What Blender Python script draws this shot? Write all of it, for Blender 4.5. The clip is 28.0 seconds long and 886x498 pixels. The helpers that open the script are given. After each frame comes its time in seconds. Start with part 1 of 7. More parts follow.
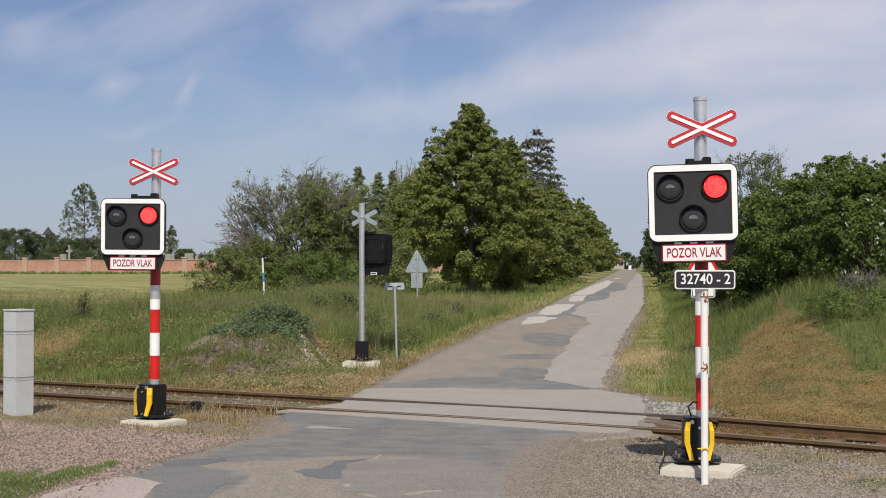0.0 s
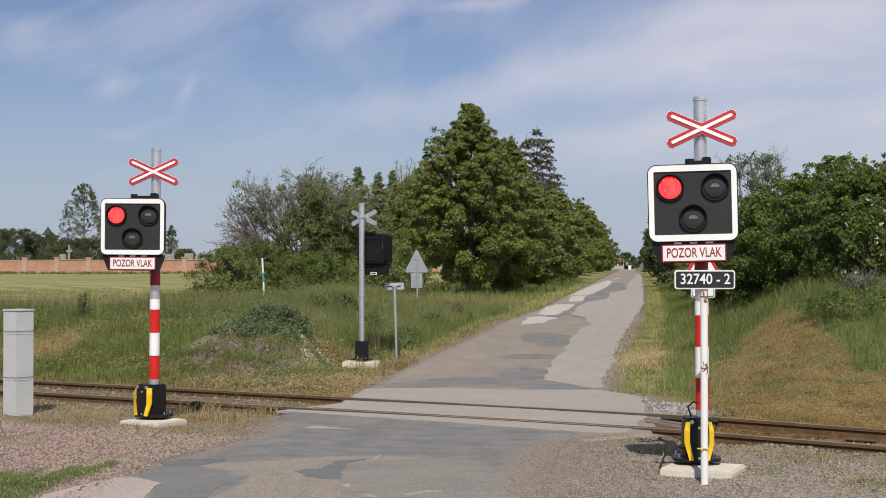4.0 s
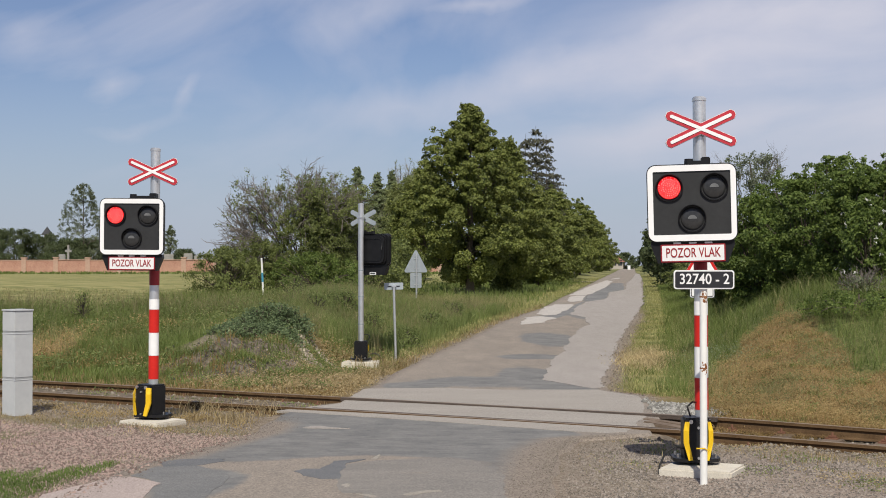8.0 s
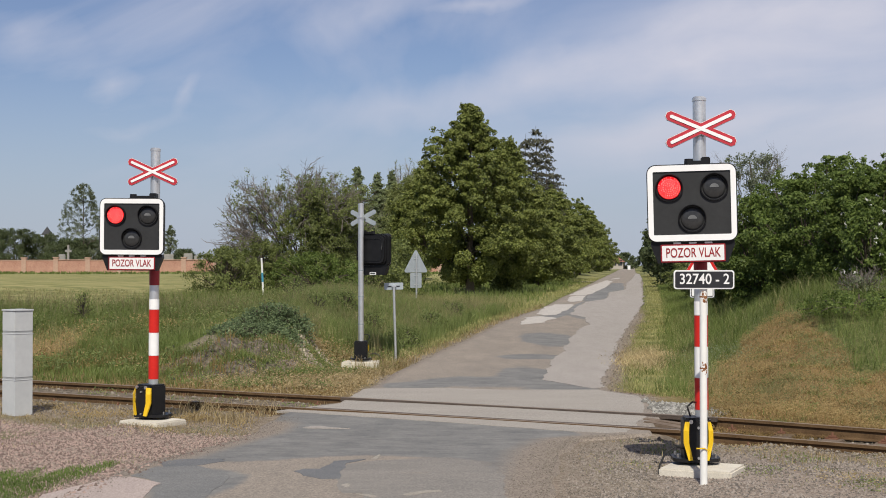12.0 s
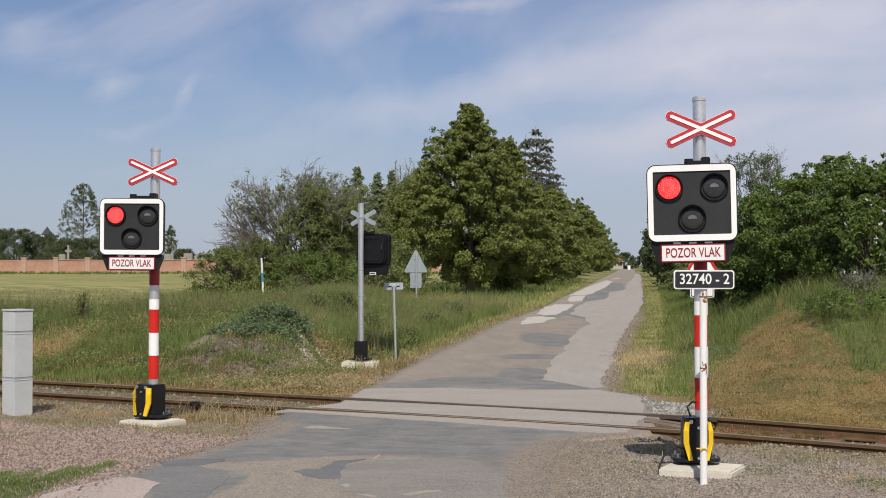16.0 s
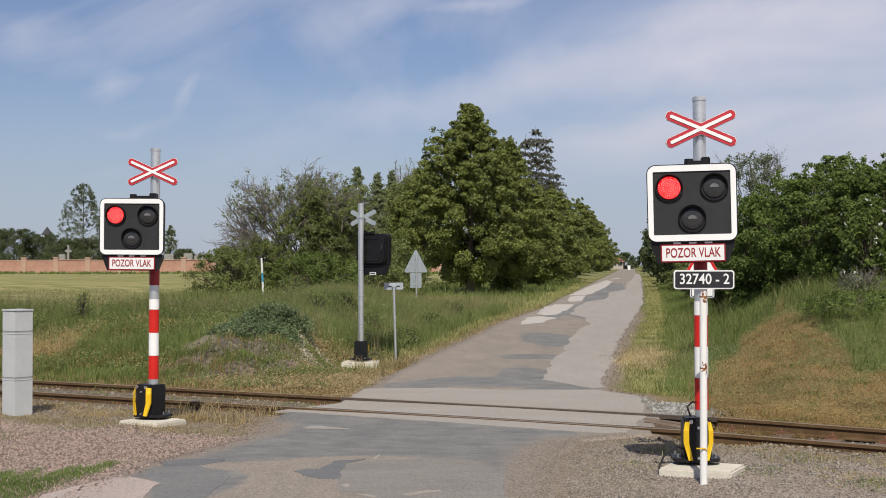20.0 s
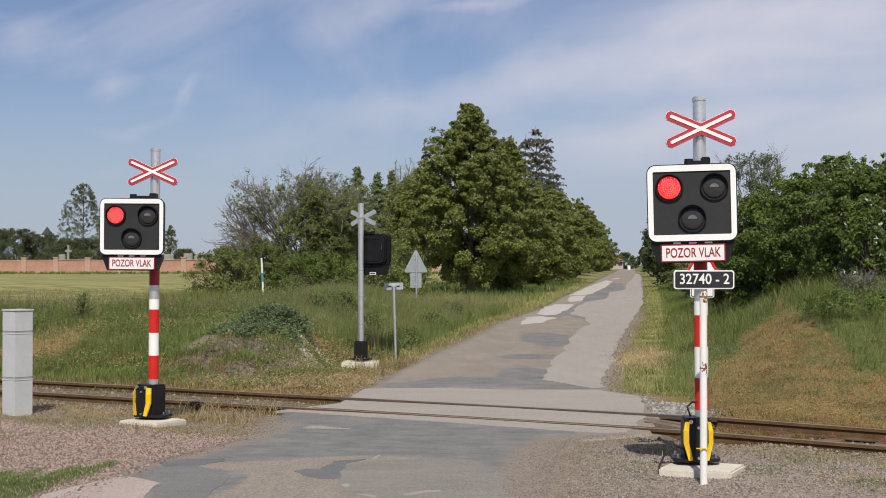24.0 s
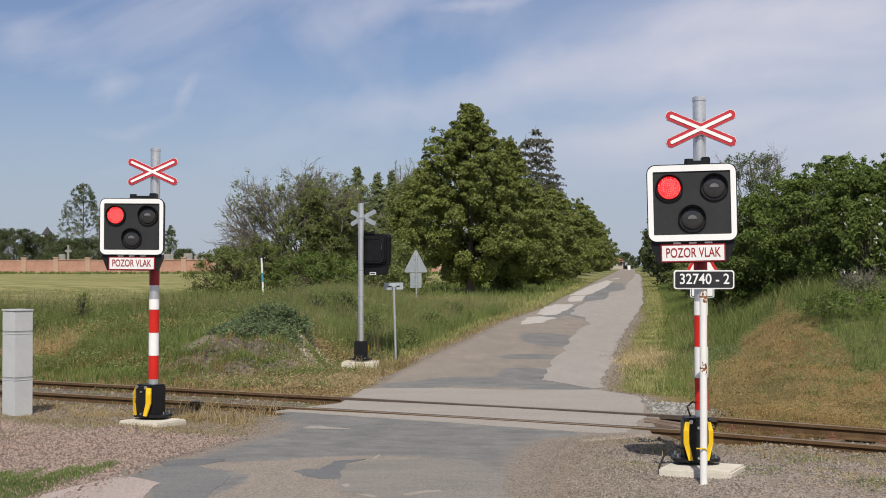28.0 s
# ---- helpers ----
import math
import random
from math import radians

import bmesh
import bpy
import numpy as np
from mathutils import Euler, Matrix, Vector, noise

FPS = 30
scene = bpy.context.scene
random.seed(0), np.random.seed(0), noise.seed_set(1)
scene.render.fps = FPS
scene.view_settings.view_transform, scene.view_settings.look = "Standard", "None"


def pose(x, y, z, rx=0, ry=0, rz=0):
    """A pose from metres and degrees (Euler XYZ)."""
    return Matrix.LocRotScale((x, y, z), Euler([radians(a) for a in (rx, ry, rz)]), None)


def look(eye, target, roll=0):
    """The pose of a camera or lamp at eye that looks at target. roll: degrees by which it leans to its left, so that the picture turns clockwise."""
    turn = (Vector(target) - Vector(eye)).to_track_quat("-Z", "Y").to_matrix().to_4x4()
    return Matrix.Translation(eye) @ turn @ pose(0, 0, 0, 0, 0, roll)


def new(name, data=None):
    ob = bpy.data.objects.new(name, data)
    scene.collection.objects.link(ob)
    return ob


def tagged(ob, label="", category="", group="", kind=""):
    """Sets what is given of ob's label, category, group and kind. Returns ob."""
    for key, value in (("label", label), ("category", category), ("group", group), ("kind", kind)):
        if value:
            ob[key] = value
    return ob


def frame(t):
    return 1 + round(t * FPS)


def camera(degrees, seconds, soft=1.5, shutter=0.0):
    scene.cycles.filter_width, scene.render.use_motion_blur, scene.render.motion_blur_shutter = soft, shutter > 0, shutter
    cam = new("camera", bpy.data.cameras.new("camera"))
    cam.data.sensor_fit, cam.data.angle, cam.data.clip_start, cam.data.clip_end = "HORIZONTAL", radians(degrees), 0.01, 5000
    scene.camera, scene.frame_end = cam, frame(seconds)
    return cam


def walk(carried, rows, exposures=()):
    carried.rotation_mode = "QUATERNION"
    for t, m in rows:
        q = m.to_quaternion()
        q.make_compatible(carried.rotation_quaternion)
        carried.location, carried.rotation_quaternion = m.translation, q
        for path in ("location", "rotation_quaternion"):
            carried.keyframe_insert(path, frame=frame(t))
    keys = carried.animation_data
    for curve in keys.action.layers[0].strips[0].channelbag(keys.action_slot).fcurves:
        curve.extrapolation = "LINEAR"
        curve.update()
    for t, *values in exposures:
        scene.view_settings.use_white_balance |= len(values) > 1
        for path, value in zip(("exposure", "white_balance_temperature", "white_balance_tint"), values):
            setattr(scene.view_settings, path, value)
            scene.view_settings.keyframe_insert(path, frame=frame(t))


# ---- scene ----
cam = camera(36.18, 28.0, soft=0.95)
TILT = 90.692
walk(cam, [(0.0, pose(0, 0, 1.85, TILT, 0, 0.04)), (3.5, pose(0, 0, 1.85, TILT, 0, 0.04)),
           (5.3, pose(0, 0, 1.85, TILT, 0, 0)), (28.0, pose(0, 0, 1.85, TILT, 0, 0))])

# ---- world, sun, exposure ----
world = bpy.data.worlds.new("sky")
scene.world = world
world.use_nodes = True
wn, wl = world.node_tree.nodes, world.node_tree.links
wn.clear()
w_out = wn.new("ShaderNodeOutputWorld")
w_bg = wn.new("ShaderNodeBackground")
w_sky = wn.new("ShaderNodeTexSky")
w_sky.sky_type = "NISHITA"
w_sky.sun_disc = False
w_sky.sun_elevation, w_sky.sun_rotation = radians(49), radians(183)
w_sky.air_density, w_sky.dust_density, w_sky.ozone_density = 1.0, 0.2, 3.0
w_co = wn.new("ShaderNodeTexCoord")
w_map = wn.new("ShaderNodeMapping")
w_map.inputs["Rotation"].default_value = (0.0, 0.24, 0.0)
w_long = wn.new("ShaderNodeMapping")
w_long.inputs["Scale"].default_value = (3.0, 1.0, 7.0)
w_long.inputs["Location"].default_value = (3.1, 0.0, 1.7)
w_noise = wn.new("ShaderNodeTexNoise")
w_noise.inputs["Scale"].default_value = 1.25
w_noise.inputs["Detail"].default_value = 7
w_noise.inputs["Roughness"].default_value = 0.52
w_noise.inputs["Distortion"].default_value = 1.1
w_ramp = wn.new("ShaderNodeValToRGB")
w_ramp.color_ramp.elements[0].position, w_ramp.color_ramp.elements[1].position = 0.38, 0.92
w_ramp.color_ramp.elements[0].color = (0.04, 0.04, 0.04, 1)
w_ramp.color_ramp.elements[1].color = (0.85, 0.85, 0.85, 1)
w_mix = wn.new("ShaderNodeMix")
w_mix.data_type = "RGBA"
w_mix.inputs[7].default_value = (6.7, 6.6, 7.4, 1)
wl.new(w_co.outputs["Generated"], w_map.inputs["Vector"])
wl.new(w_map.outputs["Vector"], w_long.inputs["Vector"])
wl.new(w_long.outputs["Vector"], w_noise.inputs["Vector"])
w_sep = wn.new("ShaderNodeSeparateXYZ")
w_side = wn.new("ShaderNodeMath")
w_side.operation = "MULTIPLY_ADD"
w_side.inputs[1].default_value = 0.78
wl.new(w_co.outputs["Generated"], w_sep.inputs[0])
wl.new(w_sep.outputs["X"], w_side.inputs[0])
wl.new(w_noise.outputs["Fac"], w_side.inputs[2])
# thin wisps of high cloud: (across, up, turn, long, wide, weight) on the sky before the road
w_safe = wn.new("ShaderNodeMath")
w_safe.operation = "MAXIMUM"
w_safe.inputs[1].default_value = 0.05
wl.new(w_sep.outputs["Y"], w_safe.inputs[0])
w_flat = wn.new("ShaderNodeCombineXYZ")
for axis_, slot in (("X", 0), ("Z", 1)):
    w_div = wn.new("ShaderNodeMath")
    w_div.operation = "DIVIDE"
    wl.new(w_sep.outputs[axis_], w_div.inputs[0])
    wl.new(w_safe.outputs[0], w_div.inputs[1])
    wl.new(w_div.outputs[0], w_flat.inputs[slot])
w_swirl = wn.new("ShaderNodeTexNoise")
w_swirl.inputs["Scale"].default_value, w_swirl.inputs["Detail"].default_value = 14.0, 6
wl.new(w_flat.outputs[0], w_swirl.inputs["Vector"])
w_shift = wn.new("ShaderNodeVectorMath")
w_shift.operation = "MULTIPLY_ADD"
w_shift.inputs[1].default_value = (0.045, 0.045, 0.0)
wl.new(w_swirl.outputs["Color"], w_shift.inputs[0])
wl.new(w_flat.outputs[0], w_shift.inputs[2])
w_fac = w_side.outputs[0]
for wx, wz, turn, long_, wide, weight in ((-0.247, 0.135, 0.35, 0.030, 0.014, 0.26), (-0.225, 0.103, 0.02, 0.055, 0.009, 0.20), (-0.185, 0.125, 1.15, 0.026, 0.008, 0.20), (-0.055, 0.187, 0.25, 0.060, 0.022, 0.20),
                                          (-0.31, 0.175, -0.5, 0.06, 0.03, 0.20), (-0.03, 0.118, 0.15, 0.085, 0.022, 0.26), (0.06, 0.135, 0.3, 0.10, 0.03, 0.20), (0.03, 0.196, 0.2, 0.05, 0.008, 0.24), (0.19, 0.150, 0.12, 0.19, 0.035, 0.34), (0.15, 0.095, 0.18, 0.14, 0.022, 0.30),
                                          (0.26, 0.19, 0.12, 0.16, 0.02, 0.20)):
    w_at = wn.new("ShaderNodeMapping")
    w_at.vector_type = "TEXTURE"
    w_at.inputs["Location"].default_value = (wx + 0.0225, wz + 0.0225, 0)
    w_at.inputs["Rotation"].default_value = (0, 0, turn)
    w_at.inputs["Scale"].default_value = (long_, wide, 1)
    wl.new(w_shift.outputs[0], w_at.inputs["Vector"])
    w_ball = wn.new("ShaderNodeTexGradient")
    w_ball.gradient_type = "SPHERICAL"
    wl.new(w_at.outputs[0], w_ball.inputs[0])
    w_add = wn.new("ShaderNodeMath")
    w_add.operation = "MULTIPLY_ADD"
    w_add.inputs[1].default_value = weight
    wl.new(w_ball.outputs["Fac"], w_add.inputs[0])
    wl.new(w_fac, w_add.inputs[2])
    w_fac = w_add.outputs[0]
wl.new(w_fac, w_ramp.inputs["Fac"])
wl.new(w_ramp.outputs["Color"], w_mix.inputs[0])
w_tint = wn.new("ShaderNodeMix")
w_tint.data_type, w_tint.blend_type = "RGBA", "MULTIPLY"
w_tint.inputs[0].default_value = 1.0
w_tint.inputs[7].default_value = (0.67, 0.655, 0.765, 1)
wl.new(w_sky.outputs["Color"], w_tint.inputs[6])
wl.new(w_tint.outputs[2], w_mix.inputs[6])
w_low = wn.new("ShaderNodeMapRange")
w_low.interpolation_type = "SMOOTHSTEP"
w_low.inputs["From Min"].default_value, w_low.inputs["From Max"].default_value = 0.0, 0.16
w_low.inputs["To Min"].default_value, w_low.inputs["To Max"].default_value = 0.75, 0.0
wl.new(w_sep.outputs["Z"], w_low.inputs["Value"])
w_haze = wn.new("ShaderNodeMix")
w_haze.data_type = "RGBA"
w_haze.inputs[7].default_value = (3.7, 4.4, 5.65, 1)
wl.new(w_low.outputs["Result"], w_haze.inputs[0])
wl.new(w_mix.outputs[2], w_haze.inputs[6])
wl.new(w_haze.outputs[2], w_bg.inputs["Color"])
wl.new(w_bg.outputs["Background"], w_out.inputs["Surface"])
w_bg.inputs["Strength"].default_value = 0.10

sun = new("sun", bpy.data.lights.new("sun", "SUN"))
sun.data.energy, sun.data.angle, sun.data.color = 4.3, radians(0.6), (1.0, 0.935, 0.80)
sun.matrix_world = look((0, 0, 60), (0.03, 0.656, 60 - 0.755))
scene.view_settings.exposure = 0.0


# ---- materials ----
def surface(name, c1, c2, scale=8.0, rough=0.8, bump=0.0, metal=0.0, fine=6.0, island=0.0, each=0.0, spec=0.4, speck=0.0, grain=110.0, stretch=None):
    """A surface of two tones: a broad and a fine noise mix them; bump gives relief."""
    m = bpy.data.materials.new(name)
    m.use_nodes = True
    n, l = m.node_tree.nodes, m.node_tree.links
    p = n["Principled BSDF"]
    co = n.new("ShaderNodeTexCoord")
    a = n.new("ShaderNodeTexNoise")
    a.inputs["Scale"].default_value, a.inputs["Detail"].default_value = scale, 5
    b = n.new("ShaderNodeTexNoise")
    b.inputs["Scale"].default_value, b.inputs["Detail"].default_value = scale * fine, 4
    if stretch:
        k = n.new("ShaderNodeMapping")
        k.inputs["Scale"].default_value = stretch
        k.inputs["Rotation"].default_value = (0, 0, 0.14)
        a.inputs["Roughness"].default_value, a.inputs["Detail"].default_value = 0.76, 9
        l.new(co.outputs["Object"], k.inputs["Vector"])
        l.new(k.outputs["Vector"], a.inputs["Vector"])
    else:
        l.new(co.outputs["Object"], a.inputs["Vector"])
    l.new(co.outputs["Object"], b.inputs["Vector"])
    ad = n.new("ShaderNodeMath")
    ad.operation = "MULTIPLY_ADD"
    ad.inputs[1].default_value = 0.6
    l.new(a.outputs["Fac"], ad.inputs[0])
    half = n.new("ShaderNodeMath")
    half.operation = "MULTIPLY"
    half.inputs[1].default_value = 0.4
    l.new(b.outputs["Fac"], half.inputs[0])
    l.new(half.outputs[0], ad.inputs[2])
    fac = ad.outputs[0]
    for amount, node, key in ((island, "ShaderNodeNewGeometry", "Random Per Island"), (each, "ShaderNodeObjectInfo", "Random")):
        if amount:
            g = n.new(node)
            s = n.new("ShaderNodeMath")
            s.operation = "MULTIPLY_ADD"
            s.inputs[1].default_value, s.inputs[2].default_value = amount, -amount / 2
            l.new(g.outputs[key], s.inputs[0])
            t = n.new("ShaderNodeMath")
            t.operation = "ADD"
            l.new(fac, t.inputs[0])
            l.new(s.outputs[0], t.inputs[1])
            fac = t.outputs[0]
    r = n.new("ShaderNodeMapRange")
    r.inputs["From Min"].default_value, r.inputs["From Max"].default_value = 0.3, 0.7
    l.new(fac, r.inputs["Value"])
    mx = n.new("ShaderNodeMix")
    mx.data_type = "RGBA"
    mx.inputs[6].default_value, mx.inputs[7].default_value = (*c1, 1), (*c2, 1)
    l.new(r.outputs["Result"], mx.inputs[0])
    tone = mx.outputs[2]
    if speck:
        s3 = n.new("ShaderNodeTexNoise")
        s3.inputs["Scale"].default_value, s3.inputs["Detail"].default_value, s3.inputs["Roughness"].default_value = grain, 3, 0.7
        l.new(co.outputs["Object"], s3.inputs["Vector"])
        r3 = n.new("ShaderNodeMapRange")
        r3.inputs["From Min"].default_value, r3.inputs["From Max"].default_value = 0.32, 0.68
        r3.inputs["To Min"].default_value, r3.inputs["To Max"].default_value = 1 - speck, 1 + speck
        l.new(s3.outputs["Fac"], r3.inputs["Value"])
        h3 = n.new("ShaderNodeHueSaturation")
        l.new(r3.outputs["Result"], h3.inputs["Value"])
        l.new(tone, h3.inputs["Color"])
        tone = h3.outputs["Color"]
    l.new(tone, p.inputs["Base Color"])
    p.inputs["Roughness"].default_value, p.inputs["Metallic"].default_value = rough, metal
    p.inputs["Specular IOR Level"].default_value = spec
    if bump:
        bp = n.new("ShaderNodeBump")
        bp.inputs["Strength"].default_value, bp.inputs["Distance"].default_value = bump, 0.01
        l.new(b.outputs["Fac"], bp.inputs["Height"])
        l.new(bp.outputs["Normal"], p.inputs["Normal"])
    return m


def leafy(name, c1, c2, thin=0.35, rough=0.55):
    """Leaves or blades: each one has its own tone, and some light passes through."""
    m = bpy.data.materials.new(name)
    m.use_nodes = True
    n, l = m.node_tree.nodes, m.node_tree.links
    p = n["Principled BSDF"]
    g = n.new("ShaderNodeNewGeometry")
    mx = n.new("ShaderNodeMix")
    mx.data_type = "RGBA"
    mx.inputs[6].default_value, mx.inputs[7].default_value = (*c1, 1), (*c2, 1)
    l.new(g.outputs["Random Per Island"], mx.inputs[0])
    co = n.new("ShaderNodeTexCoord")
    no = n.new("ShaderNodeTexNoise")
    no.inputs["Scale"].default_value, no.inputs["Detail"].default_value = 0.7, 3
    l.new(co.outputs["Object"], no.inputs["Vector"])
    hs = n.new("ShaderNodeHueSaturation")
    r = n.new("ShaderNodeMapRange")
    r.inputs["From Min"].default_value, r.inputs["From Max"].default_value = 0.3, 0.7
    r.inputs["To Min"].default_value, r.inputs["To Max"].default_value = 0.8, 1.22
    l.new(no.outputs["Fac"], r.inputs["Value"])
    l.new(r.outputs["Result"], hs.inputs["Value"])
    l.new(mx.outputs[2], hs.inputs["Color"])
    l.new(hs.outputs["Color"], p.inputs["Base Color"])
    p.inputs["Roughness"].default_value = rough
    p.inputs["Specular IOR Level"].default_value = 0.25
    t = n.new("ShaderNodeBsdfTranslucent")
    l.new(hs.outputs["Color"], t.inputs["Color"])
    ms = n.new("ShaderNodeMixShader")
    ms.inputs[0].default_value = thin
    l.new(p.outputs["BSDF"], ms.inputs[1])
    l.new(t.outputs["BSDF"], ms.inputs[2])
    l.new(ms.outputs[0], n["Material Output"].inputs["Surface"])
    return m


def glow(name, colour, strength):
    m = bpy.data.materials.new(name)
    m.use_nodes = True
    p = m.node_tree.nodes["Principled BSDF"]
    p.inputs["Base Color"].default_value = (*colour, 1)
    p.inputs["Emission Color"].default_value = (*colour, 1)
    p.inputs["Emission Strength"].default_value = strength
    p.inputs["Roughness"].default_value = 0.3
    return m


galvanised = surface("galvanised_steel", (0.60, 0.615, 0.63), (0.76, 0.77, 0.78), 9, 0.38, 0.03, 0.78)
steel_grey = surface("dull_grey_sheet", (0.33, 0.37, 0.405), (0.44, 0.485, 0.52), 5, 0.5, 0.03, 0.3)
red_film = surface("red_reflective_film", (0.52, 0.014, 0.010), (0.64, 0.024, 0.016), 5, 0.35, 0.02)
crimson = surface("crimson_sign_paint", (0.42, 0.025, 0.04), (0.52, 0.04, 0.055), 5, 0.45, 0.02)
dark_red = surface("dark_red_paint", (0.24, 0.012, 0.018), (0.33, 0.02, 0.026), 5, 0.4, 0.02)
white_film = surface("white_reflective_film", (0.80, 0.80, 0.80), (0.88, 0.88, 0.88), 4, 0.4, 0.02)
black_plastic = surface("black_plastic", (0.007, 0.007, 0.008), (0.016, 0.016, 0.018), 7, 0.42, 0.06, spec=0.25)
black_matt = surface("matt_black_sheet", (0.015, 0.0155, 0.017), (0.027, 0.028, 0.030), 5, 0.6, 0.04)
lens_glass = surface("dark_lens", (0.022, 0.023, 0.024), (0.05, 0.05, 0.052), 30, 0.15, 0.15, spec=0.35)
yellow_film = surface("yellow_reflective_strip", (0.72, 0.44, 0.01), (0.82, 0.53, 0.02), 6, 0.35, 0.02)
bolt_steel = surface("zinc_bolt", (0.55, 0.55, 0.55), (0.75, 0.75, 0.74), 20, 0.3, 0.0, 0.9)
rubber = surface("black_cable", (0.012, 0.012, 0.012), (0.025, 0.025, 0.025), 10, 0.5)
concrete = surface("concrete", (0.50, 0.46, 0.39), (0.66, 0.62, 0.54), 5, 0.9, 0.3, speck=0.12)
white_paint = surface("white_post_paint", (0.72, 0.72, 0.70), (0.84, 0.84, 0.82), 3, 0.45, 0.05)
rust = surface("rust", (0.16, 0.06, 0.025), (0.30, 0.13, 0.05), 20, 0.9, 0.3)
cabinet_paint = surface("light_grey_cabinet", (0.46, 0.475, 0.49), (0.54, 0.555, 0.565), 3, 0.5, 0.04)
cabinet_seam = surface("cabinet_seam", (0.28, 0.29, 0.30), (0.36, 0.37, 0.38), 4, 0.6)
sign_black = surface("sign_black", (0.018, 0.018, 0.022), (0.03, 0.03, 0.034), 5, 0.4)
sign_white = surface("sign_white", (0.74, 0.74, 0.74), (0.82, 0.82, 0.82), 4, 0.4)
post_blue = surface("blue_marker_paint", (0.04, 0.23, 0.36), (0.08, 0.31, 0.43), 4, 0.5)
rail_rust = surface("rusty_rail", (0.075, 0.046, 0.025), (0.155, 0.098, 0.053), 7, 0.9, 0.3, speck=0.2, spec=0.1)
fastening_rust = surface("reddish_rust", (0.13, 0.06, 0.04), (0.24, 0.125, 0.085), 15, 0.9, 0.3, spec=0.1)
rail_top = surface("worn_rail_head", (0.19, 0.135, 0.09), (0.30, 0.225, 0.155), 6, 0.5, 0.1, 0.2)
sleeper_wood = surface("weathered_sleeper", (0.105, 0.075, 0.053), (0.22, 0.165, 0.125), 4, 0.95, 0.5)
asphalt_old = surface("worn_asphalt", (0.165, 0.148, 0.132), (0.335, 0.282, 0.232), 0.9, 0.95, 0.6, fine=40, speck=0.36, grain=55, stretch=(1.6, 0.5, 1))
asphalt_light = surface("pale_asphalt", (0.265, 0.240, 0.220), (0.375, 0.342, 0.314), 1.2, 0.95, 0.6, fine=30, speck=0.32, grain=70, stretch=(2.0, 0.4, 1))
asphalt_white = surface("fresh_pale_patch", (0.38, 0.35, 0.325), (0.50, 0.465, 0.43), 1.2, 0.95, 0.6, fine=30, speck=0.25, grain=70, stretch=(2.0, 0.4, 1))
asphalt_dark = surface("dark_asphalt_repair", (0.10, 0.103, 0.11), (0.17, 0.172, 0.178), 1.6, 0.95, 0.6, fine=25, speck=0.32, grain=70)
asphalt_mid = surface("worn_grey_asphalt", (0.12, 0.122, 0.126), (0.21, 0.207, 0.20), 1.6, 0.95, 0.6, fine=30, speck=0.32, grain=70, stretch=(0.6, 2.0, 1))
asphalt_tan = surface("greyish_tan_asphalt", (0.155, 0.147, 0.138), (0.275, 0.25, 0.225), 1.2, 0.95, 0.6, fine=30, speck=0.32, grain=70, stretch=(0.6, 2.0, 1))
crumbled = surface("crumbled_asphalt", (0.25, 0.225, 0.195), (0.36, 0.33, 0.285), 14, 0.95, 0.6, speck=0.32, grain=70)
asphalt_grey = surface("grey_asphalt", (0.10, 0.105, 0.112), (0.255, 0.248, 0.238), 0.75, 0.95, 0.6, fine=40, speck=0.32, grain=70)
crossing_mix = surface("crossing_asphalt", (0.27, 0.245, 0.22), (0.36, 0.33, 0.295), 1.0, 0.95, 0.6, fine=40, speck=0.32, grain=70, stretch=(0.6, 2.0, 1))
asphalt_pink = surface("pinkish_asphalt", (0.33, 0.27, 0.25), (0.42, 0.35, 0.32), 1.2, 0.95, 0.5, fine=30, speck=0.32, grain=70, stretch=(2.0, 0.4, 1))
groove_dirt = surface("flangeway_dirt", (0.055, 0.042, 0.034), (0.11, 0.085, 0.07), 6, 0.95, 0.5)
gravel_pink = surface("pinkish_gravel", (0.135, 0.094, 0.082), (0.35, 0.258, 0.222), 3, 0.95, 0.3, island=1.1)
gravel_grey = surface("greyish_gravel", (0.115, 0.100, 0.088), (0.30, 0.26, 0.228), 3, 0.95, 0.3, island=1.0)
ballast_grey = surface("grey_ballast", (0.15, 0.145, 0.132), (0.35, 0.34, 0.315), 3, 0.95, 0.3, island=0.7)
ballast_brown = surface("dirty_ballast", (0.10, 0.082, 0.065), (0.27, 0.235, 0.195), 3, 0.95, 0.3, island=0.7)
pale_earth = surface("pale_clay_rock", (0.22, 0.185, 0.14), (0.42, 0.365, 0.285), 3, 0.95, 0.3, island=0.6)
rubble_stone = surface("earthy_rubble", (0.055, 0.049, 0.042), (0.20, 0.178, 0.15), 3, 0.95, 0.3, island=0.7)
bark = surface("tree_bark", (0.06, 0.048, 0.036), (0.14, 0.115, 0.09), 6, 0.95, 0.6)
dead_twig = surface("dry_twigs", (0.15, 0.13, 0.115), (0.27, 0.24, 0.215), 6, 0.95, 0.2)
pale_twig = surface("pale_poplar_twigs", (0.26, 0.25, 0.22), (0.38, 0.36, 0.32), 6, 0.95, 0.2)
leaf_weed = leafy("broad_weed_leaves", (0.11, 0.15, 0.044), (0.225, 0.262, 0.094), 0.4)
leaf_rust = leafy("withered_weed_leaves", (0.30, 0.216, 0.095), (0.425, 0.32, 0.148), 0.4)
wall_plaster = surface("pink_plaster_wall", (0.33, 0.17, 0.125), (0.46, 0.275, 0.205), 0.9, 0.95, 0.2, speck=0.15, grain=8)
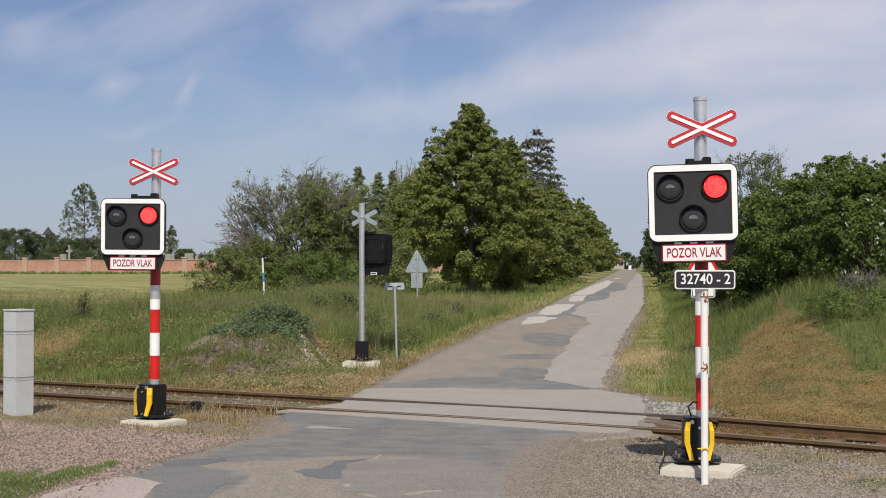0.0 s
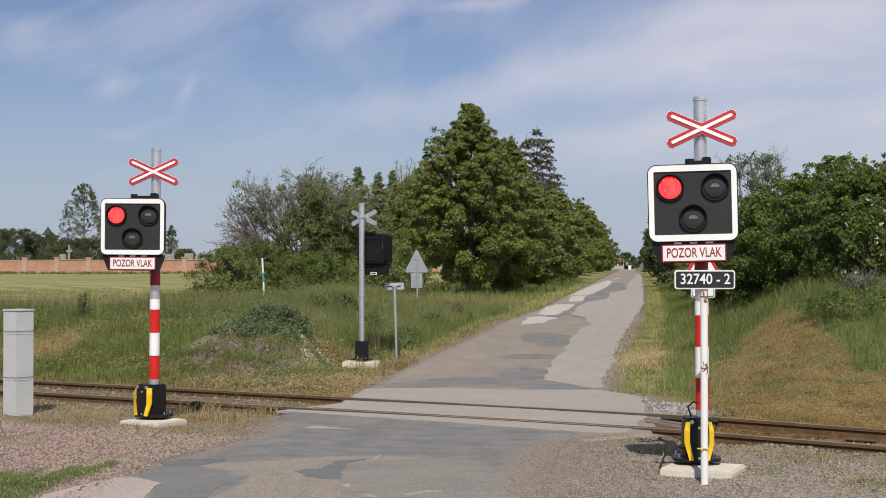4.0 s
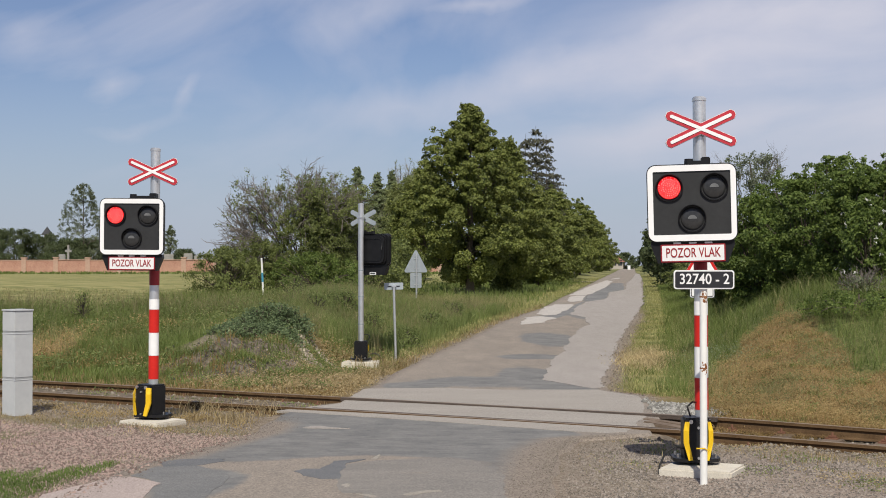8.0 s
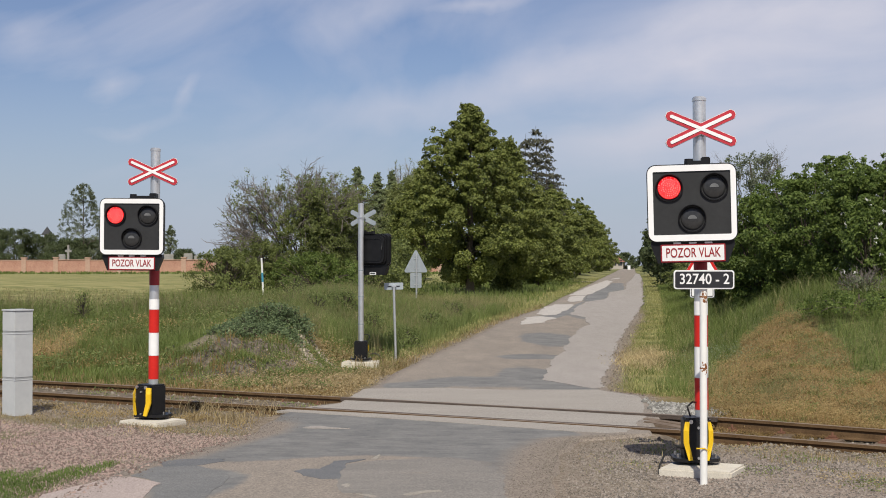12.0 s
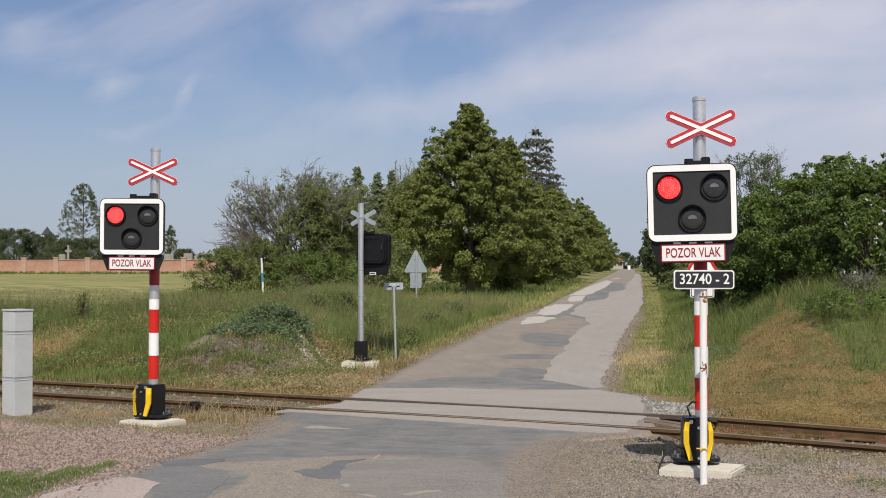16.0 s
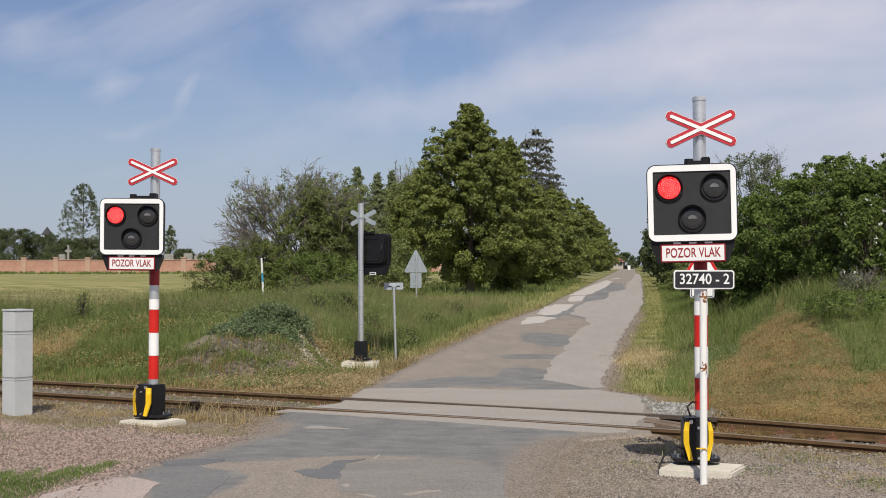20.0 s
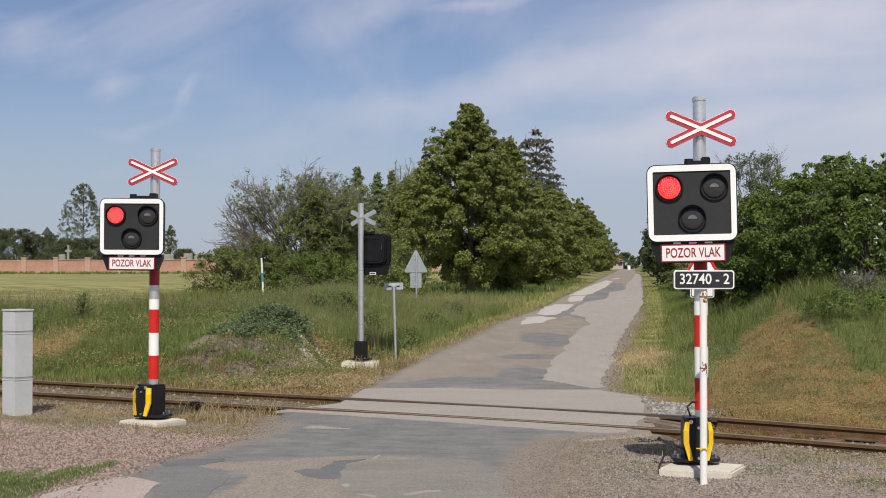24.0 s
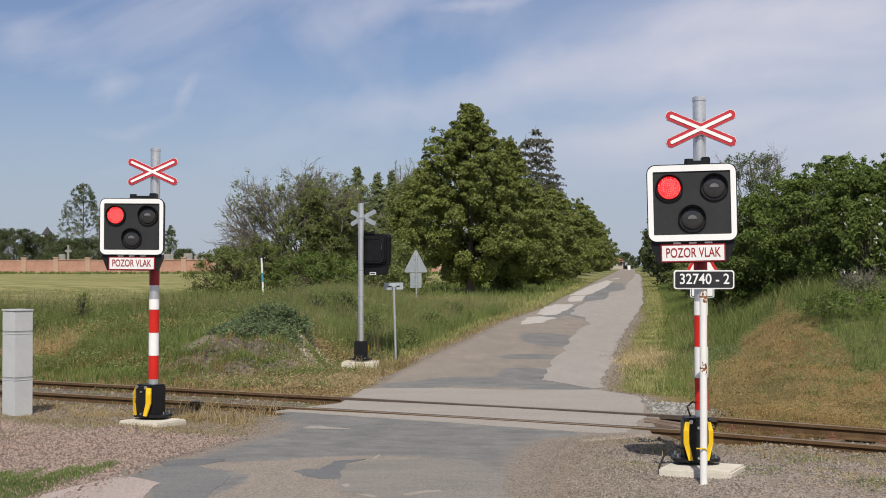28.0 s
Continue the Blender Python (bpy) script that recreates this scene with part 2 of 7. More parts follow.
wall_cap = surface("wall_pillar_plaster", (0.38, 0.25, 0.19), (0.50, 0.35, 0.27), 1, 0.95, 0.2)
grave_stone = surface("grave_stone", (0.20, 0.195, 0.18), (0.34, 0.325, 0.31), 2, 0.9, 0.1)
roof_tile = surface("red_roof_tiles", (0.20, 0.085, 0.06), (0.30, 0.14, 0.10), 1, 0.9, 0.3)
roof_dark = surface("dark_slate_roof", (0.030, 0.030, 0.034), (0.055, 0.055, 0.062), 1, 0.8, 0.2)
house_wall = surface("pale_render", (0.34, 0.30, 0.26), (0.44, 0.40, 0.35), 1, 0.9, 0.1)
window_dark = surface("dark_window", (0.03, 0.035, 0.04), (0.06, 0.065, 0.07), 2, 0.2)
led_red = glow("lit_red_lamp", (1.0, 0.012, 0.018), 0.62)
led_spot = glow("lit_red_diode", (1.0, 0.20, 0.18), 1.7)

leaf_linden = leafy("linden_leaves", (0.080, 0.108, 0.024), (0.240, 0.265, 0.074), 0.30)
leaf_olive = leafy("olive_poplar_leaves", (0.16, 0.195, 0.07), (0.33, 0.36, 0.15), 0.45)
leaf_bush = leafy("shrub_leaves", (0.115, 0.148, 0.046), (0.27, 0.305, 0.105), 0.45)
leaf_bright = leafy("bright_shrub_leaves", (0.070, 0.112, 0.026), (0.200, 0.262, 0.066), 0.42)
leaf_grey = leafy("greyish_leaves", (0.13, 0.155, 0.092), (0.235, 0.265, 0.168), 0.45)
leaf_spruce = leafy("spruce_needles", (0.075, 0.09, 0.055), (0.155, 0.18, 0.11), 0.3)
leaf_pine = leafy("brownish_conifer_needles", (0.085, 0.088, 0.058), (0.165, 0.165, 0.115), 0.3)
leaf_young_spruce = leafy("young_spruce_needles", (0.14, 0.175, 0.085), (0.27, 0.315, 0.165), 0.35)
leaf_far = leafy("distant_leaves", (0.058, 0.080, 0.034), (0.122, 0.148, 0.066), 0.35)
blossom = leafy("white_blossom", (0.70, 0.70, 0.64), (0.82, 0.82, 0.78), 0.2)
blade_green = leafy("green_grass", (0.115, 0.160, 0.040), (0.225, 0.272, 0.086), 0.45)
blade_lawn = leafy("lush_turf", (0.085, 0.15, 0.028), (0.20, 0.285, 0.07), 0.4)
blade_verge = leafy("pale_verge_turf", (0.23, 0.24, 0.085), (0.46, 0.435, 0.19), 0.4)
blade_pale_straw = leafy("bleached_straw", (0.40, 0.31, 0.16), (0.62, 0.51, 0.30), 0.35)
blade_pale = leafy("seeding_grass", (0.23, 0.225, 0.09), (0.40, 0.375, 0.18), 0.4)
blade_dry = leafy("dry_grass", (0.25, 0.185, 0.085), (0.46, 0.37, 0.21), 0.35)
blade_straw = leafy("brownish_seed_heads", (0.20, 0.17, 0.085), (0.33, 0.29, 0.16), 0.4)
blade_rust = leafy("rusty_dry_plants", (0.20, 0.135, 0.052), (0.36, 0.25, 0.105), 0.35)
weed_lush = leafy("lush_green_grass", (0.135, 0.182, 0.055), (0.29, 0.342, 0.122), 0.45)
weed_soft = leafy("soft_green_weed", (0.125, 0.155, 0.062), (0.24, 0.275, 0.12), 0.45)
weed_dark = leafy("dark_bluish_weed", (0.10, 0.145, 0.07), (0.22, 0.285, 0.14), 0.4)
weed_grey = leafy("grey_green_weed", (0.15, 0.185, 0.10), (0.27, 0.31, 0.175), 0.5)


def ground_material():
    """Soil and turf, mixed by the ground's own regions: gravel, dry turf, bare earth; mown field elsewhere."""
    m = bpy.data.materials.new("ground_cover")
    m.use_nodes = True
    n, l = m.node_tree.nodes, m.node_tree.links
    p = n["Principled BSDF"]
    p.inputs["Roughness"].default_value = 0.95
    p.inputs["Specular IOR Level"].default_value = 0.15
    co = n.new("ShaderNodeTexCoord")

    def noise_tex(scale, detail=5, stretch=None):
        t = n.new("ShaderNodeTexNoise")
        t.inputs["Scale"].default_value, t.inputs["Detail"].default_value = scale, detail
        if stretch:
            k = n.new("ShaderNodeMapping")
            k.inputs["Scale"].default_value = stretch
            k.inputs["Rotation"].default_value = (0, 0, -0.14)
            l.new(co.outputs["Object"], k.inputs["Vector"])
            l.new(k.outputs["Vector"], t.inputs["Vector"])
        else:
            l.new(co.outputs["Object"], t.inputs["Vector"])
        return t

    def two(c1, c2, tex, lo=0.35, hi=0.65):
        r = n.new("ShaderNodeMapRange")
        r.inputs["From Min"].default_value, r.inputs["From Max"].default_value = lo, hi
        l.new(tex.outputs["Fac"], r.inputs["Value"])
        x = n.new("ShaderNodeMix")
        x.data_type = "RGBA"
        x.inputs[6].default_value, x.inputs[7].default_value = (*c1, 1), (*c2, 1)
        l.new(r.outputs["Result"], x.inputs[0])
        return x.outputs[2]

    def over(base, top, fac):
        x = n.new("ShaderNodeMix")
        x.data_type = "RGBA"
        l.new(fac, x.inputs[0])
        l.new(base, x.inputs[6])
        l.new(top, x.inputs[7])
        return x.outputs[2]

    fine = noise_tex(65)
    at = n.new("ShaderNodeVertexColor")
    at.layer_name = "region"
    sp = n.new("ShaderNodeSeparateColor")
    l.new(at.outputs["Color"], sp.inputs["Color"])
    turf = two((0.06, 0.078, 0.022), (0.165, 0.17, 0.062), noise_tex(11, 9))
    field = two((0.15, 0.163, 0.056), (0.345, 0.31, 0.14), noise_tex(0.6, 10, (0.3, 2.4, 1)))
    cells = n.new("ShaderNodeTexVoronoi")
    cells.inputs["Scale"].default_value = 52
    l.new(co.outputs["Object"], cells.inputs["Vector"])
    tone = n.new("ShaderNodeSeparateColor")
    l.new(cells.outputs["Color"], tone.inputs["Color"])
    pebble = n.new("ShaderNodeMix")
    pebble.data_type = "RGBA"
    pebble.inputs[6].default_value, pebble.inputs[7].default_value = (0.15, 0.12, 0.10, 1), (0.36, 0.295, 0.25, 1)
    l.new(tone.outputs["Red"], pebble.inputs[0])
    gravel = pebble.outputs[2]
    dry = two((0.18, 0.125, 0.058), (0.31, 0.215, 0.105), noise_tex(20, 9))
    col = over(turf, field, at.outputs["Alpha"])
    col = over(col, dry, sp.outputs["Green"])
    col = over(col, two((0.14, 0.11, 0.085), (0.30, 0.25, 0.20), noise_tex(16, 9)), sp.outputs["Blue"])
    col = over(col, gravel, sp.outputs["Red"])
    soil = n.new("ShaderNodeVertexColor")
    soil.layer_name = "soil"
    ss = n.new("ShaderNodeSeparateColor")
    l.new(soil.outputs["Color"], ss.inputs["Color"])
    broken = n.new("ShaderNodeMath")
    broken.operation = "MULTIPLY_ADD"
    broken.inputs[1].default_value, broken.use_clamp = 2.2, True
    l.new(ss.outputs["Red"], broken.inputs[0])
    shift = n.new("ShaderNodeMath")
    shift.operation = "MULTIPLY"
    shift.inputs[1].default_value = -1.3
    l.new(noise_tex(2.4, 8).outputs["Fac"], shift.inputs[0])
    l.new(shift.outputs[0], broken.inputs[2])
    col = over(col, two((0.055, 0.046, 0.038), (0.20, 0.17, 0.135), noise_tex(9, 9)), broken.outputs[0])
    l.new(col, p.inputs["Base Color"])
    bp = n.new("ShaderNodeBump")
    bp.inputs["Strength"].default_value, bp.inputs["Distance"].default_value = 0.5, 0.03
    l.new(fine.outputs["Fac"], bp.inputs["Height"])
    l.new(bp.outputs["Normal"], p.inputs["Normal"])
    return m


ground_cover = ground_material()


# ---- building helpers ----
def thing(name, m, label, category, group="", kind=""):
    ob = new(name)
    ob.matrix_basis = m
    return tagged(ob, label, category, group, kind)


def link_mesh(name, me, material, parent=None, label=""):
    ob = new(name, me)
    for x in material if isinstance(material, (list, tuple)) else [material]:
        me.materials.append(x)
    ob.parent = parent
    return tagged(ob, label)


def part(name, bm, material, parent, label="", smooth=False):
    me = bpy.data.meshes.new(name)
    bmesh.ops.recalc_face_normals(bm, faces=bm.faces)
    bm.to_mesh(me)
    bm.free()
    if smooth:
        me.shade_smooth()
        me.set_sharp_from_angle(angle=radians(40))
    return link_mesh(name, me, material, parent, label)


def arrays(name, verts, faces, material, parent=None, label="", index=None, smooth=False):
    """One mesh from arrays: verts (n, 3), faces (k, 3) or (k, 4)."""
    me = bpy.data.meshes.new(name)
    verts, faces = np.asarray(verts, np.float32), np.asarray(faces, np.int32)
    k, c = faces.shape
    me.vertices.add(len(verts))
    me.vertices.foreach_set("co", verts.ravel())
    me.loops.add(k * c)
    me.loops.foreach_set("vertex_index", faces.ravel())
    me.polygons.add(k)
    me.polygons.foreach_set("loop_start", np.arange(k, dtype=np.int32) * c)
    if index is not None:
        me.polygons.foreach_set("material_index", np.asarray(index, np.int32))
    me.update(calc_edges=True)
    if smooth:
        me.shade_smooth()
    return link_mesh(name, me, material, parent, label)


def box(bm, x0, x1, y0, y1, z0, z1, bevel=0.0):
    r = bmesh.ops.create_cube(bm, size=1, matrix=Matrix.LocRotScale(((x0 + x1) / 2, (y0 + y1) / 2, (z0 + z1) / 2), None, (x1 - x0, y1 - y0, z1 - z0)))
    if bevel:
        es = list({e for v in r["verts"] for e in v.link_edges})
        bmesh.ops.bevel(bm, geom=es, offset=bevel, segments=2, affect="EDGES")
    return bm


def fresh():
    return bmesh.new()


def tube(bm, a, b, r0, r1, seg=16, caps=True):
    a, b = Vector(a), Vector(b)
    d = b - a
    m = Matrix.Translation((a + b) / 2) @ d.to_track_quat("Z", "Y").to_matrix().to_4x4()
    bmesh.ops.create_cone(bm, cap_ends=caps, segments=seg, radius1=r0, radius2=r1, depth=d.length, matrix=m)
    return bm


def prism(bm, outline, y0, y1):
    """A plate with an outline in x and z, from y0 to y1."""
    a = [bm.verts.new((x, y0, z)) for x, z in outline]
    b = [bm.verts.new((x, y1, z)) for x, z in outline]
    bm.faces.new(a)
    bm.faces.new(b[::-1])
    for i in range(len(a)):
        j = (i + 1) % len(a)
        bm.faces.new((a[i], b[i], b[j], a[j]))
    return bm


def rounded(w, h, r, cx=0.0, cz=0.0, seg=5):
    pts = []
    for sx, sz, a0 in ((1, 1, 0), (-1, 1, 90), (-1, -1, 180), (1, -1, 270)):
        for i in range(seg + 1):
            a = radians(a0 + 90 * i / seg)
            pts.append((cx + sx * (w / 2 - r) + r * math.cos(a), cz + sz * (h / 2 - r) + r * math.sin(a)))
    return pts


def ring(bm, outer, inner, y0, y1):
    """A flat frame between two outlines with as many points each."""
    rows = [[bm.verts.new((x, y, z)) for x, z in o] for o, y in ((outer, y0), (inner, y0), (inner, y1), (outer, y1))]
    n = len(outer)
    for k in range(4):
        a, b = rows[k], rows[(k + 1) % 4]
        for i in range(n):
            j = (i + 1) % n
            bm.faces.new((a[i], a[j], b[j], b[i]))
    return bm


def words(name, text, size, material, parent, x, y, z, squeeze=1.0, roll=0.0, weight=0.0, tall=1.0):
    """Raised letters that face -y, centred at x, z."""
    cu = bpy.data.curves.new(name, "FONT")
    cu.body, cu.size, cu.align_x, cu.align_y, cu.extrude, cu.offset = text, size, "CENTER", "CENTER", 0.0015, weight
    tmp = bpy.data.objects.new("lettering", cu)
    scene.collection.objects.link(tmp)
    me = bpy.data.meshes.new_from_object(tmp.evaluated_get(bpy.context.evaluated_depsgraph_get()))
    bpy.data.objects.remove(tmp)
    bpy.data.curves.remove(cu)
    me.transform(pose(x, y, z, 90, 0, 0) @ pose(0, 0, 0, 0, 0, roll) @ Matrix.Diagonal((squeeze, tall, 1, 1)))
    me.materials.clear()
    return link_mesh(name, me, material, parent)


# ---- plan: track, road and the lie of the land ----
TRACK_N = Vector((0.469, 0.883))   # across the track, away from the camera
TRACK_D = Vector((0.883, -0.469))  # along the track, to the right
TRACK_U = 16.12                    # the track's axis
RAIL_TOP = -0.078
YS = (6, 12, 16, 28, 40, 70, 120, 300, 900)
ZS = (0.0, 0.0, -0.10, -0.15, -0.05, 0.20, 0.45, 0.90, 1.20)
LEFT_Y = (-30, 10.8, 12.8, 13.8, 15.8, 17.7, 18.4, 19.2, 21.5, 25.1, 29.8, 35.7, 44.7, 56.4, 84.2, 114.3, 170, 227, 400, 900)
LEFT_X = (-5.0, -3.07, -2.8, -2.61, -2.16, -2.12, -1.95, -1.5, -1.2, -0.88, -0.3, 0.68, 1.97, 4.14, 8.28, 12.67, 20.6, 28.7, 53.0, 123.0)
RIGHT_Y = (-30, 10.8, 13.8, 15.1, 15.7, 17.7, 20.5, 21.5, 28.2, 37.0, 48.7, 77.4, 114.3, 170, 227, 400, 900)
RIGHT_X = (-1.5, 0.84, 1.18, 1.55, 2.35, 2.8, 3.05, 2.56, 3.54, 4.94, 6.98, 11.39, 16.8, 24.7, 32.2, 56.5, 126.5)


def road_z(y):
    return np.interp(y, YS, ZS)


def smooth(a, b, x):
    t = np.clip((x - a) / (b - a), 0, 1)
    return t * t * (3 - 2 * t)


def rail_drop(v):
    """The track dips a little past the crossing."""
    return -0.02 * np.clip(v + 5.0, 0, 5)


def land(x, y):
    """Height of the bare ground."""
    x, y = np.asarray(x, float), np.asarray(y, float)
    u = TRACK_N[0] * x + TRACK_N[1] * y
    v = TRACK_D[0] * x + TRACK_D[1] * y
    base = road_z(y)
    lx, rx = np.interp(y, LEFT_Y, LEFT_X), np.interp(y, RIGHT_Y, RIGHT_X)
    off_l, off_r = lx - x, x - rx
    z = base - 0.035
    left = -0.28 + 1.1 * smooth(17.6, 31, u) + 0.10 * smooth(60, 170, u)
    left = left + 0.56 * np.exp(-(((x + 3.7) / 1.9) ** 2 + ((y - 27.3) / 2.4) ** 2))
    wl_ = smooth(0.6, 4.5 + 26 * smooth(42, 68, y) * (1 - smooth(120, 160, y)), off_l) * smooth(17.2, 18.5, u)
    z = z * (1 - wl_) + left * wl_
    right = -0.28 + 1.75 * smooth(17.4, 33, u) - 0.55 * smooth(60, 170, u)
    wr_ = smooth(0.9, 5.5, off_r) * smooth(17.2, 18.5, u)
    z = z * (1 - wr_) + right * wr_
    bed = smooth(14.6, 15.1, u) * (1 - smooth(17.2, 18.2, u)) * np.maximum(smooth(0.1, 0.6, off_l), smooth(0.1, 0.6, off_r))
    z = z * (1 - bed) + (-0.252 + 0.065 * smooth(0.1, 0.8, off_l)) * bed
    z = z + rail_drop(v) * smooth(12.6, 14.8, u) * (1 - smooth(17.6, 20.0, u)) * smooth(0.1, 0.8, off_r)
    bumps = 0.035 * np.sin(1.9 * x + 0.7 * y) * np.sin(1.3 * y - 0.5 * x) + 0.02 * np.sin(4.1 * x + 1) * np.sin(3.7 * y)
    off = np.clip(np.maximum(off_l, off_r), 0, 2) / 2
    lumps = 0.05 * np.sin(3.1 * x + 1.3 * y + 0.8 * np.sin(1.7 * y)) * np.sin(2.3 * y - 1.7 * x + 0.9 * np.sin(2.1 * x)) + 0.03 * np.sin(7.3 * x - 2.2 * y) * np.sin(5.1 * y + 2.0 * x)
    bumps = bumps + lumps * smooth(1.0, 2.0, off_r) * smooth(18.3, 19.3, u) * (1 - smooth(26, 30, u))
    shoulder = 0.30 * np.exp(-(((x + 2.85) / 0.55) ** 2 + ((y - 28.4) / 0.9) ** 2))
    level = np.exp(-(((x + 1.72) / 0.98) ** 4 + ((y - 27.7) / 1.9) ** 4))
    clods = 0.085 * np.exp(-(((x + 3.9) / 1.6) ** 2 + ((y - 26.3) / 1.9) ** 2)) * (np.sin(5.3 * x + 2.1 * y) + np.sin(4.1 * y - 3.2 * x) + 0.6 * np.sin(9.1 * x - 3.0 * y) * np.sin(7.3 * y + x))
    return (z + bumps * off * (1 - bed) + clods + shoulder) * (1 - level) - 0.36 * level


def patchy(x, y, s=1.0, ph=0.0):
    return 0.5 + 0.27 * np.sin(1.1 * s * x + 1.7 * s * y + ph) + 0.23 * np.sin(2.3 * s * x - 1.3 * s * y + 2 * ph)


def dry_hump(x, y):
    """The dry bank beyond the rails: 1 where withered plants cover it."""
    w = x / np.maximum(y, 1.0)
    far = np.interp(w, (0.19, 0.22, 0.25, 0.27, 0.30, 0.34), (23.5, 27.5, 30.5, 27.0, 23.0, 22.0)) + 2.2 * (patchy(x, y, 0.9, 2) - 0.5)
    return smooth(0.176, 0.205, w + 0.02 * (patchy(x, y, 1.7, 1) - 0.5)) * (1 - smooth(far - 1.2, far + 1.2, y))


def build_ground():
    def axis(fine0, fine1, step, end0, end1, grow):
        a = list(np.arange(fine0, fine1 + 1e-6, step))
        s = step
        while a[-1] < end1:
            s *= grow
            a.append(a[-1] + s)
        s = step
        while a[0] > end0:
            s *= grow
            a.insert(0, a[0] - s)
        return np.array(a)

    xs = axis(-12, 14, 0.24, -3500, 3500, 1.10)
    ys = axis(8, 44, 0.24, -600, 4500, 1.07)
    X, Y = np.meshgrid(xs, ys)
    Z = land(X, Y)
    nx, ny = len(xs), len(ys)
    verts = np.stack([X.ravel(), Y.ravel(), Z.ravel()], 1)
    i = np.arange(ny - 1)[:, None] * nx + np.arange(nx - 1)[None, :]
    i = i.ravel()
    ob = arrays("ground", verts, np.stack([i, i + 1, i + nx + 1, i + nx], 1), ground_cover, smooth=True)
    u = TRACK_N[0] * X + TRACK_N[1] * Y
    lx, rx = np.interp(Y, LEFT_Y, LEFT_X), np.interp(Y, RIGHT_Y, RIGHT_X)
    off = np.maximum(lx - X, X - rx)
    wob = 0.5 * np.sin(1.3 * X + 2.1 * Y) + 0.4 * np.sin(2.9 * X - 1.7 * Y)
    gravel = np.clip(1 - smooth(12.3, 13.0, u + 0.3 * wob - 1.0 * smooth(0, 2, X)), 0, 1) * 0.95
    gravel *= 1 - 0.8 * smooth(0.0, 0.5, wob - 0.35) * smooth(1.5, 3, lx - X)
    dry = smooth(12.6, 13.4, u) * (1 - smooth(19.0, 21.5, u + wob)) * 0.8
    hump = dry_hump(X, Y) * smooth(17.0, 17.6, u)
    dry = np.maximum(dry, np.exp(-((X + 8.9) / 1.0) ** 2 - ((Y - 29.6) / 2.4) ** 2))
    dry = np.maximum(dry, smooth(0.18, 0.5, hump + 0.12 * wob))
    dry = np.maximum(dry, 0.5 * (1 - smooth(0.2, 0.6, off + 0.2 * wob)) * smooth(19, 20, u) * (1 - smooth(48, 60, Y)))
    earth = np.exp(-(((X + 3.8) / 1.7) ** 2 + ((Y - 25.8) / 2.4) ** 2))
    earth = np.maximum(smooth(0.3, 0.7, earth), 0.85 * smooth(12.6, 13.2, u + 0.3 * wob) * (1 - smooth(17.3, 17.8, u)))
    edge = np.clip(0.9 * (1 - smooth(0.05, 0.45, X - rx + 0.15 * wob)) * smooth(-0.5, 0, X - rx) * smooth(18.5, 19.5, u) * (1 - smooth(48, 60, Y)), 0, 1)
    edge_l = np.clip(0.9 * (1 - smooth(0.05, 0.5, lx - X + 0.15 * wob)) * smooth(-0.5, 0, lx - X) * smooth(17.5, 18.5, u) * (1 - smooth(48, 60, Y)), 0, 1)
    earth = np.maximum(earth, np.maximum(edge, edge_l))
    earth = np.maximum(earth, 1.2 * (1 - smooth(0.3, 1.1, X - rx + 0.2 * wob)) * smooth(-0.3, 0.1, X - rx) * (1 - smooth(14, 15, u)))
    gravel = gravel * (1 - 0.8 * (1 - smooth(0.3, 1.1, X - rx + 0.2 * wob)) * smooth(-0.3, 0.1, X - rx))
    mown = smooth(28, 30, u + 1.0 * wob) * smooth(3.5, 6, lx - X)
    mown = np.maximum(mown, smooth(0.1, 0.4, X - rx) * (1 - smooth(1.4, 2.0, X - rx)) * smooth(20, 21, u))
    mown = np.maximum(mown, 0.8 * smooth(0.1, 0.4, lx - X) * (1 - smooth(2.0, 3.0, lx - X)) * smooth(50, 60, Y))
    data = np.stack([gravel, dry * (1 - gravel), np.clip(earth, 0, 1), mown], -1).reshape(-1, 4)
    layer = ob.data.color_attributes.new("region", "FLOAT_COLOR", "POINT")
    layer.data.foreach_set("color", data.astype(np.float32).ravel())
    dark = np.clip(np.exp(-(((X + 3.95) / 1.15) ** 2 + ((Y - 25.5) / 1.9) ** 2)), 0, 1)
    bed = smooth(14.2, 14.7, u) * (1 - smooth(17.4, 18.0, u)) * (off > 0.1)
    dark = np.maximum(dark, 0.56 * bed)
    layer = ob.data.color_attributes.new("soil", "FLOAT_COLOR", "POINT")
    layer.data.foreach_set("color", np.stack([dark, dark, dark, np.ones_like(dark)], -1).astype(np.float32).ravel())
    return tagged(ob, "grassy ground with mown field, dry turf and gravel shoulders", "ground", kind="structure")


ground = build_ground()


